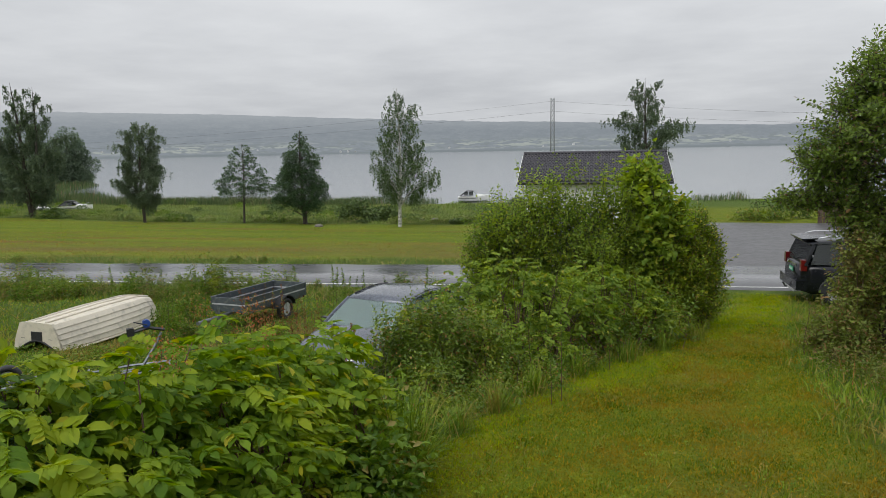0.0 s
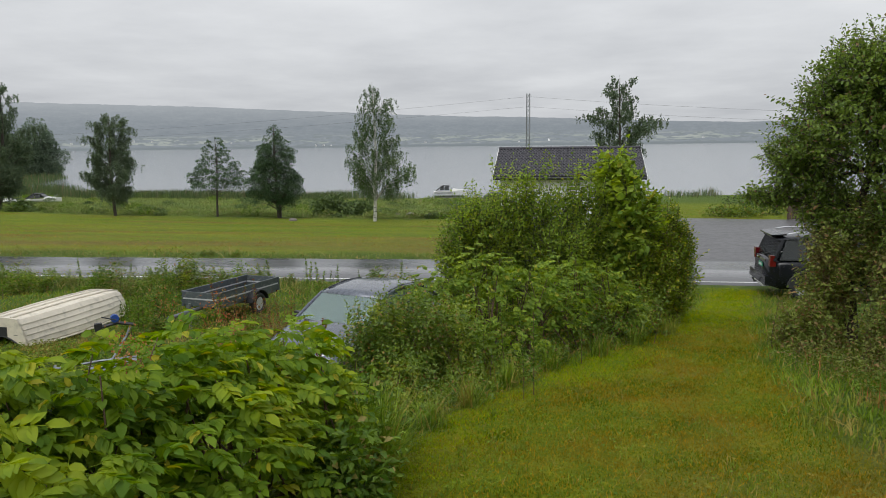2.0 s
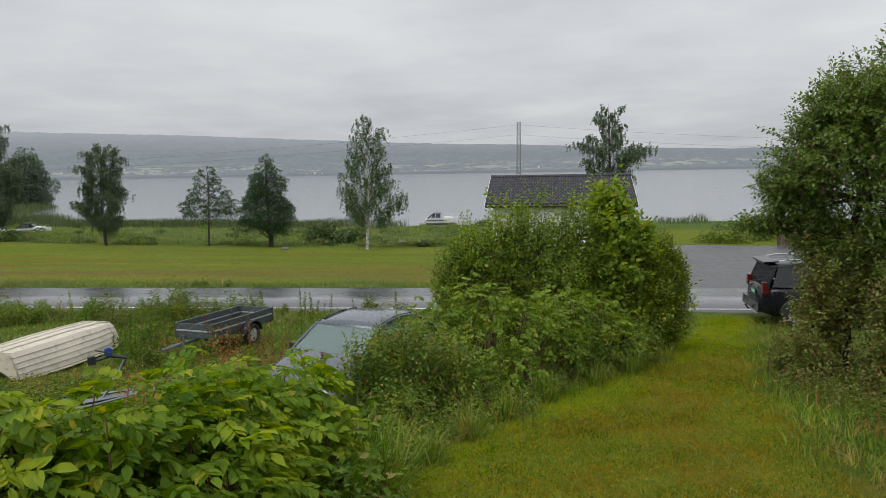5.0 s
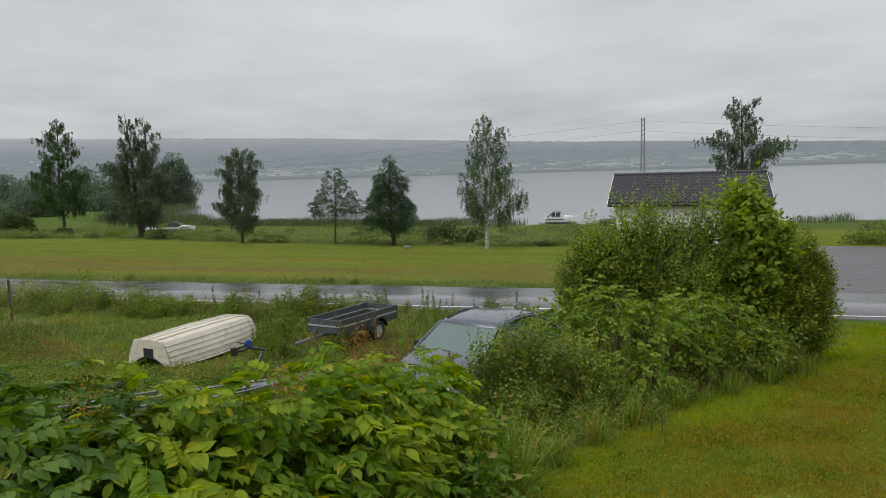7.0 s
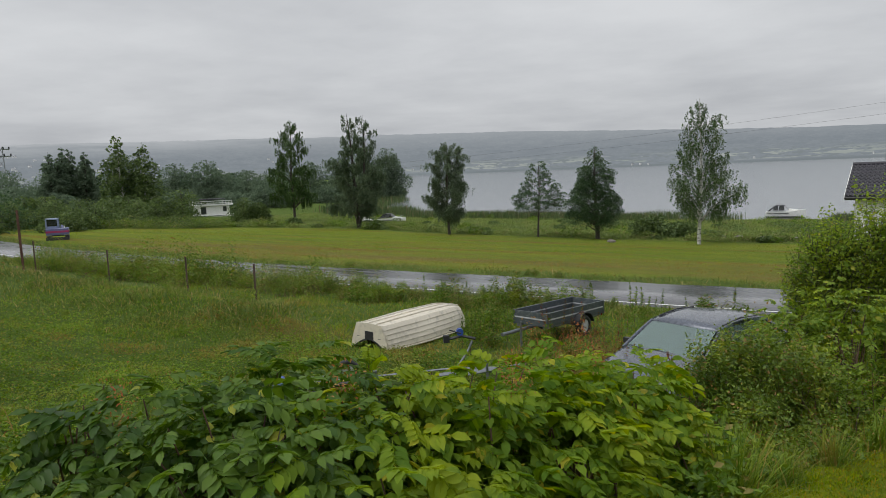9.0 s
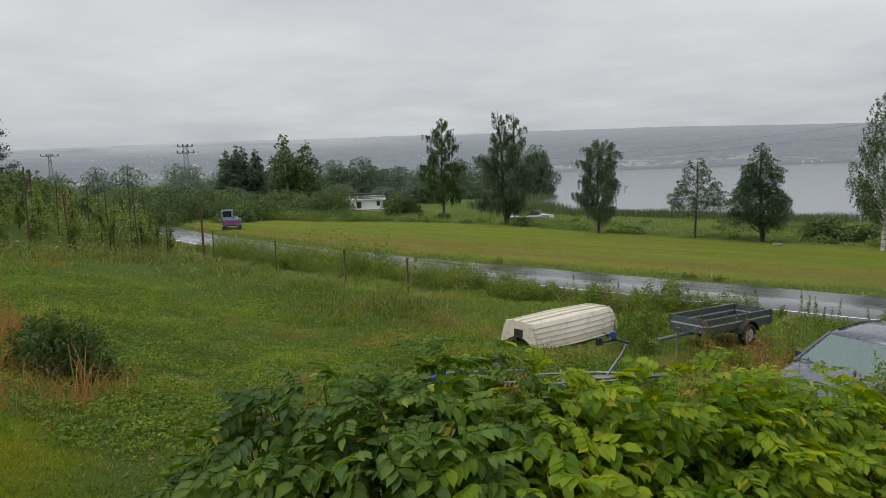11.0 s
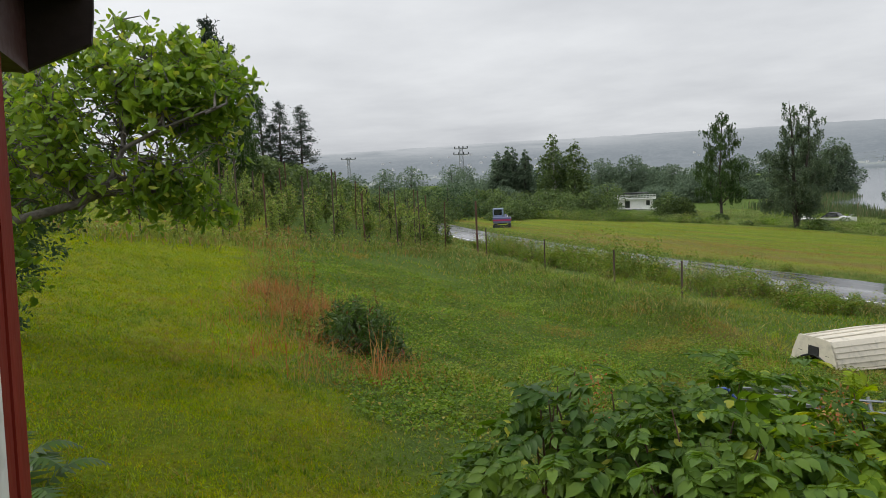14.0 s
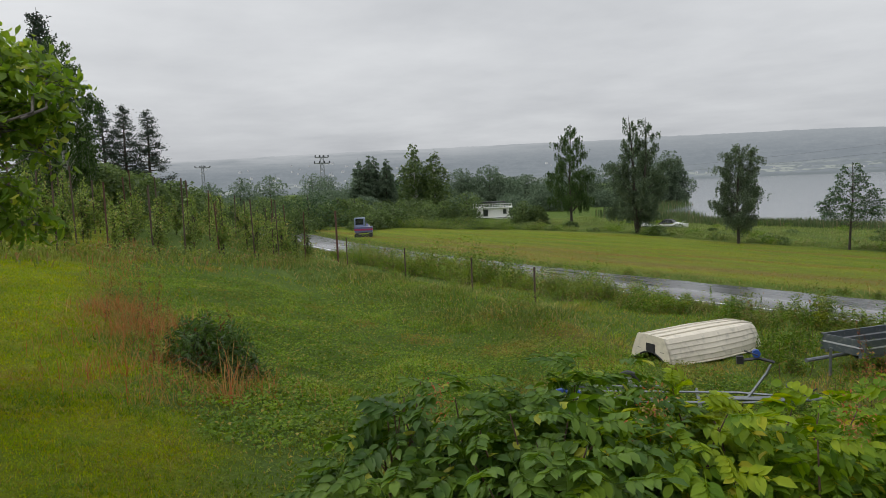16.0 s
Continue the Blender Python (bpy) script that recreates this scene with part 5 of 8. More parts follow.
def orchard():
    r = np.random.default_rng(81)
    protos = []
    for k in range(5):
        h = 1.9 + 0.12 * k
        blobs_ = [(0, 0, 0.5 * h, 0.54 + 0.05 * (k % 2), 0.54, 0.44 * h), (0.05, -0.03, 0.85 * h, 0.2, 0.2, 0.26 * h), (0.18, 0.1, 0.35 * h, 0.34, 0.36, 0.26 * h)]
        g0 = gz(0, 0)
        protos.append(shoot_bush("apple_tree", "slim young apple tree tied in an orchard row", (0, 0, g0), [(x, y, z + g0, a, b, c) for x, y, z, a, b, c in blobs_], 125, 0.125, LEAF_APPLE, BARK, 83 + k, 0.34, 7, 0.55, 10, 0.012, 0.4, 0.7, "tree", "orchard trees", 0.25, [(0, 0, g0 - 0.1, 0.032), (0.02, 0.01, g0 + 0.35 * h, 0.027), (0, 0.02, g0 + 0.65 * h, 0.02), (0.01, 0, g0 + 0.98 * h, 0.008)]))
    n = 0
    for row in range(5):
        for i in range(10):
            x, y = -34.8 - row * 2.9 + i * 1.1, 12.2 - i * 1.6 + row * 0.6
            x, y = x + r.normal() * 0.15, y + r.normal() * 0.15
            m = pose(x, y, gz(x, y), 0, 0, r.uniform(0, 360)) @ Matrix.Scale(r.uniform(0.82, 1.12), 4)
            if n < len(protos):
                protos[n].matrix_world = m
            else:
                copy_thing(protos[n % len(protos)], m).scale = m.to_scale()
            n += 1
            if i % 2 == row % 2 or row == 0:
                top = 2.3 + 0.9 * r.uniform()
                bm = tubem([(0, 0, -0.3), (0, 0, 1.4), (0.02, 0, top)], 0.03, 6)
                s = part("orchard_stake", bm, RUST if i % 3 == 0 else STAKE)
                s.matrix_world = pose(x + 0.3, y - 0.25, gz(x, y), r.normal() * 1.2, r.normal() * 1.2, 0)
                tagged(s, "thin dark weathered stake between the apple trees", "stake", "orchard stakes")


orchard()
for x, y, top, rad in ((-30.9, 12.4, 3.72, 0.05), (-32.6, 13.6, 2.3, 0.03), (-27.6, 14.2, 2.0, 0.03), (-23.1, 14.75, 1.82, 0.035), (-19.2, 14.75, 1.75, 0.035)):
    g = gz(x, y)
    p = part("fence_post", tubem([(0, 0, -0.3), (0, 0, (top - g) / 2), (0.015, 0.01, top - g)], rad, 7), RUST if rad > 0.04 else STAKE)
    p.matrix_world = pose(x, y, g, 0.6, -0.8, 0)
    tagged(p, "tall rusty brown post at the orchard's corner" if rad > 0.04 else "short dark fence post in long grass", "post", "" if rad > 0.04 else "fence posts")

# ---- woods to the west ----
for x, y, h, s in ((-75.0, 8.4, 10.6, 1), (-74.8, 10.2, 11.0, 2), (-74.3, 12.0, 10.8, 3)):
    tree("pine_tree", "tall dark pine with open tiered branches", on_ground(x, y - 1.0), h * 1.0, 0.2, [(0.2, 1.8), (0.35, 2.2), (0.6, 1.5), (0.85, 0.7), (1, 0.1)], 6000, 0.2, NEEDLE, BARK, 90 + s, 0.22, 40, 0.05, 0.0, 0.2, aspect=0.35, group="pines")
tree("spruce_tree", "tall dark spruce at the wood's edge", on_ground(-45.4, 1.6), 11.6, 0.18, [(0.05, 2.2), (0.4, 1.7), (0.7, 1.1), (1, 0.15)], 7500, 0.24, NEEDLE, BARK, 97, 0.06, 60, 0.0, 0.25, 0.17, aspect=0.35)
weeping_tree("birch_tree", "tall birch with hanging twigs before the spruce", on_ground(-41.5, 1.9), 9.5, 0.14, [(0.2, 1.2), (0.4, 2.3), (0.6, 2.0), (0.8, 1.3), (1, 0.4)], 48, 38, 0.15, LEAF_BIRCH, BIRCH_BARK, 99, 0.25, 1.3)
WOODS = []


def stand(kind, leaves, spots):
    """Adds one stand of trees or bushes: kind, leaves on each, and (x, y, height, radius) of each."""
    WOODS.extend((x, y, h, rad, leaves, kind) for x, y, h, rad in spots)


# willows along the lane
stand(1, 4200, [(-79, 36.5, 2.6, 2.4), (-82, 39.5, 3.0, 2.6), (-84, 43, 3.2, 2.6), (-88, 46, 3.6, 2.8), (-90, 41, 3.8, 2.8), (-94, 46, 4.2, 3.0), (-97, 52, 4.2, 3.2), (-92, 53, 3.6, 2.6), (-101, 57, 4.4, 3.2), (-96, 40, 4.4, 3.2), (-112, 52, 4.6, 3.4), (-106, 47, 4.4, 3.2), (-78, 27, 3.0, 2.6), (-93, 28, 4.6, 3.2), (-110, 38, 5.0, 3.6), (-120, 46, 5.4, 3.8), (-132, 54, 6.0, 4.0), (-84, 29.5, 3.8, 2.8), (-86, 31.5, 5.4, 5.2), (-91, 36.0, 4.0, 2.6)])
# willows along the lane
stand(1, 4200, [(-84.0, 54.8, 5.6, 2.5), (-86.5, 52.5, 4.2, 2.4)])
# willows at the bay
stand(1, 4200, [(-116, 68, 4.6, 3.4), (-112, 84, 4.2, 3.4), (-121, 90, 4.6, 3.6), (-118, 76, 4.6, 3.4), (-128, 84, 5.0, 3.6), (-135, 110, 5.0, 3.8), (-146, 100, 5.5, 4.0), (-126, 122, 5.0, 3.6), (-140, 60, 6.0, 4.0), (-146, 70, 6.5, 4.2), (-148, 82, 6.5, 4.2)])
# shore willows
stand(1, 4200, [(-19.9, 55.5, 2.3, 1.9), (-18.0, 56.5, 1.8, 1.5), (-52.0, 57.6, 1.5, 1.2), (-71.5, 63.0, 1.3, 1.1), (-83.2, 64.0, 4.2, 2.1), (-81.6, 65.6, 3.4, 1.7)])
# orchard wood
stand(0, 4200, [(-47, 4.5, 3.4, 2.2), (-52, 6.5, 3.2, 2.4), (-58, 10.0, 3.0, 2.6), (-64, 13.0, 3.0, 2.6), (-70, 17.0, 2.8, 2.4), (-50, 1, 4.2, 2.4), (-58, 5, 3.6, 2.6), (-63, 8, 3.4, 2.6), (-70, 11, 3.2, 2.6)])
# hill wood
stand(0, 4200, [(-100, 30, 4.2, 3.4), (-104, 35, 3.8, 3.2), (-113, 64.0, 11.0, 3.0), (-174, 66, 10.5, 4.5), (-182, 74, 10, 4.5), (-186, 84, 10, 4.5), (-150, 47, 9.5, 4.2), (-156, 42, 9.0, 4.2), (-162, 37, 8.0, 4.2), (-170, 30, 8.0, 4.2), (-180, 22, 7.5, 4.2)])
# aspen stand
stand(2, 5000, [(-121, 55.2, 11.6, 1.8), (-123, 58.0, 12.6, 1.9), (-121, 60.6, 11.8, 1.8), (-125, 60, 12.4, 1.9), (-126, 63.4, 11.0, 1.9), (-122, 57, 10.4, 1.7)])
# white birches
stand(3, 5000, [(-109.3, 60.8, 14.2, 2.9), (-107.4, 63.6, 13.0, 2.7)])
# point wood
stand(0, 4200, [(-131, 92, 11.0, 3.4), (-137, 88, 10.5, 3.4), (-134, 97, 9.0, 3.2), (-118, 99, 7.0, 3.4), (-126, 104, 7.6, 3.4), (-140, 103, 8.5, 3.6), (-128, 137, 14.0, 3.8), (-124, 143, 14.8, 3.6), (-122.5, 145.0, 12.0, 2.7), (-131, 131, 12.0, 3.6), (-136, 127, 11.0, 3.6), (-129, 146, 12.0, 3.6), (-141, 121, 10.0, 3.6), (-147, 115, 9.0, 3.6), (-176, 92, 9, 4.5), (-170, 101, 8.5, 4.5), (-163, 110, 8.5, 4.0), (-156, 118, 8.5, 4.0)])
NAMES = [("deciduous_tree", "broad grey-green tree in a misty wood", "tree"), ("willow_bush", "broad rounded green willow bush", "bush"), ("aspen_tree", "tall dark narrow tree in a close stand", "tree"), ("birch_tree", "tall birch with a white trunk above the bushes", "tree")]
for k, (x, y, h, rad, lv, kind) in enumerate(WOODS):
    nm, lb, cat = NAMES[kind]
    if y > 85 and x < -115 and kind == 0:  # the close wood on the point
        rad, lv = rad * 1.3, lv * 1.7
    prof = [(0.0, rad * 0.75), (0.3, rad), (0.65, rad * 0.85), (0.9, rad * 0.5), (1, rad * 0.15)] if kind < 2 else [(0.1, rad * 0.8), (0.4, rad), (0.75, rad * 0.7), (1, rad * 0.12)]
    size, flat = ((0.45, 0.75), 0.75) if kind < 2 else ((0.4, 0.7), 0.85)
    clump_tree(nm, lb, on_ground(x, y, -0.45 if kind == 1 else 0.0), h, 0.10 + 0.008 * h, prof, 26, int(lv * 0.55), 0.5 if abs(x) > 95 else 0.32, LEAF_ALDER if rad > 5 else LEAF_FAR_HAZED if (abs(x) > 110 or kind == 2) else LEAF_WILLOW, BIRCH_BARK if kind == 3 else BARK, 200 + k, 0.02 if kind == 1 else 0.08 if kind == 0 else 0.2, size, flat, category=cat, group="western woods" if kind in (0, 2) else "")

# ---- vehicles, boats and buildings ----
GELCOAT = plain("aged_gelcoat", (0.62, 0.565, 0.46), 0.42, vary=0.07, scale=2.5, dirt=(0.40, 0.37, 0.30), bumps=0.05)
BLACK_RUBBER = plain("black_rubber", (0.018, 0.018, 0.02), 0.65, vary=0.2)
GALV = plain("galvanised_steel", (0.20, 0.215, 0.23), 0.45, metal=0.7, vary=0.16, scale=14)
TRAILER_GREY = plain("trailer_panel", (0.062, 0.08, 0.088), 0.42, metal=0.2, vary=0.14, scale=5, dirt=(0.17, 0.17, 0.16))
PLYWOOD = plain("dark_plywood", (0.045, 0.045, 0.05), 0.3, vary=0.2, scale=4)
SILVER = plain("silver_trim", (0.52, 0.53, 0.55), 0.35, metal=0.35, vary=0.08)
BLUE_PLASTIC = plain("blue_plastic", (0.025, 0.07, 0.30), 0.4, vary=0.15)
CAR_GREY = plain("grey_blue_car_paint", (0.085, 0.098, 0.125), 0.28, metal=0.45, vary=0.05, scale=2, coat=0.7)
CAR_BLACK = plain("black_car_paint", (0.008, 0.009, 0.012), 0.22, vary=0.1, scale=2, coat=0.1, spec=0.3)
CHROME = plain("chrome", (0.6, 0.6, 0.6), 0.15, metal=1.0, vary=0.05)
RED_LAMP = plain("red_lamp_glass", (0.12, 0.004, 0.006), 0.2, vary=0.1, coat=0.2)
PLATE_GREEN = plain("green_plate", (0.02, 0.30, 0.17), 0.5, vary=0.05)
WHITE_PAINT = plain("white_paint", (0.74, 0.74, 0.72), 0.5, vary=0.06, scale=3, dirt=(0.5, 0.5, 0.47))
DARK_TRIM = plain("dark_trim", (0.03, 0.03, 0.034), 0.5, vary=0.15)
SEAT = plain("grey_seat_cloth", (0.16, 0.17, 0.18), 0.8, vary=0.1)


def glass(name, tint):
    m, n, l, p = material(name)
    p.inputs["Base Color"].default_value = (*tint, 1)
    p.inputs["Roughness"].default_value, p.inputs["Transmission Weight"].default_value, p.inputs["IOR"].default_value = 0.03, 0.6, 1.45
    return m


CAR_GLASS = glass("car_glass", (0.28, 0.38, 0.36))
DARK_GLASS = glass("dark_car_glass", (0.06, 0.07, 0.07))


def loft(bm, rings, close=True, caps=True):
    """Skins rings of equally many points."""
    vs = [[bm.verts.new(p) for p in ring] for ring in rings]
    n = len(rings[0])
    for a, b in zip(vs, vs[1:]):
        for i in range(n if close else n - 1):
            j = (i + 1) % n
            bm.faces.new([a[i], a[j], b[j], b[i]])
    if caps:
        bm.faces.new(list(reversed(vs[0]))); bm.faces.new(vs[-1])
    return bm


def pane_bm(pts, thick=0.006):
    """A thin pane between four or more corners."""
    p = [Vector(q) for q in pts]
    n = (p[1] - p[0]).cross(p[2] - p[0]).normalized() * thick
    return loft(bmesh.new(), [p, [q - n for q in p]])


def wheel(parent, x, y, r, w, name="wheel", rim=SILVER):
    wh = empty(name); wh.parent = parent; wh.matrix_local = pose(x, y, r, 0, 90, 0)
    prof = [(r * 0.62, -w / 2), (r * 0.94, -w / 2), (r, -w * 0.32), (r, w * 0.32), (r * 0.94, w / 2), (r * 0.62, w / 2)]
    bm = bmesh.new()
    rings = [[(a * math.cos(t), a * math.sin(t), z) for a, z in prof] for t in np.linspace(0, 2 * np.pi, 25)[:-1]]
    vs = [[bm.verts.new(p) for p in ring] for ring in rings]
    for i in range(24):
        for j in range(6):
            bm.faces.new([vs[i][j], vs[(i + 1) % 24][j], vs[(i + 1) % 24][(j + 1) % 6], vs[i][(j + 1) % 6]])
    part("tyre", bm, BLACK_RUBBER, wh, smooth=True)
    bm = bmesh.new()
    bmesh.ops.create_cone(bm, cap_ends=True, segments=24, radius1=r * 0.64, radius2=r * 0.64, depth=w * 0.7)
    for k in range(6):
        a = k * math.pi / 3
        for s in (-1, 1):
            box(bm, r * 0.15, r * 0.55, -r * 0.06, r * 0.06, s * w * 0.36 - 0.01, s * w * 0.36 + 0.01, pose(0, 0, 0, 0, 0, math.degrees(a)))
    bmesh.ops.create_cone(bm, cap_ends=True, segments=16, radius1=r * 0.15, radius2=r * 0.12, depth=w * 0.95)
    part("rim", bm, rim, wh, "silver wheel rim")
    return wh


def upturned_boat():
    root = empty("rowing_boat", (-11.68, 12.14, gz(-11.68, 12.14) + 0.0), rz=-3.0, rx=-0.4, ry=0.7)
    ss = np.linspace(0, 1, 15)
    wg = np.interp(ss, [0, 0.4, 0.7, 0.88, 0.96, 1], [0.63, 0.73, 0.68, 0.5, 0.33, 0.2])
    wb = np.interp(ss, [0, 0.4, 0.7, 0.88, 0.96, 1], [0.42, 0.47, 0.43, 0.3, 0.17, 0.08])
    hh = np.interp(ss, [0, 0.5, 0.8, 0.92, 1], [0.60, 0.62, 0.60, 0.52, 0.34])
    rings = []
    for s, g, b, h in zip(ss, wg, wb, hh):
        y = 3.57 * s
        right = [(g + 0.03, 0.0), (g, 0.02)]
        for k in range(5):  # lapped strakes
            t0, t1 = k / 5, (k + 1) / 5
            x0, x1 = g + (b - g) * t0 ** 1.5, g + (b - g) * t1 ** 1.5
            right += [(x0 + 0.016, 0.03 + (h - 0.05) * t0 + 0.012), (x1 + 0.002, 0.03 + (h - 0.05) * t1)]
        right += [(b * 0.82, h - 0.005), (b * 0.3, h + 0.02)]
        ring = [(x, y, z) for x, z in right] + [(-x, y, z) for x, z in reversed(right)]
        rings.append(ring)
    part("hull", loft(bmesh.new(), rings, close=False, caps=False), GELCOAT, root, "cream gelcoat hull with lapped strakes", smooth=False)
    # transom with an arched lower edge
    g, b, h = wg[0], wb[0], hh[0]
    xs_ = np.linspace(-g, g, 15)
    low = [(x, 0.0, 0.23 * max(0.0, math.cos(x / g * 1.9)) if abs(x / g) < 0.83 else 0.0) for x in xs_]
    top_ = [(b, 0, h), (b * 0.3, 0, h + 0.02), (-b * 0.3, 0, h + 0.02), (-b, 0, h)]
    ring = low + [(g * 0.93, 0, 0.2), (g * 0.82, 0, 0.38)] + top_ + [(-g * 0.82, 0, 0.38), (-g * 0.93, 0, 0.2)]
    part("transom", loft(bmesh.new(), [[(x, -0.03, z) for x, _, z in ring], [(x, 0.03, z) for x, _, z in ring]]), GELCOAT, root, bevel=0.008)
    part("motor_pad", boxm(-0.13, 0.15, -0.045, -0.031, 0.22, 0.42), BLACK_RUBBER, root, "black motor pad on the transom", bevel=0.006)
    part("rim", tubem([(x, -0.03, z - 0.008) for x, _, z in low], 0.02, 6), BLACK_RUBBER, root, "dark rubber rim along the arched edge")
    for side in (-1, 1):
        part("rub_rail", tubem([(side * (a + 0.03), 3.57 * s, 0.0) for s, a in zip(ss, wg)], 0.022, 6), GELCOAT, root)
        for k in range(2):
            part("vent_slot", boxm(side * 0.36 - 0.05, side * 0.36 + 0.05, -0.036, -0.031, 0.26 + 0.0, 0.27), DARK_TRIM, root)
    for x in (-0.24, 0.0, 0.24):
        part("keel_strip", tubem([(x * (1 - 0.7 * max(0, s - 0.75) * 3), 3.57 * s, h + 0.028 - abs(x) * 0.03) for s, h in zip(ss[:-1], hh[:-1])], 0.018, 5), GELCOAT, root)
    for y in (0.5, 2.9):
        blk = part("support_block", boxm(-0.55, 0.55, -0.07, 0.07, -0.16, 0.03), STAKE, root, "dark timber block")
        blk.matrix_local = pose(0, y, 0)
    return tagged(root, "cream plastic rowing boat lying upturned in the grass", "boat")


def utility_trailer():
    gx, gy = -8.42, 15.9
    root = empty("utility_trailer", on_ground(gx, gy), rz=-8.5, rx=-1.6)
    L, W, z0, z1 = 2.52, 0.95, 0.47, 0.76
    part("load_floor", boxm(-W / 2, W / 2, -L / 2, L / 2, z0 - 0.02, z0 + 0.012), PLYWOOD, root)
    for x in (-1, 1):
        p = part("side_panel", boxm(-0.015, 0.015, -L / 2, L / 2, z0 - 0.04, z1), TRAILER_GREY, root, bevel=0.006); p.matrix_local = pose(x * (W / 2 + 0.02), 0, 0)
        for k, z in enumerate((z0 + 0.13, z1 - 0.01)):
            r_ = part("rail", boxm(-0.022, 0.022, -L / 2, L / 2, -0.016, 0.016), SILVER if k == 0 else TRAILER_GREY, p, "bright metal rail" if k == 0 else ""); r_.matrix_local = pose(x * 0.004, 0, z)
    for y in (-1, 1):
        p = part("tailboard", boxm(-W / 2, W / 2, -0.015, 0.015, z0 - 0.04, z1), TRAILER_GREY, root, bevel=0.006); p.matrix_local = pose(0, y * (L / 2 + 0.005), 0)
        r_ = part("rail", boxm(-W / 2, W / 2, -0.024, 0.024, -0.016, 0.016), SILVER, p); r_.matrix_local = pose(0, y * 0.004, z0 + 0.13)
        for x in (-1, 1):
            part("corner_post", boxm(x * (W / 2 + 0.02) - 0.03, x * (W / 2 + 0.02) + 0.03, y * (L / 2) - 0.03, y * (L / 2) + 0.03, z0 - 0.06, z1 + 0.012), TRAILER_GREY, root, bevel=0.006)
    for x in (-0.4, 0.4):
        part("frame_beam", boxm(x - 0.03, x + 0.03, -L / 2, L / 2, z0 - 0.11, z0 - 0.022), GALV, root)
    part("drawbar", tubem([(0, -L / 2 + 0.2, z0 - 0.08), (0, -L / 2 - 1.1, z0 - 0.1)], 0.045, 8), GALV, root)
    part("axle", tubem([(-W / 2 - 0.1, 0.15, 0.27), (W / 2 + 0.1, 0.15, 0.27)], 0.03, 8), GALV, root)
    for x in (-1, 1):
        wheel(root, x * (W / 2 + 0.13), 0.15, 0.27, 0.15)
        arc = [(x * (W / 2 + 0.13), 0.15 + 0.36 * math.cos(a), 0.27 + 0.34 * math.sin(a)) for a in np.linspace(0.2, math.pi - 0.2, 9)]
        bm = loft(bmesh.new(), [[(p[0] - 0.1, p[1], p[2]), (p[0] + 0.1, p[1], p[2]), (p[0] + 0.1, p[1], p[2] + 0.012), (p[0] - 0.1, p[1], p[2] + 0.012)] for p in arc])
        part("mudguard", bm, BLACK_RUBBER, root)
    part("tail_light", boxm(W / 2 - 0.22, W / 2 - 0.04, L / 2 + 0.02, L / 2 + 0.06, z0 - 0.12, z0 - 0.05), RED_LAMP, root, "red tail light")
    part("jockey_wheel", tubem([(0.1, -L / 2 - 0.5, 0.0), (0.1, -L / 2 - 0.5, 0.6)], 0.03, 8), GALV, root)
    return tagged(root, "dark grey box trailer with metal rails, parked empty", "trailer")


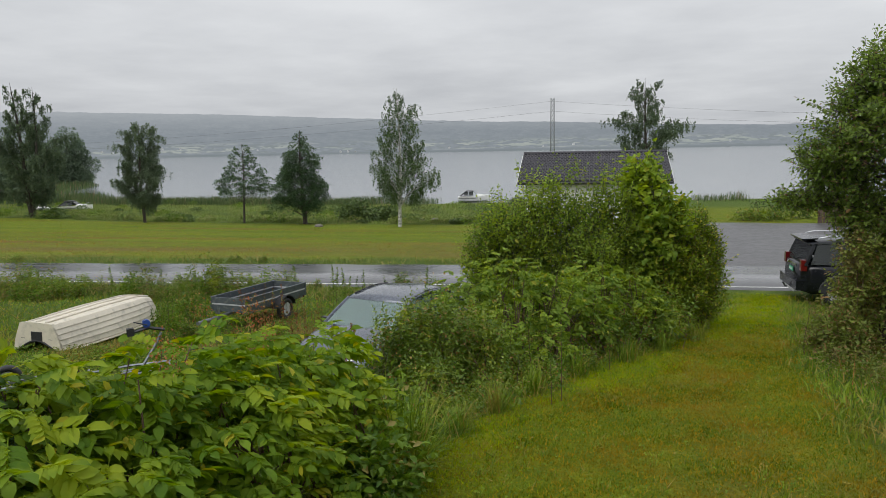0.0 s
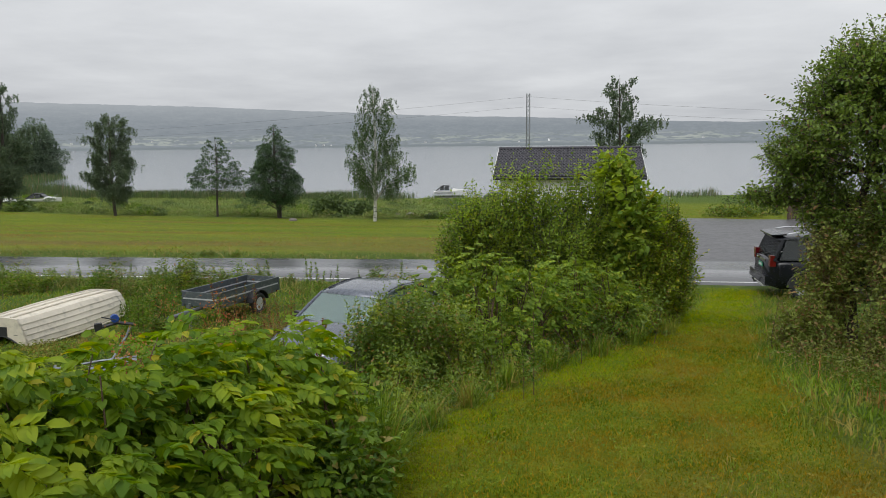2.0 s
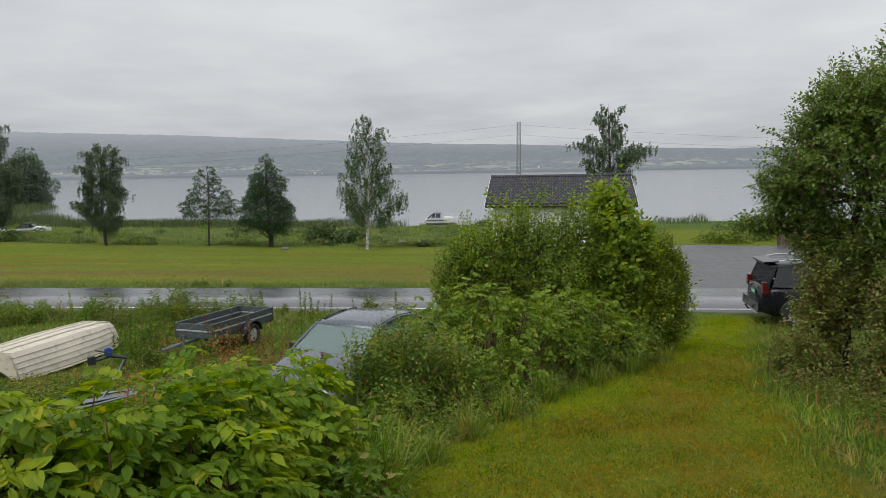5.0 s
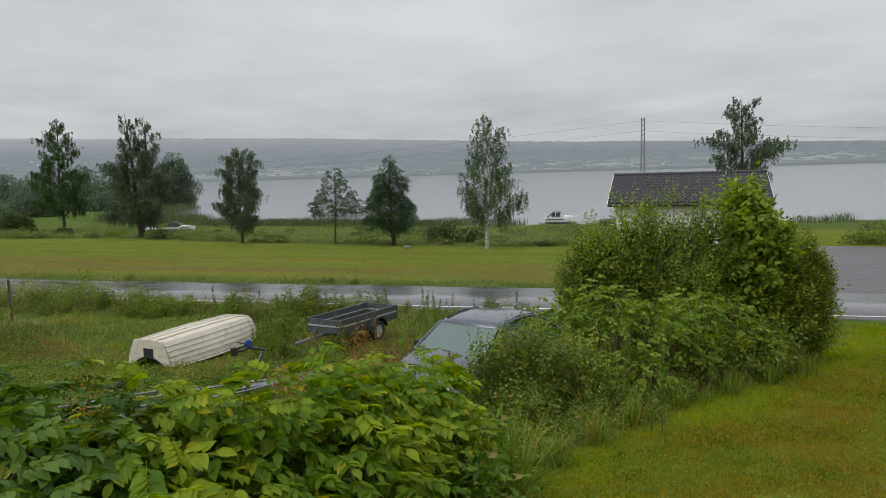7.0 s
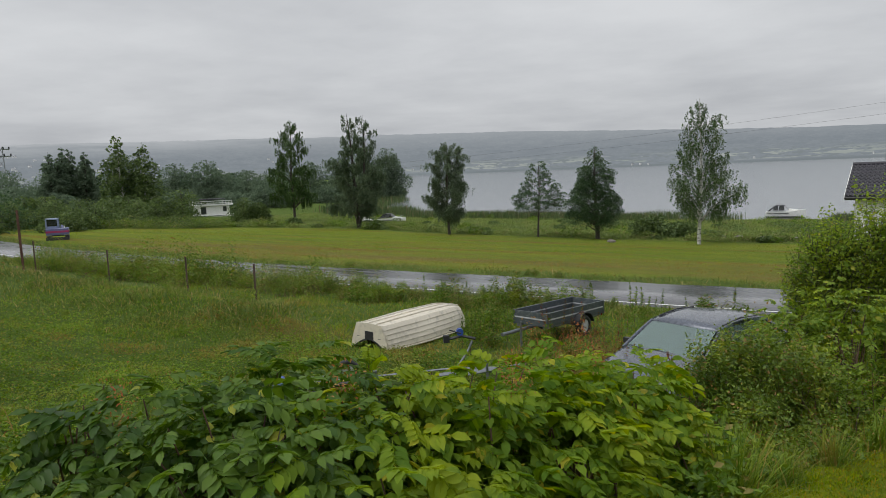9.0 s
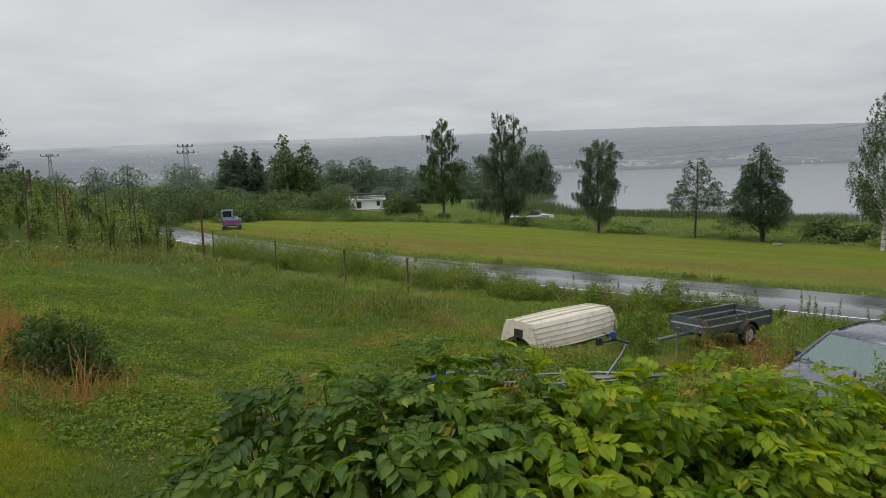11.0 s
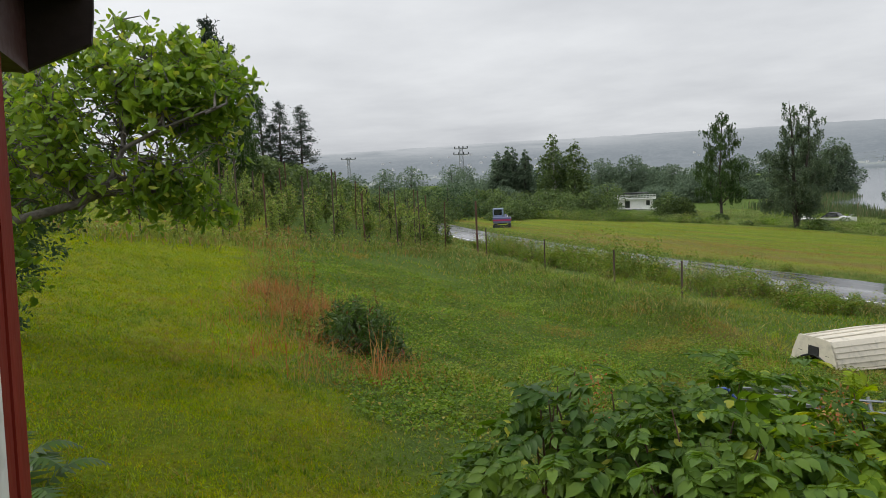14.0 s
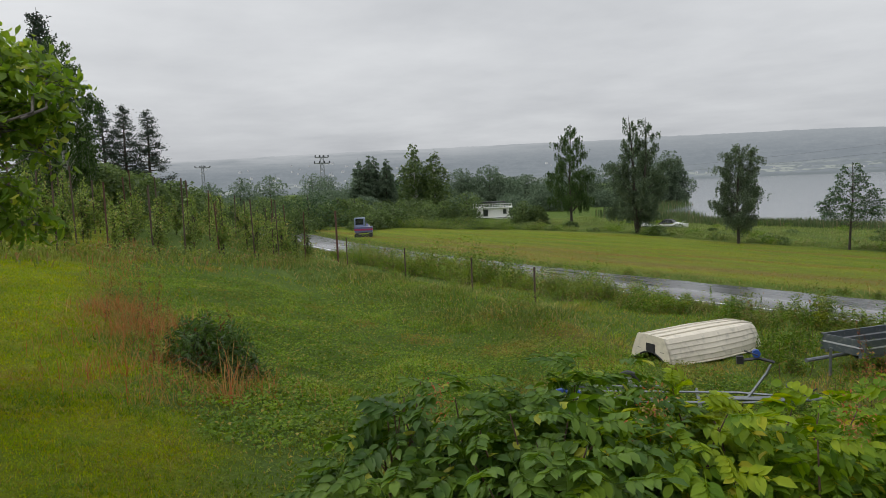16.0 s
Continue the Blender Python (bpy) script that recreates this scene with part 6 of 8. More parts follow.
def boat_trailer():
    ax, ay = -8.2, 10.9
    root = empty("boat_trailer", on_ground(ax, ay), rz=-48.0, rx=2.0)  # +y points to the coupling
    z = 0.20
    for x in (-0.32, 0.32):
        part("side_beam", tubem([(x, -3.5, z), (x, -0.2, z), (x * 0.15, 0.9, z)], 0.022, 4), GALV, root)
        part("bunk", boxm(x * 1.25 - 0.04, x * 1.25 + 0.04, -3.4, -1.6, z + 0.05, z + 0.09), GALV, root)
    for y in (-3.4, -2.6, -0.9):
        part("cross_beam", tubem([(-0.7, y, z - 0.06), (0.7, y, z - 0.06)], 0.035, 6), GALV, root)
    part("drawbar", tubem([(0, -0.4, z - 0.02), (0, 1.05, z - 0.02)], 0.05, 4), GALV, root)
    post = part("winch_post", tubem([(0, -0.05, z), (0, 0.28, z + 0.46), (0, 0.36, z + 0.62)], 0.026, 4), GALV, root)
    head = [(0, 0.42, z + 0.66), (0, 0.16, z + 0.74), (0, -0.12, z + 0.70)]
    part("winch_arm", tubem(head, 0.03, 4), DARK_TRIM, root)
    bm = bmesh.new()
    bmesh.ops.create_cone(bm, cap_ends=True, segments=18, radius1=0.07, radius2=0.07, depth=0.10, matrix=pose(0, 0.12, z + 0.83, 0, 90, 0))
    part("winch_drum", bm, BLUE_PLASTIC, root, "blue winch drum")
    part("crank", tubem([(0.1, 0.12, z + 0.83), (0.16, 0.12, z + 0.83), (0.16, -0.1, z + 0.92)], 0.012, 6), DARK_TRIM, root)
    part("bow_stop", boxm(-0.05, 0.05, -0.22, -0.1, z + 0.64, z + 0.78), BLACK_RUBBER, root, bevel=0.015)
    part("coupling", tubem([(0, 1.0, z - 0.02), (0, 1.3, z + 0.0)], 0.055, 8), GALV, root)
    part("brake_lever", tubem([(0.05, 0.85, z + 0.04), (0.05, 1.1, z + 0.2)], 0.014, 6), DARK_TRIM, root)
    part("jockey_wheel", tubem([(0.14, 0.6, 0.0), (0.14, 0.6, z + 0.3)], 0.028, 8), GALV, root)
    part("cable", tubem([(0, 0.7, z + 0.1), (0.1, 0.85, z + 0.22), (0.12, 1.05, z + 0.1), (0.02, 1.2, z + 0.12)], 0.009, 5), BLACK_RUBBER, root)
    for x in (-1, 1):
        wheel(root, x * 0.8, -2.2, 0.24, 0.15)
        k = part("keel_roller", tubem([(x * 0.3 - 0.08, -3.5, z + 0.14), (x * 0.3 + 0.08, -3.5, z + 0.14)], 0.05, 10), BLUE_PLASTIC, root, "blue rubber roller")
    for y, h in ((-3.45, 0.24), (-3.25, 0.28)):
        arc = [(0.5 + 0.3 * (y + 3.35), y - 0.18, z + 0.1), (0.5, y - 0.1, z + h), (0.5, y + 0.12, z + h + 0.03), (0.5, y + 0.26, z + 0.12)]
        part("mudguard", tubem(arc, 0.03, 7), BLUE_PLASTIC, root, "blue plastic guard")
    return tagged(root, "galvanised boat trailer with a blue winch, standing empty", "trailer")


def car(name, label, at, rz, L, W, H, paint, hood=0.26, belt=0.92, clear=0.2, roof_in=0.17, ws=0.22, deck=0.04, rear_rake=0.1, side_glass=None, wheel_r=0.31, box_tail=False):
    """A car along +y (its front): lofted body, roof on pillars, panes, wheels, lamps and mirrors."""
    root = empty(name, at, rz=rz)
    h2 = L / 2
    yb0, yb1 = -h2 + L * deck, h2 - L * hood            # greenhouse at the belt line
    yt0, yt1 = yb0 + L * rear_rake, yb1 - L * ws         # and at the roof
    wb, wt = W / 2 - 0.05, W / 2 - roof_in
    rings = []
    for s in np.linspace(0, 1, 17):
        y = -h2 + L * s
        e = min(1.0, 0.86 + 3.0 * min(s, 1 - s)) if s in (0, 1) else min(1.0, 0.9 + 1.2 * min(s, 1 - s))
        w = W / 2 * e
        top = np.interp(s, [0, deck + 0.02, 1 - hood, 1 - 0.1, 0.97, 1.0], [belt - (0.02 if box_tail else 0.06), belt, belt + 0.02, belt - 0.14, belt - 0.22, belt - 0.36])
        lo = clear + (0.08 if s in (0, 1) else 0.0)
        r_ = [(w * 0.9, lo), (w * 0.985, lo + 0.12), (w, lo + 0.3), (w * 0.985, top - 0.14), (w * 0.94, top - 0.03), (w * 0.8, top + 0.005), (w * 0.3, top + 0.028)]
        rings.append([(x, y, z) for x, z in r_] + [(-x, y, z) for x, z in reversed(r_)])
    body = part("body", loft(bmesh.new(), rings), paint, root, smooth=True)
    zt, zb = H - 0.05, belt + 0.015
    # roof panel, crowned
    bm = bmesh.new()
    rr = []
    for s in np.linspace(-0.04, 1.04, 9):
        y = yt0 + (yt1 - yt0) * s
        drop = 0.075 * (2 * s - 1) ** 2
        rr.append([(x * wt, y, zt + 0.05 * (1 - x * x) - drop + (0 if abs(x) < 1.01 else -0.05)) for x in (-1.03, -0.97, -0.6, 0, 0.6, 0.97, 1.03)] + [(x * wt, y, zt - 0.03 - drop) for x in (1.0, 0, -1.0)])
    part("roof", loft(bm, rr), paint, root, smooth=True)
    sg = side_glass or CAR_GLASS
    part("windshield", pane_bm([(-wb + 0.07, yb1, zb), (wb - 0.07, yb1, zb), (wt - 0.05, yt1, zt - 0.07), (-wt + 0.05, yt1, zt - 0.07)]), CAR_GLASS if not side_glass else DARK_GLASS, root, "tinted windscreen")
    part("rear_window", pane_bm([(wb - 0.1, yb0, zb), (-wb + 0.1, yb0, zb), (-wt + 0.06, yt0, zt - 0.085), (wt - 0.06, yt0, zt - 0.085)]), sg, root)
    for x in (-1, 1):
        yc0, yc1 = yb0 + (yb1 - yb0) * 0.5, yt0 + (yt1 - yt0) * 0.44
        for a, b, c, d in ((yb0 + 0.16, yc0 - 0.03, yc1 - 0.03, yt0 + 0.1), (yc0 + 0.03, yb1 - 0.14, yt1 - 0.06, yc1 + 0.03)):
            part("side_window", pane_bm([(x * (wb + 0.005), a, zb), (x * (wb + 0.005), b, zb), (x * (wt + 0.005), c, zt - 0.05), (x * (wt + 0.005), d, zt - 0.05)]), sg, root)
        for p0, p1, rad in (((x * wb, yb1, zb - 0.03), (x * wt, yt1, zt - 0.09), 0.035), ((x * wb, yb0 + 0.03, zb - 0.03), (x * wt, yt0, zt - 0.11), 0.055), ((x * wb, yc0, zb - 0.03), (x * wt, yc1, zt - 0.05), 0.03)):
            part("pillar", tubem([p0, tuple((np.array(p0) + p1) / 2 + np.array([x * 0.012, 0, 0.006])), p1], rad, 6), paint if rad > 0.03 else DARK_TRIM, root)
        mr = part("mirror", boxm(-0.08, 0.08, -0.04, 0.04, -0.05, 0.055), DARK_TRIM, root, bevel=0.025); mr.matrix_local = pose(x * (W / 2 + 0.03), yb1 - 0.25, belt + 0.06)
        part("headlight", pane_bm([(x * W * 0.26, h2 - 0.1, belt - 0.25), (x * W * 0.45, h2 - 0.22, belt - 0.24), (x * W * 0.45, h2 - 0.16, belt - 0.4), (x * W * 0.26, h2 - 0.03, belt - 0.4)], 0.02 * x), CHROME, root)
        part("sill", boxm(x * W / 2 - 0.03, x * W / 2 + 0.03, -h2 + 0.9, h2 - 0.95, clear - 0.02, clear + 0.1), DARK_TRIM, root, bevel=0.01)
        for y in (-h2 + L * 0.19, h2 - L * 0.19):
            wheel(root, x * (W / 2 - 0.1), y, wheel_r, 0.21)
            arc = [(x * (W / 2 - 0.004), y + (wheel_r + 0.05) * math.cos(a), wheel_r + (wheel_r + 0.05) * math.sin(a)) for a in np.linspace(0, math.pi, 13)]
            part("wheel_arch", tubem(arc, 0.035, 6), DARK_TRIM, root)
            # dark half disc added in place of the shaded hollow round the wheel
            part("arch_shadow", loft(bmesh.new(), [[(x * (W / 2 - 0.16), q[1], q[2]) for q in arc], [(x * (W / 2 + 0.008), q[1], q[2]) for q in arc]]), DARK_TRIM, root)
        part("seat", boxm(x * 0.36 - 0.23, x * 0.36 + 0.23, -0.28, -0.14, 0.5, belt + 0.22), SEAT, root, bevel=0.05)
        part("headrest", boxm(x * 0.36 - 0.12, x * 0.36 + 0.12, -0.26, -0.17, belt + 0.24, belt + 0.4), SEAT, root, bevel=0.03)
    part("dashboard", boxm(-wb + 0.1, wb - 0.1, yb1 - 0.75, yb1 - 0.05, belt - 0.2, belt - 0.0), DARK_TRIM, root, bevel=0.03)
    for x in (-0.35, 0.25):
        part("wiper", tubem([(x, yb1 + 0.01, zb + 0.015), (x + 0.5, yb1 - 0.03, zb + 0.045)], 0.008, 4), DARK_TRIM, root)
    part("grille", boxm(-0.4, 0.4, h2 - 0.03, h2 + 0.01, belt - 0.42, belt - 0.3), DARK_TRIM, root)
    return root, dict(yb0=yb0, yt0=yt0, yt1=yt1, zt=zt, zb=zb, wb=wb, wt=wt, h2=h2)


def sedan():
    root, d = car("hatchback_car", "", on_ground(-4.18, 13.15, -0.06), 164.0, 4.3, 1.78, 1.49, CAR_GREY, hood=0.25, belt=0.93, ws=0.18, rear_rake=0.17, deck=0.05)
    part("antenna", tubem([(0, d["yt0"] + 0.25, d["zt"] + 0.05), (0, d["yt0"] + 0.02, d["zt"] + 0.16)], 0.008, 5), DARK_TRIM, root)
    for x in (-1, 1):
        part("roof_rail", tubem([(x * (d["wt"] - 0.04), d["yt0"] + 0.15, d["zt"] - 0.03), (x * (d["wt"] - 0.05), d["yt0"] * 0.5 + d["yt1"] * 0.5, d["zt"] + 0.02), (x * (d["wt"] - 0.04), d["yt1"] - 0.15, d["zt"] - 0.03)], 0.012, 6), DARK_TRIM, root)
        part("tail_lamp", boxm(x * 0.72 - 0.12, x * 0.72 + 0.12, -d["h2"] + 0.0, -d["h2"] + 0.06, 0.66, 0.86), RED_LAMP, root, bevel=0.02)
    tagged(root, "wet grey-blue hatchback car parked in the weeds", "car")


def suv():
    root, d = car("off_road_car", "", (7.75, 21.3, gz(7.75, 21.3) + 0.02), -90.0, 4.75, 1.88, 1.84, CAR_BLACK, hood=0.26, belt=1.12, clear=0.32, roof_in=0.15, ws=0.1, rear_rake=0.05, deck=0.015, side_glass=DARK_GLASS, wheel_r=0.385, box_tail=True)
    y = -d["h2"]
    for x in (-1, 1):
        part("tail_lamp", boxm(x * 0.82 - 0.09, x * 0.82 + 0.08, y - 0.015, y + 0.14, 0.96, 1.26), RED_LAMP, root, "red tail lamp", bevel=0.03)
        part("roof_rail", tubem([(x * 0.66, d["yt0"] + 0.15, d["zt"] + 0.05), (x * 0.67, d["yt0"] + 0.4, d["zt"] + 0.1), (x * 0.67, d["yt1"] - 0.4, d["zt"] + 0.1), (x * 0.66, d["yt1"] - 0.1, d["zt"] + 0.04)], 0.02, 6), SILVER, root, "silver roof rail")
    part("spoiler", loft(bmesh.new(), [[(-0.68, d["yt0"] + 0.12, d["zt"] + 0.02), (0.68, d["yt0"] + 0.12, d["zt"] + 0.02), (0.68, d["yt0"] + 0.12, d["zt"] + 0.055), (-0.68, d["yt0"] + 0.12, d["zt"] + 0.055)], [(-0.62, d["yt0"] - 0.26, d["zt"] - 0.02), (0.62, d["yt0"] - 0.26, d["zt"] - 0.02), (0.62, d["yt0"] - 0.26, d["zt"] + 0.02), (-0.62, d["yt0"] - 0.26, d["zt"] + 0.02)]]), CAR_BLACK, root)
    part("bumper", boxm(-0.88, 0.88, y - 0.12, y + 0.18, 0.42, 0.68), CAR_BLACK, root, bevel=0.05)
    part("bumper_trim", boxm(-0.7, 0.7, y - 0.125, y - 0.05, 0.36, 0.42), SILVER, root, bevel=0.02)
    part("chrome_strip", boxm(-0.42, 0.42, y - 0.035, y + 0.02, 1.03, 1.09), CHROME, root, bevel=0.012)
    part("badge", tubem([(-0.30, y - 0.05, 1.06), (-0.22, y - 0.05, 1.06)], 0.035, 8), CHROME, root)
    plate = part("number_plate", boxm(-0.2, 0.2, y - 0.045, y - 0.03, 0.84, 0.96), PLATE_GREEN, root, "green plate")
    for k in range(5):
        part("plate_bar", boxm(-0.16 + k * 0.065, -0.12 + k * 0.065, y - 0.05, y - 0.045, 0.87, 0.93), WHITE_PAINT, plate)
    part("tow_hitch", tubem([(0, y + 0.1, 0.4), (0, y - 0.18, 0.38), (0, y - 0.24, 0.5)], 0.03, 8), DARK_TRIM, root)
    part("wiper", tubem([(0.0, y + 0.06, 1.2), (0.3, y + 0.08, 1.27)], 0.01, 5), DARK_TRIM, root)
    tagged(root, "black off-road car with red tail lamps beside the road", "car")


upturned_boat()
utility_trailer()
boat_trailer()
sedan()
suv()

TILE = plain("dark_glazed_tile", (0.026, 0.024, 0.032), 0.13, vary=0.3, scale=2.0, spec=0.5)


def garage():
    root = empty("garage", (-0.45, 42.7, gz(-0.35, 42.0) - 0.1), rz=1.0)
    hx, hy, eave, ridge = 3.75, 3.4, 3.25, 4.6
    part("wall", boxm(-hx, hx, -hy, -hy + 0.15, 0, eave), WHITE_PAINT, root)
    part("wall", boxm(-hx, hx, hy - 0.15, hy, 0, eave), WHITE_PAINT, root)
    for x in (-1, 1):
        x0 = x * hx
        pts = [(x0, -hy + 0.152, 0), (x0, hy - 0.152, 0), (x0, hy - 0.152, eave), (x0, 0, ridge - 0.16), (x0, -hy + 0.152, eave)]
        part("gable", loft(bmesh.new(), [pts, [(p[0] - x * 0.15, p[1], p[2]) for p in pts]]), WHITE_PAINT, root)
    rx, ry = hx + 0.4, hy + 0.45
    sl = (ridge - eave + 0.12) / ry
    ze = ridge - sl * ry
    for s in (-1, 1):
        pts = [(-rx, 0, ridge - 0.06), (rx, 0, ridge - 0.06), (rx, s * ry, ze - 0.06), (-rx, s * ry, ze - 0.06)]
        part("roof", loft(bmesh.new(), [pts, [(p[0], p[1], p[2] - 0.1) for p in pts]]), DARK_TRIM, root)
        part("fascia", boxm(-rx, rx, s * ry - 0.02, s * ry + 0.02, ze - 0.2, ze - 0.05), WHITE_PAINT if s > 0 else DARK_TRIM, root)
        part("gutter", tubem([(-rx, s * (ry + 0.07), ze - 0.09), (rx, s * (ry + 0.07), ze - 0.1)], 0.06, 8), DARK_TRIM, root)
        for x in (-1, 1):
            q = [(x * (rx + 0.01), 0, ridge - 0.02), (x * (rx + 0.01), s * ry, ze - 0.02), (x * (rx + 0.01), s * ry, ze - 0.2), (x * (rx + 0.01), 0, ridge - 0.22)]
            part("bargeboard", loft(bmesh.new(), [q, [(p[0] + x * 0.03, p[1], p[2]) for p in q]]), WHITE_PAINT, root, "pale bargeboard")
    part("downpipe", tubem([(-hx + 0.1, -hy - 0.1, 0.1), (-hx + 0.1, -hy - 0.1, eave - 0.2), (-hx + 0.1, -ry, ze - 0.1)], 0.04, 8), WHITE_PAINT, root)
    part("ridge_cap", tubem([(-rx, 0, ridge + 0.02), (rx, 0, ridge + 0.02)], 0.1, 10), TILE, root)
    # one curved tile, shared by all
    nx, nyr = 42, 10
    tw, tl = 2 * rx / nx, math.hypot(ry, ridge - ze) / nyr
    u = np.linspace(0, 1, 7)
    prof = [(-tw / 2 + tw * t * 1.03, 0.045 * math.sin(t * 2 * math.pi) * (1.0 if t < 0.5 else 0.6)) for t in u]
    v, f = [], []
    for j, (yy, lift) in enumerate(((0.0, 0.045), (tl * 1.06, 0.012))):
        v += [(x, yy, z + lift + 0.03) for x, z in prof]
    v += [(x, 0.0, z + 0.035) for x, z in prof]
    f = [(i, i + 1, i + 8, i + 7) for i in range(6)] + [(i + 14, i + 15, i + 1, i) for i in range(6)]
    tm = mesh_arrays("tile", np.array(v), np.array(f), TILE, True)
    ang = math.degrees(math.atan(sl))
    upper = Soup()
    for j in range(nyr):
        for i in range(nx):
            d = j * tl * math.cos(radians(ang))
            m = pose(-rx + tw * (i + 0.5), -ry + d, ze + d * sl - 0.04, ang, 0, 0)
            if j < 7:
                t = new("tile", tm); t.parent = root; t.matrix_local = m
            else:
                mm = np.array(m)
                upper.add(np.array(v) @ mm[:3, :3].T + mm[:3, 3], np.array(f))
    tagged(part_mesh("upper_tiles", upper.mesh("upper_tiles", TILE), root), kind="stuff")
    tagged(root, "white garage with a dark glazed tile roof", "garage")


garage()


def small_cruiser(name, label, at, rz, L=5.2, cabin=True):
    root = empty(name, at, rz=rz)
    ss = np.linspace(0, 1, 9)
    w = np.interp(ss, [0, 0.5, 0.8, 1], [0.95, 1.05, 0.7, 0.06])
    sheer = np.interp(ss, [0, 0.5, 1], [0.72, 0.78, 1.05])
    rings = [[(a, L * (s - 0.5), z), (a * 0.85, L * (s - 0.5), 0.15), (0, L * (s - 0.5), -0.15), (-a * 0.85, L * (s - 0.5), 0.15), (-a, L * (s - 0.5), z)] for s, a, z in zip(ss, w, sheer)]
    part("hull", loft(bmesh.new(), rings, caps=True), WHITE_PAINT, root, smooth=False)
    part("foredeck", loft(bmesh.new(), [[(-0.75, 0.3, 0.78), (0.75, 0.3, 0.78), (0.6, 0.3, 1.15), (-0.6, 0.3, 1.15)], [(-0.5, 1.6, 0.85), (0.5, 1.6, 0.85), (0.3, 1.6, 1.05), (-0.3, 1.6, 1.05)]]), WHITE_PAINT, root)
    part("stripe", boxm(-1.04, 1.04, -L / 2 + 0.2, 0.4, 0.5, 0.58), DARK_TRIM, root)
    if cabin:
        part("windscreen", loft(bmesh.new(), [[(-0.75, 0.45, 1.1), (0.75, 0.45, 1.1), (0.72, 0.38, 1.1), (-0.72, 0.38, 1.1)], [(-0.6, -0.15, 1.62), (0.6, -0.15, 1.62), (0.58, -0.2, 1.62), (-0.58, -0.2, 1.62)]]), DARK_GLASS, root)
        part("canopy", loft(bmesh.new(), [[(-0.62, -0.1, 1.62), (0.62, -0.1, 1.62), (0.62, -0.1, 1.7), (-0.62, -0.1, 1.7)], [(-0.7, -1.2, 1.66), (0.7, -1.2, 1.66), (0.7, -1.2, 1.74), (-0.7, -1.2, 1.74)], [(-0.85, -2.2, 0.85), (0.85, -2.2, 0.85), (0.85, -2.25, 0.95), (-0.85, -2.25, 0.95)]]), DARK_TRIM, root, "dark canvas canopy")
        for x in (-1, 1):
            for y0, y1 in ((-0.9, -0.2), (-1.6, -1.0)):
                part("canopy_window", pane_bm([(x * 0.8, y0, 0.95), (x * 0.8, y1, 0.95), (x * 0.66, y1, 1.55), (x * 0.68, y0, 1.5)], 0.01), DARK_GLASS, root)
            part("canopy_frame", tubem([(x * 0.85, -2.2, 0.8), (x * 0.7, -1.2, 1.7), (x * 0.62, -0.1, 1.66)], 0.04, 5), DARK_TRIM, root)
    part("rail", tubem([(-0.6, 1.2, 0.95), (-0.5, 1.7, 1.35), (0, 2.3, 1.45), (0.5, 1.7, 1.35), (0.6, 1.2, 0.95)], 0.018, 5), CHROME, root)
    return tagged(root, label, "boat")


small_cruiser("cabin_cruiser", "white cabin cruiser with a dark canopy in the reeds", (-16.2, 90.0, LAKE_Z + 0.12), -80.0).scale = (0.82, 0.82, 0.82)
small_cruiser("motor_boat", "small white motor boat moored at the bay", (-66.3, 71.9, LAKE_Z + 0.25), 78.0, 4.4, False).scale = (0.8, 0.8, 0.7)
small_cruiser("motor_boat", "white motor boat with a dark windscreen at the bay", (-63.0, 73.4, LAKE_Z + 0.25), -72.0, 5.0, True).scale = (0.8, 0.8, 0.75)


def houseboat():
    root = empty("houseboat", (-103.5, 73.2, gz(-103.5, 73.2) - 0.25), rz=52.0)
    root.scale = (0.85, 0.85, 0.85)
    part("hull", boxm(-4.2, 4.2, -2.0, 2.0, 0.0, 0.55), WHITE_PAINT, root, bevel=0.08)
    part("hull_stripe", boxm(-4.24, 4.24, -2.04, 2.04, 0.36, 0.46), DARK_TRIM, root)
    part("cabin", boxm(-3.4, 3.4, -1.7, 1.7, 0.55, 2.45), WHITE_PAINT, root)
    part("roof_deck", boxm(-4.1, 4.1, -2.1, 2.1, 2.45, 2.6), WHITE_PAINT, root)
    for x0, x1, z0, z1 in ((-2.0, -1.0, 0.75, 2.2), (2.2, 2.9, 1.2, 2.2)):
        part("window", boxm(x0, x1, -1.74, -1.69, z0, z1), DARK_GLASS, root)
    for k in range(15):
        x = -4.0 + k * 8.0 / 14
        part("baluster", boxm(x - 0.04, x + 0.04, -2.06, -1.98, 2.6, 3.3), WHITE_PAINT, root)
    part("handrail", boxm(-4.1, 4.1, -2.1, -1.96, 3.3, 3.4), WHITE_PAINT, root)
    part("mid_rail", boxm(-4.1, 4.1, -2.05, -2.0, 2.9, 3.0), WHITE_PAINT, root)
    part("canopy", boxm(-2.3, 2.6, -1.4, 1.6, 3.6, 3.78), DARK_TRIM, root, "black flat canopy")
    for x in (-2.2, 2.5):
        for y in (-1.3, 1.5):
            part("canopy_post", boxm(x - 0.05, x + 0.05, y - 0.05, y + 0.05, 2.6, 3.6), DARK_TRIM, root)
    tagged(root, "white houseboat with a railed roof deck among bushes", "houseboat")


houseboat()
DIG_BLUE = plain("faded_lilac_paint", (0.13, 0.14, 0.28), 0.45, vary=0.1)
DIG_RED = plain("faded_red_stripe", (0.36, 0.035, 0.12), 0.45, vary=0.1)
CAB_WHITE = plain("pale_cab_paint", (0.24, 0.29, 0.42), 0.4, vary=0.08)


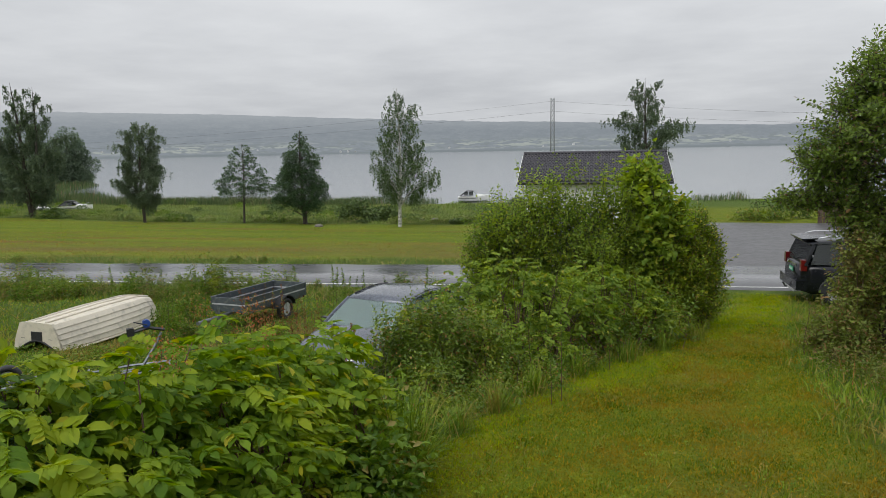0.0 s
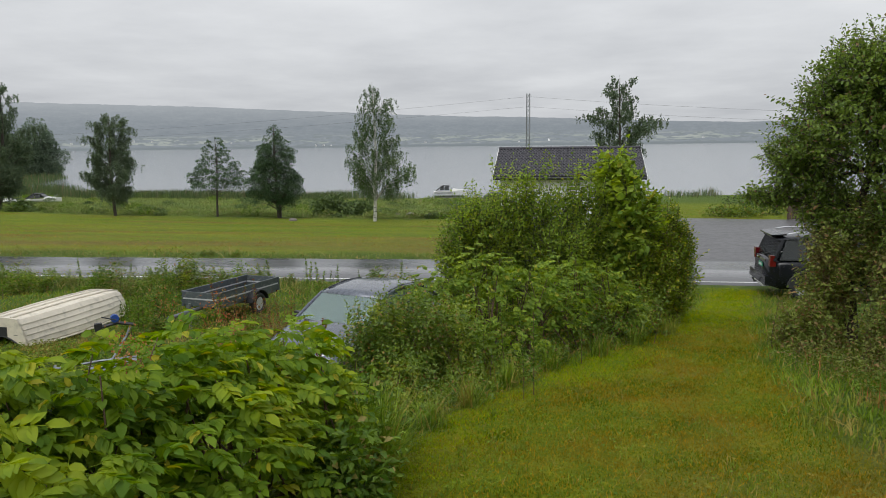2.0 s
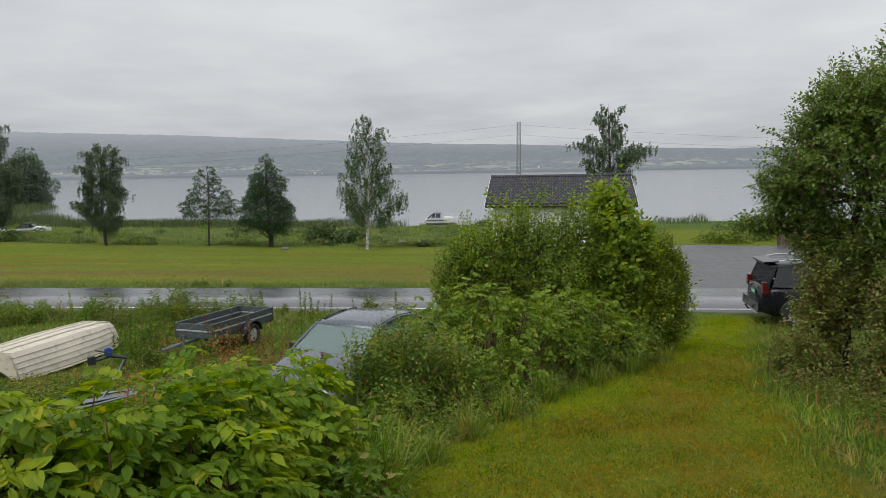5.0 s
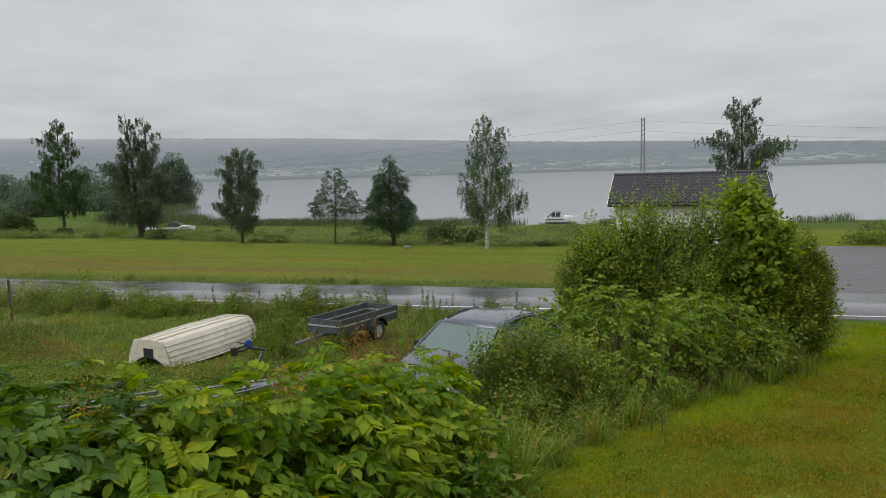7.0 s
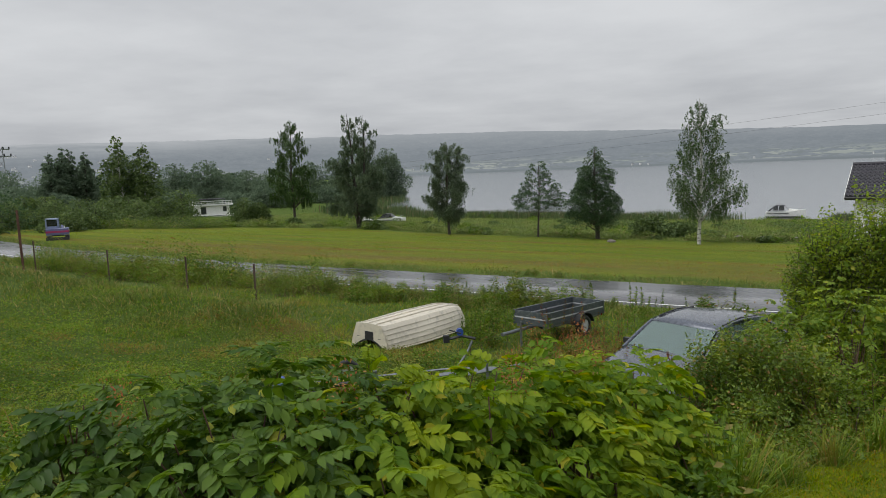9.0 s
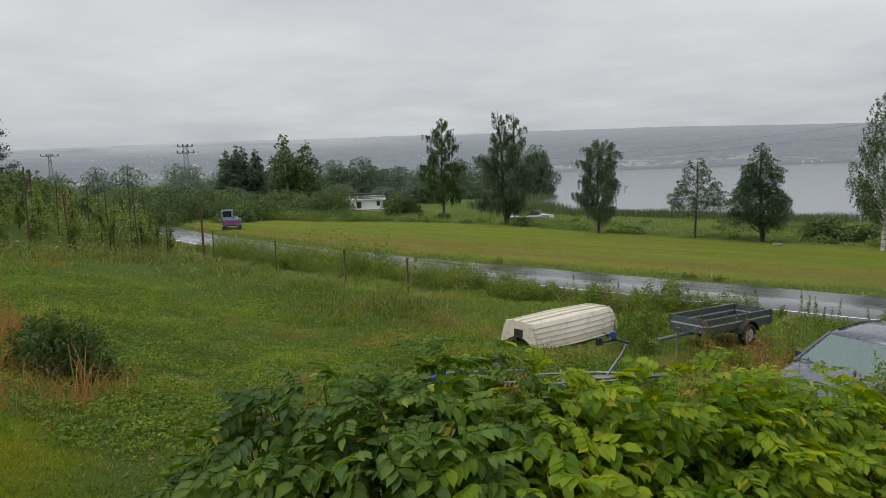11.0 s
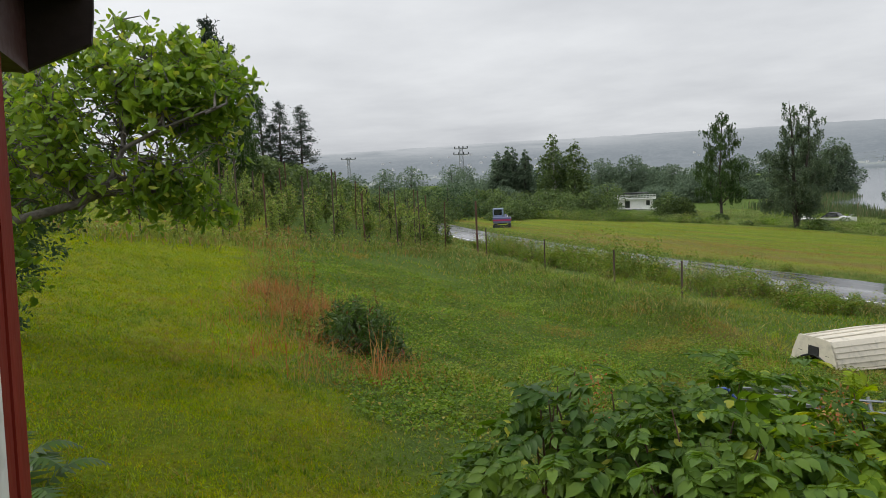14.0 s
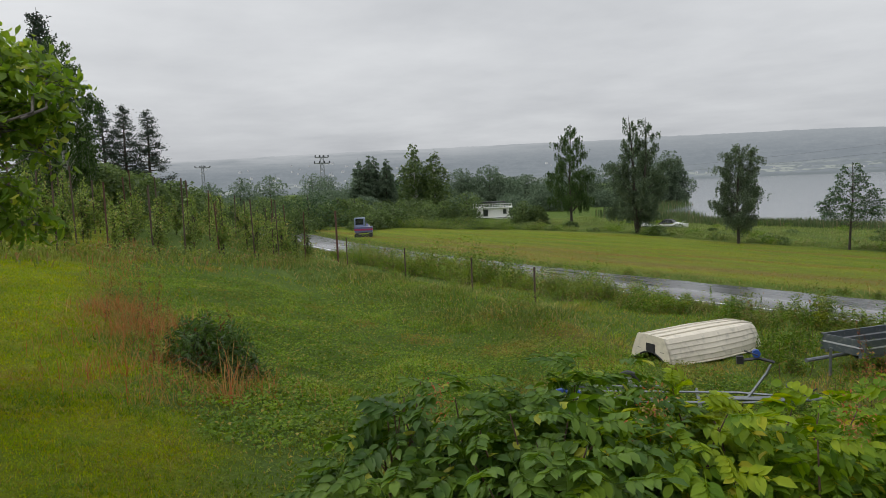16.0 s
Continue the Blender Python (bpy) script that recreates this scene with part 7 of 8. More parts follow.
def digger():
    root = empty("excavator", on_ground(-66.3, 30.2), rz=62.0)
    root.scale = (0.95, 0.95, 0.8)
    for x in (-1, 1):
        tr = [(0.0, -1.0, 0.22), (0.0, -0.85, 0.45), (0.0, 0.85, 0.45), (0.0, 1.0, 0.22), (0.0, 0.85, 0.02), (0.0, -0.85, 0.02)]
        t = part("track", loft(bmesh.new(), [[(-0.17, p[1], p[2]) for p in tr], [(0.17, p[1], p[2]) for p in tr]]), BLACK_RUBBER, root, bevel=0.03); t.matrix_local = pose(x * 0.75, 0, 0)
    part("turntable", boxm(-0.5, 0.5, -0.6, 0.6, 0.45, 0.62), DARK_TRIM, root)
    part("engine_hood", boxm(-0.95, 0.95, -1.3, 0.35, 0.62, 1.3), DIG_BLUE, root, bevel=0.12)
    part("stripe", boxm(-0.965, 0.965, -1.32, 0.3, 0.86, 1.08), DIG_RED, root, "red side stripe", bevel=0.1)
    part("cab", boxm(-0.95, 0.05, -0.2, 1.0, 1.15, 2.3), DARK_GLASS, root, bevel=0.05)
    part("cab_roof", boxm(-1.0, 0.1, -0.25, 1.05, 2.3, 2.42), CAB_WHITE, root, bevel=0.05)
    for x in (-0.95, 0.05):
        for y in (-0.2, 1.0):
            part("cab_post", boxm(x - 0.06, x + 0.06, y - 0.06, y + 0.06, 0.7, 2.32), CAB_WHITE, root)
    part("cab_panel", boxm(-0.98, 0.08, -0.26, -0.1, 1.2, 1.55), CAB_WHITE, root)
    part("boom", tubem([(0.3, 0.7, 0.9), (0.3, 1.5, 1.5), (0.3, 2.2, 1.1), (0.3, 2.5, 0.4)], 0.12, 4), DIG_BLUE, root)
    part("blade", boxm(-0.95, 0.95, -1.75, -1.68, 0.05, 0.4), DARK_TRIM, root)
    part("exhaust", tubem([(0.6, -0.8, 1.28), (0.6, -0.8, 1.6)], 0.05, 8), WHITE_PAINT, root)
    tagged(root, "small lilac-blue excavator with a red stripe beside the lane", "excavator")


digger()
MAST = plain("grey_mast_steel", (0.25, 0.26, 0.27), 0.5, metal=0.4, vary=0.1)


def lattice(name, label, at, h, w0, w1, arms, rad=0.06, rz=0.0, bays=9):
    root = empty(name, at, rz=rz)
    lv = [(h * k / bays, w0 + (w1 - w0) * k / bays) for k in range(bays + 1)]
    for sx, sy in ((1, 1), (-1, 1), (-1, -1), (1, -1)):
        part("leg", tubem([(sx * w / 2, sy * w / 2, z) for z, w in lv], rad, 4), MAST, root)
    br = Soup()
    for (z0, a), (z1, b) in zip(lv, lv[1:]):
        for s in (-1, 1):
            for d in (-1, 1):
                br.tube(np.array([(s * a / 2, d * a / 2, z0), (s * b / 2, -d * b / 2, z1)]), [rad * 0.55] * 2, 3)
                br.tube(np.array([(d * a / 2, s * a / 2, z0), (-d * b / 2, s * b / 2, z1)]), [rad * 0.55] * 2, 3)
    tagged(part_mesh("brace", br.mesh("brace", MAST, False), root), kind="stuff")
    for z, half in arms:
        part("cross_arm", tubem([(-half, 0, z), (half, 0, z)], rad * 1.6, 4), MAST, root)
        for x in np.linspace(-half, half, 4):
            part("insulator", tubem([(x, 0, z), (x, 0, z + 0.9)], rad * 2.0, 6), DARK_TRIM, root)
    return tagged(root, label, "pylon")


lattice("lattice_mast", "slim grey lattice power mast at the lakeshore", (-5.65, 83.6, gz(-5.65, 83.6)), 12.4, 0.5, 0.36, [], 0.035, 0, 22)
lattice("pylon", "grey lattice pylon with two cross arms", (-269.7, 107.2, -1.5), 20.6, 2.4, 1.2, [(17.4, 3.0), (19.8, 2.6)], 0.13, 68, 9)
lattice("pylon", "distant grey pylon with one cross arm", (-409, 91.0, 0.0), 21.8, 2.2, 1.0, [(20.6, 4.0)], 0.16, 75, 8)


def wire(a, b, sag):
    t = np.linspace(0, 1, 25)
    p = np.array(a)[None] + (np.array(b) - np.array(a))[None] * t[:, None]
    p[:, 2] -= sag * 4 * t * (1 - t)
    w = part_mesh("power_line", mesh_arrays("power_line", *tube_arrays(p, np.full(25, 0.008), 4), DARK_TRIM), None)
    tagged(w, "thin dark power line sagging from the mast", "cable", "power lines")


wire((-5.65, 83.6, 9.75), (-150.0, 118.0, 6.6), 1.5)
wire((-5.65, 83.6, 8.6), (-150.0, 118.0, 6.0), 1.6)
wire((-5.65, 83.6, 9.75), (60.0, 84.0, 6.5), 0.8)
wire((-5.65, 83.6, 8.6), (60.0, 84.0, 5.6), 0.8)

# ---- the gravel yard beyond the road ----
WET_GRAVEL = plain("wet_gravel", (0.075, 0.073, 0.075), 0.45, vary=0.3, scale=1.2, dirt=(0.04, 0.039, 0.042), bumps=0.4, stretch=(0.4, 1.4, 1))
gx = np.arange(3.4, 40.0, 0.8); gy = np.linspace(0, 1, 22)
X, T_ = np.meshgrid(gx, gy, indexing="ij")
Y = road_mid(X) + ROAD_HALF + 0.02 + (44.0 + 0.25 * np.sin(X) - road_mid(X) - ROAD_HALF) * T_
X = X - 0.6 * (X < 4.0) * np.sin(Y) * 0.5
k = (np.arange(len(gx) - 1)[:, None] * len(gy) + np.arange(len(gy) - 1)[None, :]).ravel()
yard = mesh_arrays("pavement", np.stack([X, Y, ground_z(X, Y) + 0.035 + 0.01 * np.sin(X * 3 + Y * 2)], -1).reshape(-1, 3), np.stack([k, k + len(gy), k + len(gy) + 1, k + 1], -1), WET_GRAVEL, True)
tagged(part_mesh("pavement", yard, None), "wet dark grey gravel yard beside the road", "gravel", kind="structure")
bush("clipped_hedge", "low clipped green hedge beyond the gravel yard", on_ground(11.5, 47.2), [(10.2, 47.3, 0.1, 1.0, 0.7, 0.95), (11.7, 47.3, 0.1, 1.1, 0.7, 1.0), (13.3, 47.3, 0.1, 1.1, 0.7, 1.0), (15, 47.3, 0.1, 1.1, 0.7, 1.0)], 5200, 0.12, LEAF_DARK, BARK, 141, 20, 0.4, 0.15, 1.4, category="hedge")
bush("low_bush", "low dark green bush beside the hedge", on_ground(9.2, 46.0), [(9.0, 46.0, -0.1, 1.1, 0.6, 0.6), (10.4, 45.8, -0.1, 1.0, 0.6, 0.55)], 2600, 0.14, LEAF_RASP, BARK, 143, 14, 0.3, 0.3, 1.6)
FENCE = plain("brown_fence_board", (0.085, 0.055, 0.04), 0.75, vary=0.2, scale=3)


def board_fence():
    root = empty("board_fence", on_ground(12.35, 43.9), rz=-4)
    for k in range(12):
        part("board", boxm(0.02 + k * 0.16, 0.15 + k * 0.16, -0.012, 0.012, 0.05, 1.5), FENCE, root)
    for z in (0.3, 1.2):
        part("rail", boxm(0, 1.95, 0.012, 0.05, z, z + 0.09), FENCE, root)
    for x in (0.0, 0.97, 1.95):
        part("post", boxm(x - 0.05, x + 0.05, 0.05, 0.15, 0, 1.55), FENCE, root)
    tagged(root, "dark brown upright board fence at the yard", "fence")
    p = part("gate_post", boxm(-0.12, 0.12, -0.12, 0.12, 0, 1.6), WHITE_PAINT); p.matrix_world = pose(14.55, 43.6, gz(14.55, 43.6))
    tagged(p, "white painted gate post beside the brown fence", "post")


board_fence()
STONE = plain("grey_stone", (0.18, 0.16, 0.14), 0.8, vary=0.2, scale=4, bumps=0.4)
r_ = np.random.default_rng(151)
for x, y, s in ((-20.3, 47.8, 0.3), (-13.5, 56.3, 0.35), (-11.8, 56.0, 0.3), (-10.6, 57.0, 0.32), (-9.5, 56.2, 0.28), (-14.8, 56.8, 0.25), (3.6, 7.6, 0.1)):
    bm = bmesh.new()
    bmesh.ops.create_icosphere(bm, subdivisions=2, radius=s)
    for v in bm.verts:
        v.co *= 1 + 0.22 * nz(v.co * 3, 1.0, x); v.co.z *= 0.55
    st = part("boulder", bm, STONE, smooth=True); st.matrix_world = pose(x, y, gz(x, y) + s * 0.2, 0, 0, x * 50)
    tagged(st, "low grey boulder lying on the grass", "stone", "boulders")

# ---- far shore: farmhouses and the village on the hill ----
# haze over the far houses is mixed into these two base colours
HAZE_WHITE = bpy.data.materials.new("hazy_white_house"); HAZE_WHITE.use_nodes = True
HAZE_WHITE.node_tree.nodes["Principled BSDF"].inputs["Base Color"].default_value = (0.62, 0.63, 0.62, 1)
HAZE_ROOF = bpy.data.materials.new("hazy_roof"); HAZE_ROOF.use_nodes = True
HAZE_ROOF.node_tree.nodes["Principled BSDF"].inputs["Base Color"].default_value = (0.26, 0.27, 0.29, 1)


def hill_height(az, d):
    t = (d - np.interp(az, [-180, -60, -40, 0, 15, 180], [1500, 1250, 1480, 1520, 1900, 1900]))
    d0 = d - t
    t = max(0.0, t / (2900 - d0))
    top = math.tan(radians(np.interp(az, HILL_AZ, HILL_EL))) * 2900 + 4.5
    return LAKE_Z + (top - LAKE_Z) * t ** 1.25


house_w = mesh_arrays("wall", np.array([(x, y, z) for z in (-6, 6) for x, y in ((-8, -5), (8, -5), (8, 5), (-8, 5))], float), np.array([(0, 1, 5, 4), (1, 2, 6, 5), (2, 3, 7, 6), (3, 0, 4, 7)]), HAZE_WHITE)
house_r = mesh_arrays("roof", np.array([(-8.6, -5.8, 5.4), (8.6, -5.8, 5.4), (8.6, 5.8, 5.4), (-8.6, 5.8, 5.4), (-8.6, 0, 10), (8.6, 0, 10)], float), [np.array([(0, 1, 5, 4), (2, 3, 4, 5)]), np.array([(0, 4, 3), (1, 2, 5)])], HAZE_ROOF)
r_ = np.random.default_rng(161)
spots = [(-37.9, 1620), (-38.6, 1640), (-21.0, 1545), (-20.4, 1550), (-19.8, 1542), (-2.2, 1720), (-34.5, 1700), (-33.2, 1690), (-27.5, 1640), (-12.2, 1640), (-4.6, 1650), (3.0, 1800), (9.5, 2000)]
spots += [(r_.uniform(-78, -61), r_.uniform(1500, 2350)) for _ in range(46)] + [(r_.uniform(-60, -42), r_.uniform(1500, 2100)) for _ in range(12)]
for az, d in spots:
    h = empty("farmhouse", (d * math.sin(radians(az)), d * math.cos(radians(az)), hill_height(az, d) + 3.0), rz=r_.uniform(0, 180))
    s = r_.uniform(0.22, 0.36) if d < 1700 else r_.uniform(0.28, 0.5)
    h.scale = (s, s, s)
    part_mesh("wall", house_w, h); part_mesh("roof", house_r, h)
    tagged(h, "small pale farmhouse on the misty hillside", "house", "far houses")

# ---- the corner of the house ----
RED_WOOD = plain("red_painted_wood", (0.19, 0.020, 0.012), 0.7, spec=0.15, vary=0.14, scale=4, stretch=(3, 3, 0.4))
RED_DARK = plain("dark_red_wood", (0.05, 0.012, 0.010), 0.6, vary=0.15, scale=4)
BROWN_SOFFIT = plain("dark_brown_soffit", (0.024, 0.016, 0.014), 0.75, vary=0.15, scale=5, spec=0.25)


def house_corner():
    root = empty("house", (-2.62, -0.889, 4.4), rx=-1.5)
    at0 = (2.62, 0.905, -4.4)  # the house leans a little, about its corner
    wy = -0.905   # the face of the wall
    xc = -2.62    # its corner
    part("wall", boxm(xc + 0.02, 4.2, wy - 0.2, wy - 0.03, 1.3, 5.35), RED_WOOD, root)
    part("wall", boxm(xc + 0.02, xc + 0.2, -7.0, wy - 0.202, 1.3, 5.35), RED_WOOD, root)
    part("wall", boxm(4.2, 4.4, -7.0, wy - 0.03, 1.3, 5.35), RED_WOOD, root)
    part("wall", boxm(xc + 0.2, 4.2, -7.2, -7.0, 1.3, 5.35), RED_WOOD, root)
    part("corner_board", boxm(xc - 0.025, xc + 0.10, wy - 0.028, wy, 1.3, 5.3), RED_WOOD, root, "red corner board", bevel=0.004)
    part("corner_board", boxm(xc + 0.105, xc + 0.215, wy - 0.028, wy - 0.006, 1.3, 5.3), RED_WOOD, root, bevel=0.004)
    part("corner_board", boxm(xc - 0.025, xc + 0.018, wy - 0.15, wy - 0.031, 1.3, 5.3), RED_WOOD, root, bevel=0.004)
    wx0 = xc + 0.262
    win = part("window", boxm(wx0, wx0 + 0.2, wy - 0.028, wy + 0.012, 3.45, 4.56), WHITE_PAINT, root, "white window casing", bevel=0.004)
    part("frame", boxm(wx0 + 1.0, wx0 + 1.09, wy - 0.028, wy + 0.012, 3.45, 4.56), WHITE_PAINT, win)
    part("frame", boxm(wx0 + 0.202, wx0 + 0.998, wy - 0.028, wy + 0.012, 4.47, 4.56), WHITE_PAINT, win)
    part("frame", boxm(wx0 + 0.202, wx0 + 0.998, wy - 0.028, wy + 0.012, 3.45, 3.54), WHITE_PAINT, win)
    part("pane", boxm(wx0 + 0.202, wx0 + 0.998, wy - 0.022, wy - 0.014, 3.542, 4.468), DARK_GLASS, win)
    part("hinge", boxm(wx0 + 0.05, wx0 + 0.088, wy + 0.012, wy + 0.022, 3.80, 3.93), GALV, win, "small metal hinge", bevel=0.004)
    # roof overhang with its boarded soffit and the angled end of the bargeboard
    part("roof", boxm(xc - 0.42, 4.7, -7.5, wy + 0.175, 5.36, 5.5), RED_DARK, root)
    part("soffit", boxm(xc - 0.40, 4.6, wy - 0.0, wy + 0.165, 5.30, 5.352), BROWN_SOFFIT, root)
    part("beam", boxm(xc - 0.40, 4.6, wy - 0.16, wy - 0.002, 5.06, 5.35), RED_DARK, root, bevel=0.006)
    q = [(xc - 0.43, wy - 0.5, 5.6), (xc - 0.43, wy + 0.207, 5.6), (xc - 0.43, wy + 0.192, 5.25), (xc - 0.43, wy + 0.182, 5.16), (xc - 0.43, wy - 0.02, 5.06), (xc - 0.43, wy - 0.04, 5.16), (xc - 0.43, wy - 0.5, 5.2)]
    part("bargeboard", loft(bmesh.new(), [q, [(p[0] + 0.035, p[1], p[2]) for p in q]]), BROWN_SOFFIT, root, "dark bargeboard with an angled end", bevel=0.003)
    for ob in root.children:
        ob.location = at0
    tagged(root, "corner of a red wooden house with white window casing", "house")


house_corner()

# ---- grass, weeds and reeds ----
r5 = np.random.default_rng(301)


def scatter(n, x0, x1, y0, y1, keep):
    x, y = r5.uniform(x0, x1, n), r5.uniform(y0, y1, n)
    k = r5.uniform(size=n) < keep(x, y)
    return x[k], y[k]


def gap_to_road(x, y):
    return road_mid(x) - ROAD_HALF - y


lx, ly = scatter(420000, -3.2, 6.0, 3.5, 22.0, lambda x, y: lawn_mask(x, y) * np.clip(9.0 / np.maximum(y, 4), 0, 1) * (1 - 0.9 * np.exp(-(((x - 3.5) / 0.7) ** 2 + ((y - 6.5) / 1.1) ** 2))))
lx2, ly2 = scatter(330000, -24, -4.5, -7, 4, lambda x, y: lawn_mask(x, y) * np.clip(9.0 / np.maximum(-x, 4), 0, 1) ** 1.3)
edge = lx - np.interp(ly, [0, 5.7, 6.6, 8.0, 10.3, 14.1, 18.1, 21.6], [-2.4, -2.2, -2.0, -1.35, -0.5, 1.5, 3.0, 3.8])
green = (edge + r5.normal(size=len(lx)) * 0.3 < 0.7 + 0.35 * np.sin(ly * 1.3)) | (ly + r5.normal(size=len(lx)) > 16.5)
stuff("drive_grass", "short worn grass of the drive, browned in patches", [blades(lx[~green], ly[~green], 0.04, 0.006 + 0.0011 * np.hypot(lx, ly)[~green], 1.0, r5)], GRASS_WORN)
lx2, ly2 = np.concatenate([lx2, lx[green]]), np.concatenate([ly2, ly[green]])
stuff("lawn_grass", "short mown green lawn grass", [blades(lx2, ly2, 0.04, 0.006 + 0.0011 * np.hypot(lx2, ly2), 1.0, r5)], GRASS)
qx, qy = scatter(3500, -3.0, 5.5, 3.5, 19.0, lambda x, y: lawn_mask(x, y) * 0.9)
qx2, qy2 = scatter(4200, -18, -4.5, -6, 3, lambda x, y: lawn_mask(x, y) * 0.8)
qx, qy = np.concatenate([qx, qx2]), np.concatenate([qy, qy2])
stuff("clover", "small flat clover and plantain leaves in the lawn", [leaf_arrays(np.stack([qx, qy, ground_z(qx, qy) + 0.03], -1), r5.uniform(0.02, 0.045, len(qx)), up=0.9, aspect=0.75, r=r5)], IVY, "weeds")

tc_x, tc_y = scatter(2600, -3.0, 5.5, 3.5, 19.0, lambda x, y: lawn_mask(x, y) * 0.8)
tc_x2, tc_y2 = scatter(5200, -20, -4.5, -6, 3, lambda x, y: lawn_mask(x, y) * 0.8)
tc_x, tc_y = np.repeat(np.concatenate([tc_x, tc_x2]), 12), np.repeat(np.concatenate([tc_y, tc_y2]), 12)
tc_x, tc_y = tc_x + r5.normal(size=len(tc_x)) * 0.03, tc_y + r5.normal(size=len(tc_y)) * 0.03
stuff("lawn_tufts", "small darker tufts of coarse grass in the lawn", [blades(tc_x, tc_y, 0.075, 0.012, 1.0, r5)], GRASS_LUSH)


def wild(x, y):
    return (1 - lawn_mask(x, y)) * (gap_to_road(x, y) > 0.3)


def bank_h(x, y):
    """Height of the grass: cropped short on the bank, longer towards the road and the parked vehicles."""
    return 0.055 + 0.09 * sstep(-7.5, -5.0, x) * sstep(4.0, 6.0, y) + 0.04 * sstep(9.0, 13.0, y) + 0.08 * (np.sin(x * 0.9 + np.sin(y * 1.1) * 1.4) > 0.8) * sstep(-8.5, -10.5, x)


wx, wy_ = scatter(255000, -27, 6.5, 0.0, 21.5, lambda x, y: wild(x, y) * np.clip(11.0 / np.hypot(x, y), 0, 1) ** 1.4)
nw = np.hypot(wx, wy_) < 11
stuff("rough_grass", "lush unmown green grass round the boat and trailers", [blades(wx[nw], wy_[nw], bank_h(wx[nw], wy_[nw]), 0.012 + 0.001 * np.hypot(wx, wy_)[nw], 0.9, r5, 2), blades(wx[~nw], wy_[~nw], bank_h(wx[~nw], wy_[~nw]), 0.012 + 0.001 * np.hypot(wx, wy_)[~nw], 0.9, r5, 1)], GRASS_LUSH)
cx, cy = scatter(210000, -24, -4.5, 1.2, 12.5, lambda x, y: wild(x, y) * np.maximum(sstep(-7.0, -9.0, x), sstep(3.0, 5.0, y)) * np.clip(9.0 / np.hypot(x, y), 0, 1) ** 1.2 * (0.45 + 0.55 * (np.sin(x * 0.9 + np.sin(y)) * np.sin(y * 0.8 + 1) > -0.3)))
cz = ground_z(cx, cy) + r5.uniform(0.02, 0.10, len(cx)) + 0.08 * np.clip(np.sin(cx * 3.1 + np.sin(cy * 2.3)) * np.sin(cy * 2.7 + cx), 0, 1)
stuff("ground_ivy", "low carpet of clover and broad-leaved weeds", [leaf_arrays(np.stack([cx, cy, cz], -1), r5.uniform(0.03, 0.068, len(cx)), up=0.65, aspect=0.8, r=r5)], IVY, "weeds")
# tall meadow grass along the near verge and on the low mound
mx, my = scatter(150000, -75, 3.0, 9, 24, lambda x, y: (gap_to_road(x, y) > 0.25) * np.maximum(sstep(3.4, 1.2, gap_to_road(x, y)), sstep(-14, -17, x) * np.exp(-((gap_to_road(x, y) - 8.3) / 2.4) ** 2)) * np.clip(26 / np.hypot(x, y), 0, 1))
hgt = 0.10 + 0.16 * np.sin(mx * 0.8 + np.sin(my * 0.9)) ** 2
stuff("meadow_grass", "tall seeding meadow grass along the road", [blades(mx, my, hgt, 0.014 + 0.0005 * np.hypot(mx, my), 1.3, r5, 2)], GRASS_TALL)
dx = r5.uniform(-17, -9.5, 4600); dy = lawn_left_edge(dx) + r5.normal(size=4600) * 0.65 + 0.6
dk = r5.uniform(size=4600) < 0.22 + 0.78 * sstep(-0.3, 0.7, np.sin(dx * 1.6) * np.sin(dy * 2.1 + dx))
dx, dy = dx[dk], dy[dk]
dx3, dy3 = scatter(8000, -34, -14, 1, 11, lambda x, y: np.exp(-((y - lawn_left_edge(x) - 0.6) / 0.9) ** 2) * 0.8)
dx4, dy4 = scatter(420, -8.5, -5.5, 12.6, 15.6, lambda x, y: 0.8)
ox, oy = scatter(16000, -42, -21, -5, 14, lambda x, y: np.exp(-((x + 34.8 - 0.69 * (12.2 - y) - 1.6) / 1.6) ** 2))
stuff("orchard_weeds", "rank green weeds along the front of the orchard", [blades(ox, oy, 0.3, 0.04, 0.6, r5, 2), leaf_arrays(np.stack([ox, oy, ground_z(ox, oy) + r5.uniform(0.05, 0.55, len(ox))], -1), r5.uniform(0.08, 0.16, len(ox)), up=0.4, r=r5)], LEAF_ROSE, "weeds")
dx5, dy5 = scatter(260, 3.4, 5.0, 8.0, 11.5, lambda x, y: 0.5)
stuff("dry_grass", "dry reddish-brown grass on the bank", [blades(np.concatenate([dx, dx3, dx4, dx5]), np.concatenate([dy, dy3, dy4, dy5]), 0.2 + 0.28 * r5.uniform(size=len(dx) + len(dx3) + len(dx4) + len(dx5)), 0.009, 1.0, r5, 2)], GRASS_DRY)
tx, ty = scatter(80000, -75, 3.5, 26, 58, lambda x, y: sstep(1.8, 3.2, y - road_mid(x) - ROAD_HALF) * sstep(1, -1, y - np.interp(x, [-75, -56, -41, -15, 4], [46, 57.5, 53, 50.5, 50])) * (0.35 + 0.65 * (np.sin(x * 0.31 + np.sin(y * 0.9)) + np.sin(y * 1.7 + x * 0.12) > -0.3)))
tan_side = ty - road_mid(tx) - ROAD_HALF + r5.normal(size=len(tx)) * 1.0 < 7.6 - 0.05 * tx * (tx > -45) - 0.8 * np.sin(tx * 0.2) - 60.0 * sstep(-50, -66, tx)
tan_side &= r5.uniform(size=len(tx)) < 0.55 + 0.4 * np.sin((ty - road_mid(tx)) * 1.9 + 0.2 * np.sin(tx * 0.4))
stuff("field_grass", "short cut green grass of the field", [blades(tx[~tan_side], ty[~tan_side], 0.05, 0.05, 1.3, r5)], GRASS_FIELD)
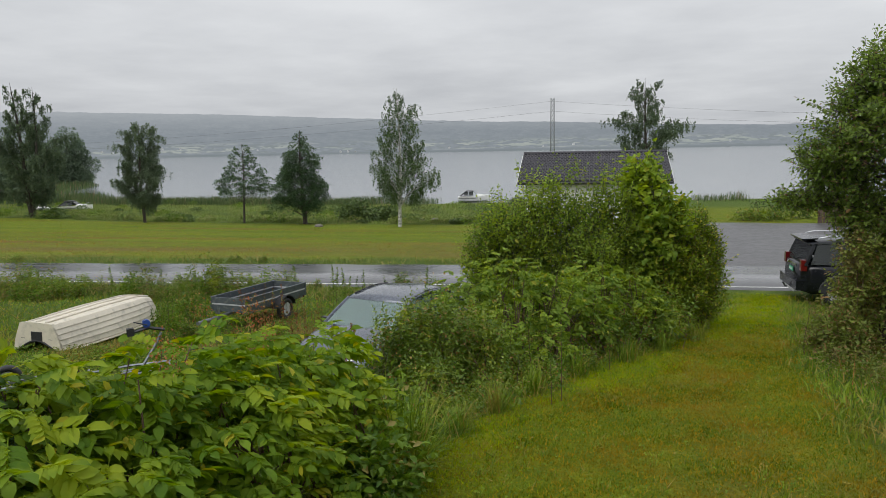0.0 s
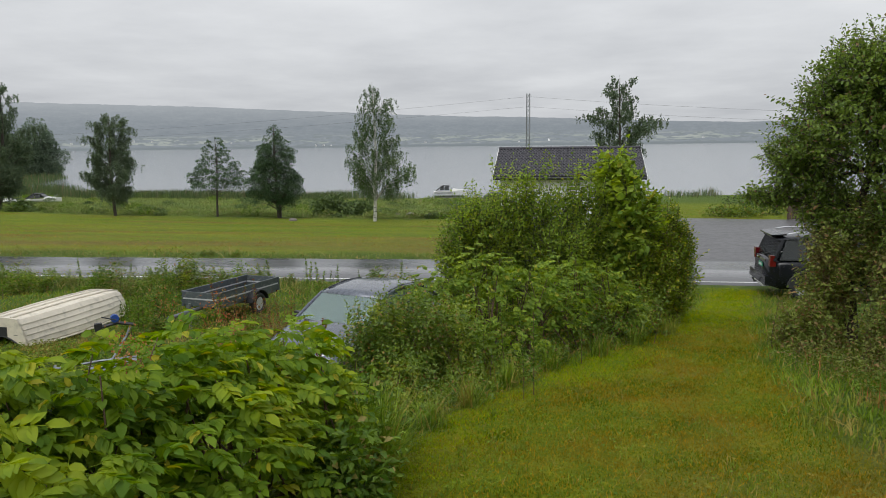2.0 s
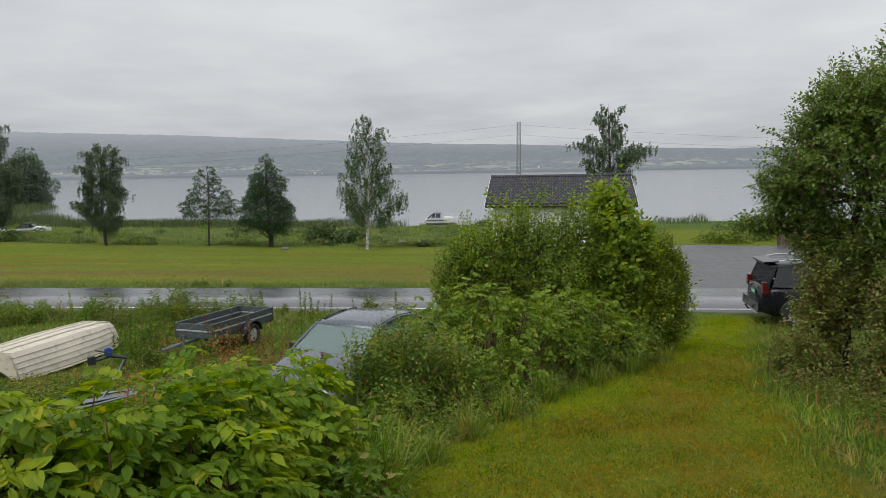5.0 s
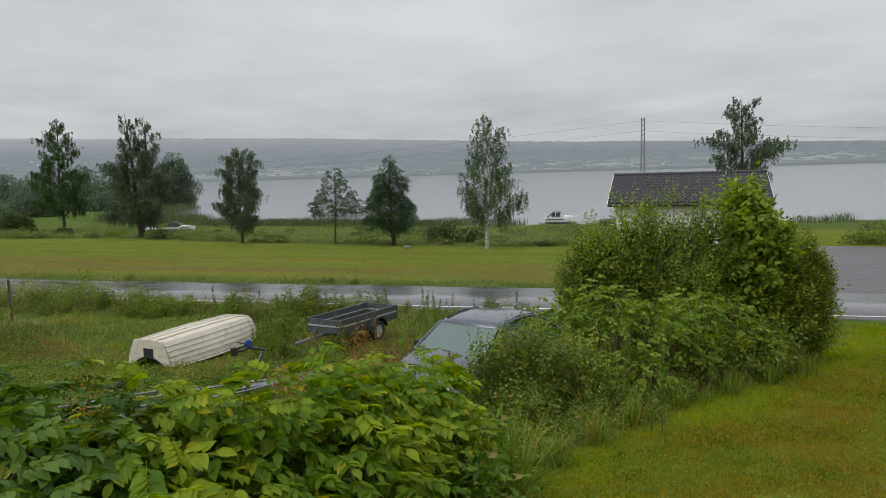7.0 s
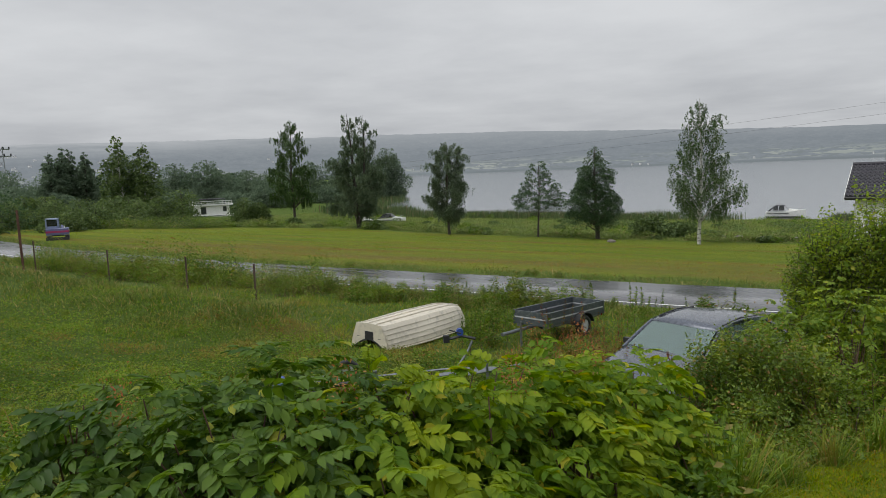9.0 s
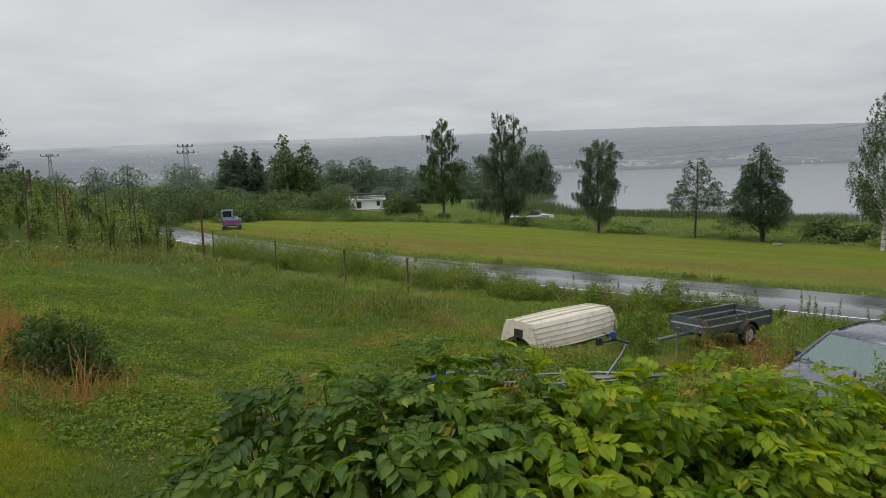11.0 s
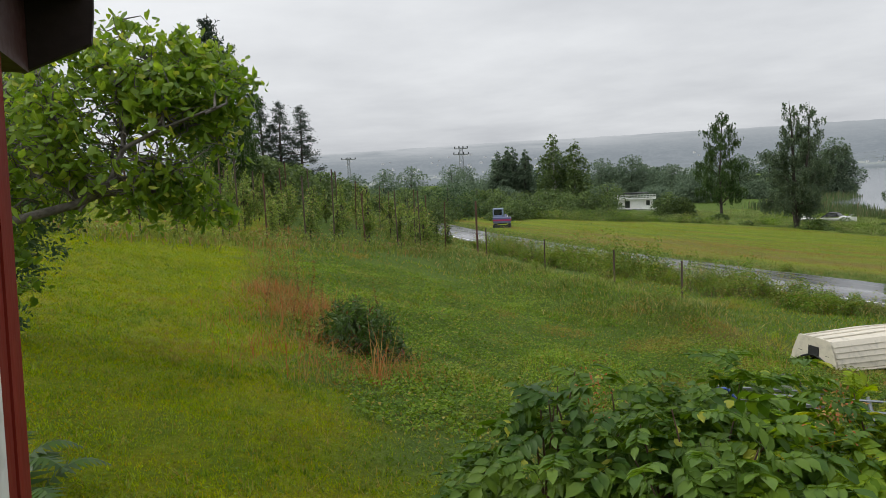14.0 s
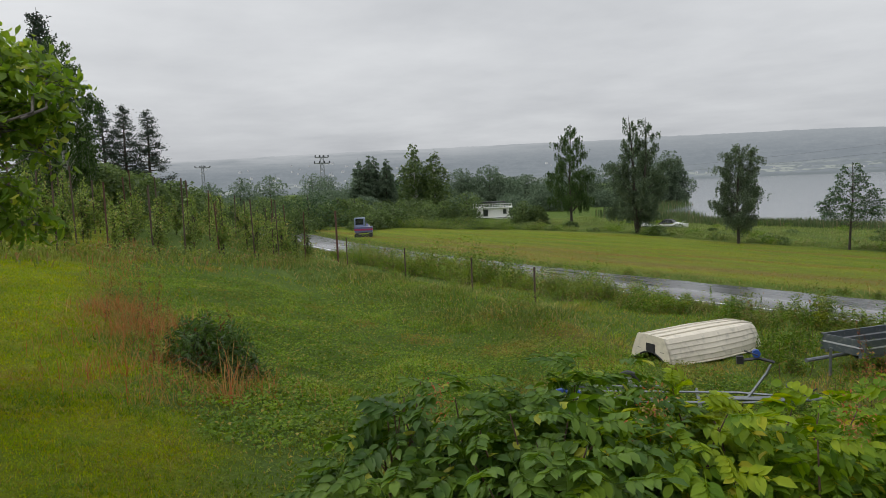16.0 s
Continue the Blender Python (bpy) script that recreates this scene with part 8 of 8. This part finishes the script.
stuff("field_stubble", "tan stubble and cut grass along the field's edge", [blades(tx[tan_side], ty[tan_side], 0.07, 0.05, 1.1, r5)], STUBBLE)
hx_, hy_ = scatter(26000, -19, -9.5, 7.5, 13, lambda x, y: sstep(0.15, 0.75, np.sin(x * 0.7 + y * 1.5) * np.sin(x * 1.9 - y * 0.6) + 0.35 * np.exp(-((x + 13.8) / 2.5) ** 2 - ((y - 10.6) / 1.2) ** 2)))
stuff("cut_hay", "thin tan wisps of cut grass lying before the boat", [blades(hx_, hy_, 0.09, 0.014, 1.8, r5)], STUBBLE)
# far verge, field edge and shore meadow
vx, vy = scatter(60000, -75, 4.5, 22, 32, lambda x, y: sstep(0.2, 0.7, y - road_mid(x) - ROAD_HALF) * sstep(3.0, 1.6, y - road_mid(x) - ROAD_HALF))
stuff("verge_grass", "rank grass along the far side of the road", [blades(vx, vy, 0.07 + 0.12 * np.abs(np.sin(vx * 0.7 + np.sin(vx * 0.23) * 3 + vy)) + 0.2 * (r5.uniform(size=len(vx)) > 0.96), 0.02, 1.7, r5, 2)], GRASS_TALL)


def field_edge(x):
    return np.interp(x, [-90, -75, -70, -56, -41, -15, 0, 4, 20], [38, 46, 54, 57.5, 53, 50.5, 50, 48, 48])


sx, sy_ = scatter(230000, -95, 6, 38, 96, lambda x, y: sstep(0.0, 1.5, y - field_edge(x)) * sstep(0.5, -3, y - shore_y(x)) * np.clip(58 / np.hypot(x, y), 0, 1))
hh = 0.14 + 0.34 * r5.uniform(size=len(sx)) * (0.2 + np.sin(sx * 0.5 + np.sin(sy_ * 0.3) * 2) ** 2 * np.sin(sx * 0.21 + sy_ * 0.4) ** 2)
stuff("shore_meadow", "tall green meadow between the field and the lake", [blades(sx, sy_, hh, 0.05, 0.8, r5, 1)], SHORE)
rx_, ry_ = scatter(90000, -82, 30, 76, 104, lambda x, y: sstep(-9, -4, y - shore_y(x)) * sstep(4.5, 1.0, y - shore_y(x)) * (0.35 + 0.65 * (np.sin(x * 0.35) + np.sin(x * 0.13 + 2) > -0.5)) * ((x < -20.5) | ((x > -11) & (x < 3)) | ((x > 11.0) & (x < 17.5))))
bx_, by_ = scatter(90000, -215, -76, 82, 285, lambda x, y: sstep(-16, -10, y - shore_y(x)) * sstep(7, 2, y - shore_y(x)))
stuff("reeds", "green reeds standing in the shallow lake edge", [blades(rx_, ry_, 0.7 + 0.45 * np.abs(np.sin(rx_ * 0.8 + np.sin(rx_ * 0.27) * 3)), 0.042, 0.2, r5, 2), blades(bx_, by_, 1.35, 0.14, 0.14, r5, 2)], REED, "reeds")

# rank clumps in the shore meadow and along the far edge of the field
spots = []
for k in range(174):
    x = r5.uniform(-74, 0.0) if k < 130 else r5.uniform(-88, -68)
    e0, e1 = float(field_edge(x)) + 0.8, float(shore_y(x)) - 3.0
    y = e0 + (e1 - e0) * (r5.uniform() ** 2.2 if k % 3 else r5.uniform() * 0.06) if k < 130 else e0 + r5.uniform(-1.3, 1.7)
    spots.append((x, y, gz(x, y), r5.uniform(0.45, 1.15) if k < 130 else r5.uniform(1.3, 2.2), k % 3))
for mat_k, mat_ in enumerate((SHORE, WEED, LEAF_WILLOW)):
    got = np.array([p for p in spots if p[4] == mat_k])
    who = np.repeat(np.arange(len(got)), 300)
    d = r5.normal(size=(len(who), 3)); d /= np.linalg.norm(d, axis=1)[:, None]
    d *= (0.5 + 0.5 * r5.uniform(size=len(who)) ** 0.5 + 0.25 * np.sin(d[:, 0] * 5 + who) * np.cos(d[:, 1] * 4 + who * 2))[:, None]
    c = got[who, :3] + d * got[who, 3:4] * np.array([1.15, 0.85, 0.5]) + np.array([0, 0, 0.25]) * got[who, 3:4]
    c = c[c[:, 2] > got[who, 2] - 0.02]
    stuff("shore_weeds", "rank leafy weed clumps in the shore meadow", [leaf_arrays(c, 0.15 * r5.uniform(0.7, 1.5, len(c)), up=0.4, aspect=0.5, r=r5)], mat_, "weeds")


def weed_stalk(k, name="willowherb", mat=WEED, label="tall thin willowherb stalk in the grass", group="willowherb stalks"):
    r = np.random.default_rng(400 + k)
    root = empty(name, (0, 0, -80 - k))
    h = 1.0 + 0.35 * k / 3
    bend = r.normal(size=2) * 0.06
    t = np.linspace(0, 1, 6)
    st = np.stack([bend[0] * t * t, bend[1] * t * t, h * t], -1)
    part("stem", tube_bm(bmesh.new(), st, np.linspace(0.008, 0.003, 6), 5), BARK_RED, root)
    n = 90
    u = r.uniform(0.2, 1.0, n)
    c = np.stack([np.interp(u, t, st[:, 0]), np.interp(u, t, st[:, 1]), u * h], -1) + r.normal(size=(n, 3)) * np.array([0.07, 0.07, 0.02]) * (1.25 - u)[:, None]
    v, f = leaf_arrays(c, r.uniform(0.08, 0.13, n) * (1.2 - 0.5 * u), up=0.2, aspect=0.25, r=r)
    tagged(part_mesh("foliage", mesh_arrays("foliage", v, f, mat), root), kind="stuff")
    return tagged(root, label, "weed", group)


stalks = [weed_stalk(k) for k in range(4)]
n = 0
sp = [(r5.uniform(-44, -1.0), None) for _ in range(84)]
for x, _ in sp:
    y = float(road_mid(x)) - ROAD_HALF - abs(r5.normal()) * 1.0 - 0.5
    m = pose(x, y, gz(x, y) - 0.02, r5.normal() * 7, r5.normal() * 7, r5.uniform(0, 360)) @ Matrix.Scale(r5.uniform(0.5, 0.95), 4)
    if n < 4:
        stalks[n].matrix_world = m
    else:
        copy_thing(stalks[n % 4], m)
    n += 1
for cxx, cyy, sp_, cnt in ((-9.6, 14.6, 0.6, 6), (-1.0, 10.0, 0.7, 8), (-2.6, 6.8, 0.4, 5), (-7.5, 12.6, 0.8, 6), (-0.4, 12.0, 0.5, 6), (-10.3, 15.4, 0.5, 12), (-9.6, 13.6, 0.4, 6), (-7.0, 17.6, 0.8, 8)):
    for _ in range(cnt):
        x, y = cxx + r5.normal() * sp_, cyy + r5.normal() * sp_
        copy_thing(stalks[n % 4], pose(x, y, gz(x, y) - 0.02, r5.normal() * 6, r5.normal() * 6, r5.uniform(0, 360)))
        n += 1

DOCK = leafy("ripe_dock_seed", (0.16, 0.055, 0.03), (0.27, 0.11, 0.05), (0.2, 0.22, 0.05), 0.3, gloss=0.7)
docks = [weed_stalk(k, "dock_plant", DOCK, "reddish-brown ripe dock stalk among the weeds", "dock plants") for k in (8, 9, 10)]
n = 0
for cxx, cyy, sp_, cnt in ((-2.7, 6.9, 0.25, 5), (-3.2, 7.3, 0.3, 4), (-6.4, 14.2, 0.5, 10), (-5.6, 12.2, 0.6, 10), (-7.6, 14.6, 0.4, 5), (-12.4, 1.9, 0.5, 7), (-14.5, 2.2, 1.0, 5)):
    for _ in range(cnt):
        x, y = cxx + r5.normal() * sp_, cyy + r5.normal() * sp_
        m = pose(x, y, gz(x, y) - 0.02, r5.normal() * 7, r5.normal() * 7, r5.uniform(0, 360)) @ Matrix.Scale(r5.uniform(0.5, 0.85), 4)
        if n < 3:
            docks[n].matrix_world = m
        else:
            copy_thing(docks[n % 3], m)
        n += 1

# leafy weed clumps scattered along both sides of the road and on the low mound
clumps = []
for k in range(5):
    wide, tall = 0.28 + 0.09 * k, 0.45 + 0.1 * (k % 3)
    clumps.append(bush("weed_clump", "leafy clump of rank roadside weeds", on_ground(-6.0 - 4.3 * k, float(road_mid(-6.0 - 4.3 * k)) - 3.4), [(-6.0 - 4.3 * k, float(road_mid(-6.0 - 4.3 * k)) - 3.4, 0.28, wide, wide * 0.8, tall), (-6.2 - 4.3 * k, float(road_mid(-6.0 - 4.3 * k)) - 3.2, 0.2, wide * 0.7, wide, tall * 0.7)], 620, 0.095, (LEAF_RASP, WEED, LEAF_ROSE, WEED, LEAF_RASP)[k], BARK_RED, 520 + k, 14, 0.1, 0.5, 2.2, aspect=0.4, stem_r=0.005, category="weeds", group="roadside weeds"))
for x, y, sc in ((-10.5, 15.6, 1.0), (-10.2, 14.6, 0.8), (-10.8, 16.3, 1.0), (-9.4, 14.0, 0.7), (-9.7, 16.4, 0.9), (-7.2, 14.3, 0.6), (-6.6, 13.4, 0.7), (-5.9, 14.6, 0.8)):
    copy_thing(clumps[int(abs(x * 7)) % 5], pose(x, y, gz(x, y) - 0.03, 0, 0, x * 90) @ Matrix.Scale(sc, 4))
for k in range(34):
    x = r5.uniform(-34, -12); y = float(road_mid(x)) - ROAD_HALF - r5.uniform(0.8, 3.2)
    copy_thing(clumps[k % 5], pose(x, y, gz(x, y) - 0.03, 0, 0, r5.uniform(0, 360)) @ Matrix.Scale(r5.uniform(0.7, 1.15), 4))
for x, y in ((-22.7, 14.2), (-23.2, 14.1), (-18.4, 13.8), (-18.8, 13.7), (-27.3, 13.8)):
    copy_thing(clumps[int(-x * 10) % 5], pose(x, y, gz(x, y) - 0.03, 0, 0, x * 77) @ Matrix.Scale(0.8, 4))
for k in range(98):
    if k < 76:
        x = r5.uniform(-46, -2.5); y = float(road_mid(x)) - ROAD_HALF - abs(r5.normal()) * 0.9 - 0.6
    elif k < 86:
        x = r5.uniform(-40, 2.0); y = float(road_mid(x)) + ROAD_HALF + 0.8 + abs(r5.normal()) * 0.6
    else:
        x = r5.uniform(-34, -16); y = float(road_mid(x)) - ROAD_HALF - 8.5 + r5.normal() * 1.5
    copy_thing(clumps[k % 5], pose(x, y, gz(x, y) - 0.03, 0, 0, r5.uniform(0, 360)) @ Matrix.Scale(r5.uniform(0.45, 0.9) * (0.7 if k >= 76 else 1.0), 4))

tall_weeds = []
for k in range(5):
    x = -20.0 - 2.6 * k; y = float(road_mid(x)) - ROAD_HALF - 1.6
    w_ = 0.4 + 0.08 * k
    tall_weeds.append(shoot_bush("tall_weed", "tall leafy roadside weeds going to seed", on_ground(x, y), [(x, y, gz(x, y) + 0.35, w_, w_ * 0.8, 0.65 + 0.12 * (k % 3)), (x + 0.4, y + 0.2, gz(x, y) + 0.25, w_ * 0.8, w_, 0.5)], 90, 0.08, (WEED, LEAF_RASP, WEED, LEAF_ROSE, LEAF_RASP)[k], BARK_RED, 580 + k, 0.4, 7, 0.38, 26, 0.006, 0.4, 1.6, category="weeds", group="tall roadside weeds"))
for k in range(150):
    x = r5.uniform(-43.0, -19.5) if k < 134 else r5.uniform(-17, -9.5)
    y = float(road_mid(x)) - ROAD_HALF - (0.6 + 3.0 * r5.uniform() ** 1.6 if k < 134 else r5.uniform(0.6, 1.6))
    if 120 <= k < 134:  # the tallest stand before the bend
        x = r5.uniform(-34.0, -25.0); y = float(road_mid(x)) - ROAD_HALF - r5.uniform(0.9, 2.6)
    copy_thing(tall_weeds[k % 5], pose(x, y, gz(x, y) - 0.03, 0, 0, r5.uniform(0, 360)) @ Matrix.Scale(r5.uniform(0.9, 1.6) * (1.0 if k < 120 else 1.45 if k < 134 else 0.5), 4))


def tussock(x, y, count, h, mat, seed, label):
    r = np.random.default_rng(seed)
    root = empty("grass_tussock", on_ground(x, y))
    a = r.uniform(0, 2 * np.pi, count); L = h * r.uniform(0.6, 1.15, count); out = r.uniform(0.2, 0.85, count)
    base = np.stack([r.normal(size=count) * 0.07, r.normal(size=count) * 0.07, 0 * a], -1)
    d = np.stack([np.cos(a), np.sin(a), 0 * a], -1); sd = np.stack([-np.sin(a), np.cos(a), 0 * a], -1) * 0.008
    vs = []
    for t in (0.0, 0.4, 0.75, 1.0):
        c = base + d * (L * out * t)[:, None] + np.stack([0 * a, 0 * a, L * (t * (1.25 - 0.75 * t * out))], -1)
        vs += [c - sd * (1 - 0.8 * t), c + sd * (1 - 0.8 * t)]
    v = np.stack(vs, 1).reshape(-1, 3)
    k = np.arange(count)[:, None] * 8
    f = np.concatenate([k + np.array(q) for q in ((0, 1, 3), (0, 3, 2), (2, 3, 5), (2, 5, 4), (4, 5, 7), (4, 7, 6))])
    tagged(part_mesh("blade", mesh_arrays("blade", v, f, mat), root), kind="stuff")
    tagged(root, label, "grass")


tussock(-1.72, 5.75, 260, 1.0, GRASS_LUSH, 501, "arching tuft of long green grass by the lawn")
tussock(-1.9, 6.6, 120, 0.7, GRASS_LUSH, 502, "small tuft of long green grass by the lawn")
for k, (x, y) in enumerate(((-1.55, 7.4), (-1.25, 8.3), (-0.85, 9.3), (-0.35, 10.5), (0.45, 11.7), (1.15, 12.8), (1.9, 14.0), (-1.75, 6.1))):
    tussock(x, y, 90, 0.42, GRASS_LUSH, 510 + k, "low tuft of green grass along the thicket")
tussock(4.4, 9.4, 160, 0.8, GRASS_TALL, 503, "seeding tuft of long grass by the drive")
tussock(4.7, 8.3, 140, 0.7, GRASS_TALL, 504, "seeding tuft of long grass by the drive")
tussock(-9.7, 1.9, 26, 0.85, GRASS_DRY, 505, "dry yellow tuft of tall grass on the bank")


def fern(x, y, z, seed):
    """A fern of arching fronds with rows of narrow leaflets."""
    r = np.random.default_rng(seed)
    root = empty("fern", (x, y, z))
    for i in range(7):
        a, L = i * 0.9 + r.normal() * 0.2, r.uniform(0.45, 0.65)
        t = np.linspace(0, 1, 16)
        p = np.stack([np.cos(a) * L * t, np.sin(a) * L * t, 0.38 * np.sin(t * 2.2)], -1)
        w = np.array([-math.sin(a), math.cos(a), 0])
        vs, fs, n_ = [], [], 0
        for k in range(2, 16):
            wl = 0.16 * math.sin(math.pi * min(1, (k + 1) / 17)) + 0.01
            dr = p[min(k + 1, 15)] - p[k - 1]; dr /= np.linalg.norm(dr)
            for s in (-1, 1):
                q = p[k] + s * w * wl + dr * wl * 0.35 - np.array([0, 0, wl * 0.2])
                vs += [p[k] - dr * 0.024, p[k] + dr * 0.024, q]; fs.append((n_, n_ + 1, n_ + 2)); n_ += 3
        tagged(part_mesh("frond", mesh_arrays("frond", np.array(vs), np.array(fs), LEAF_DARK), root), kind="stuff")
    tagged(root, "green fern with arching fronds beside the house", "fern")


fern(-5.9, -1.85, gz(-5.9, -1.85) - 0.12, 601)
fern(-5.6, -1.65, gz(-5.6, -1.65) - 0.15, 602)
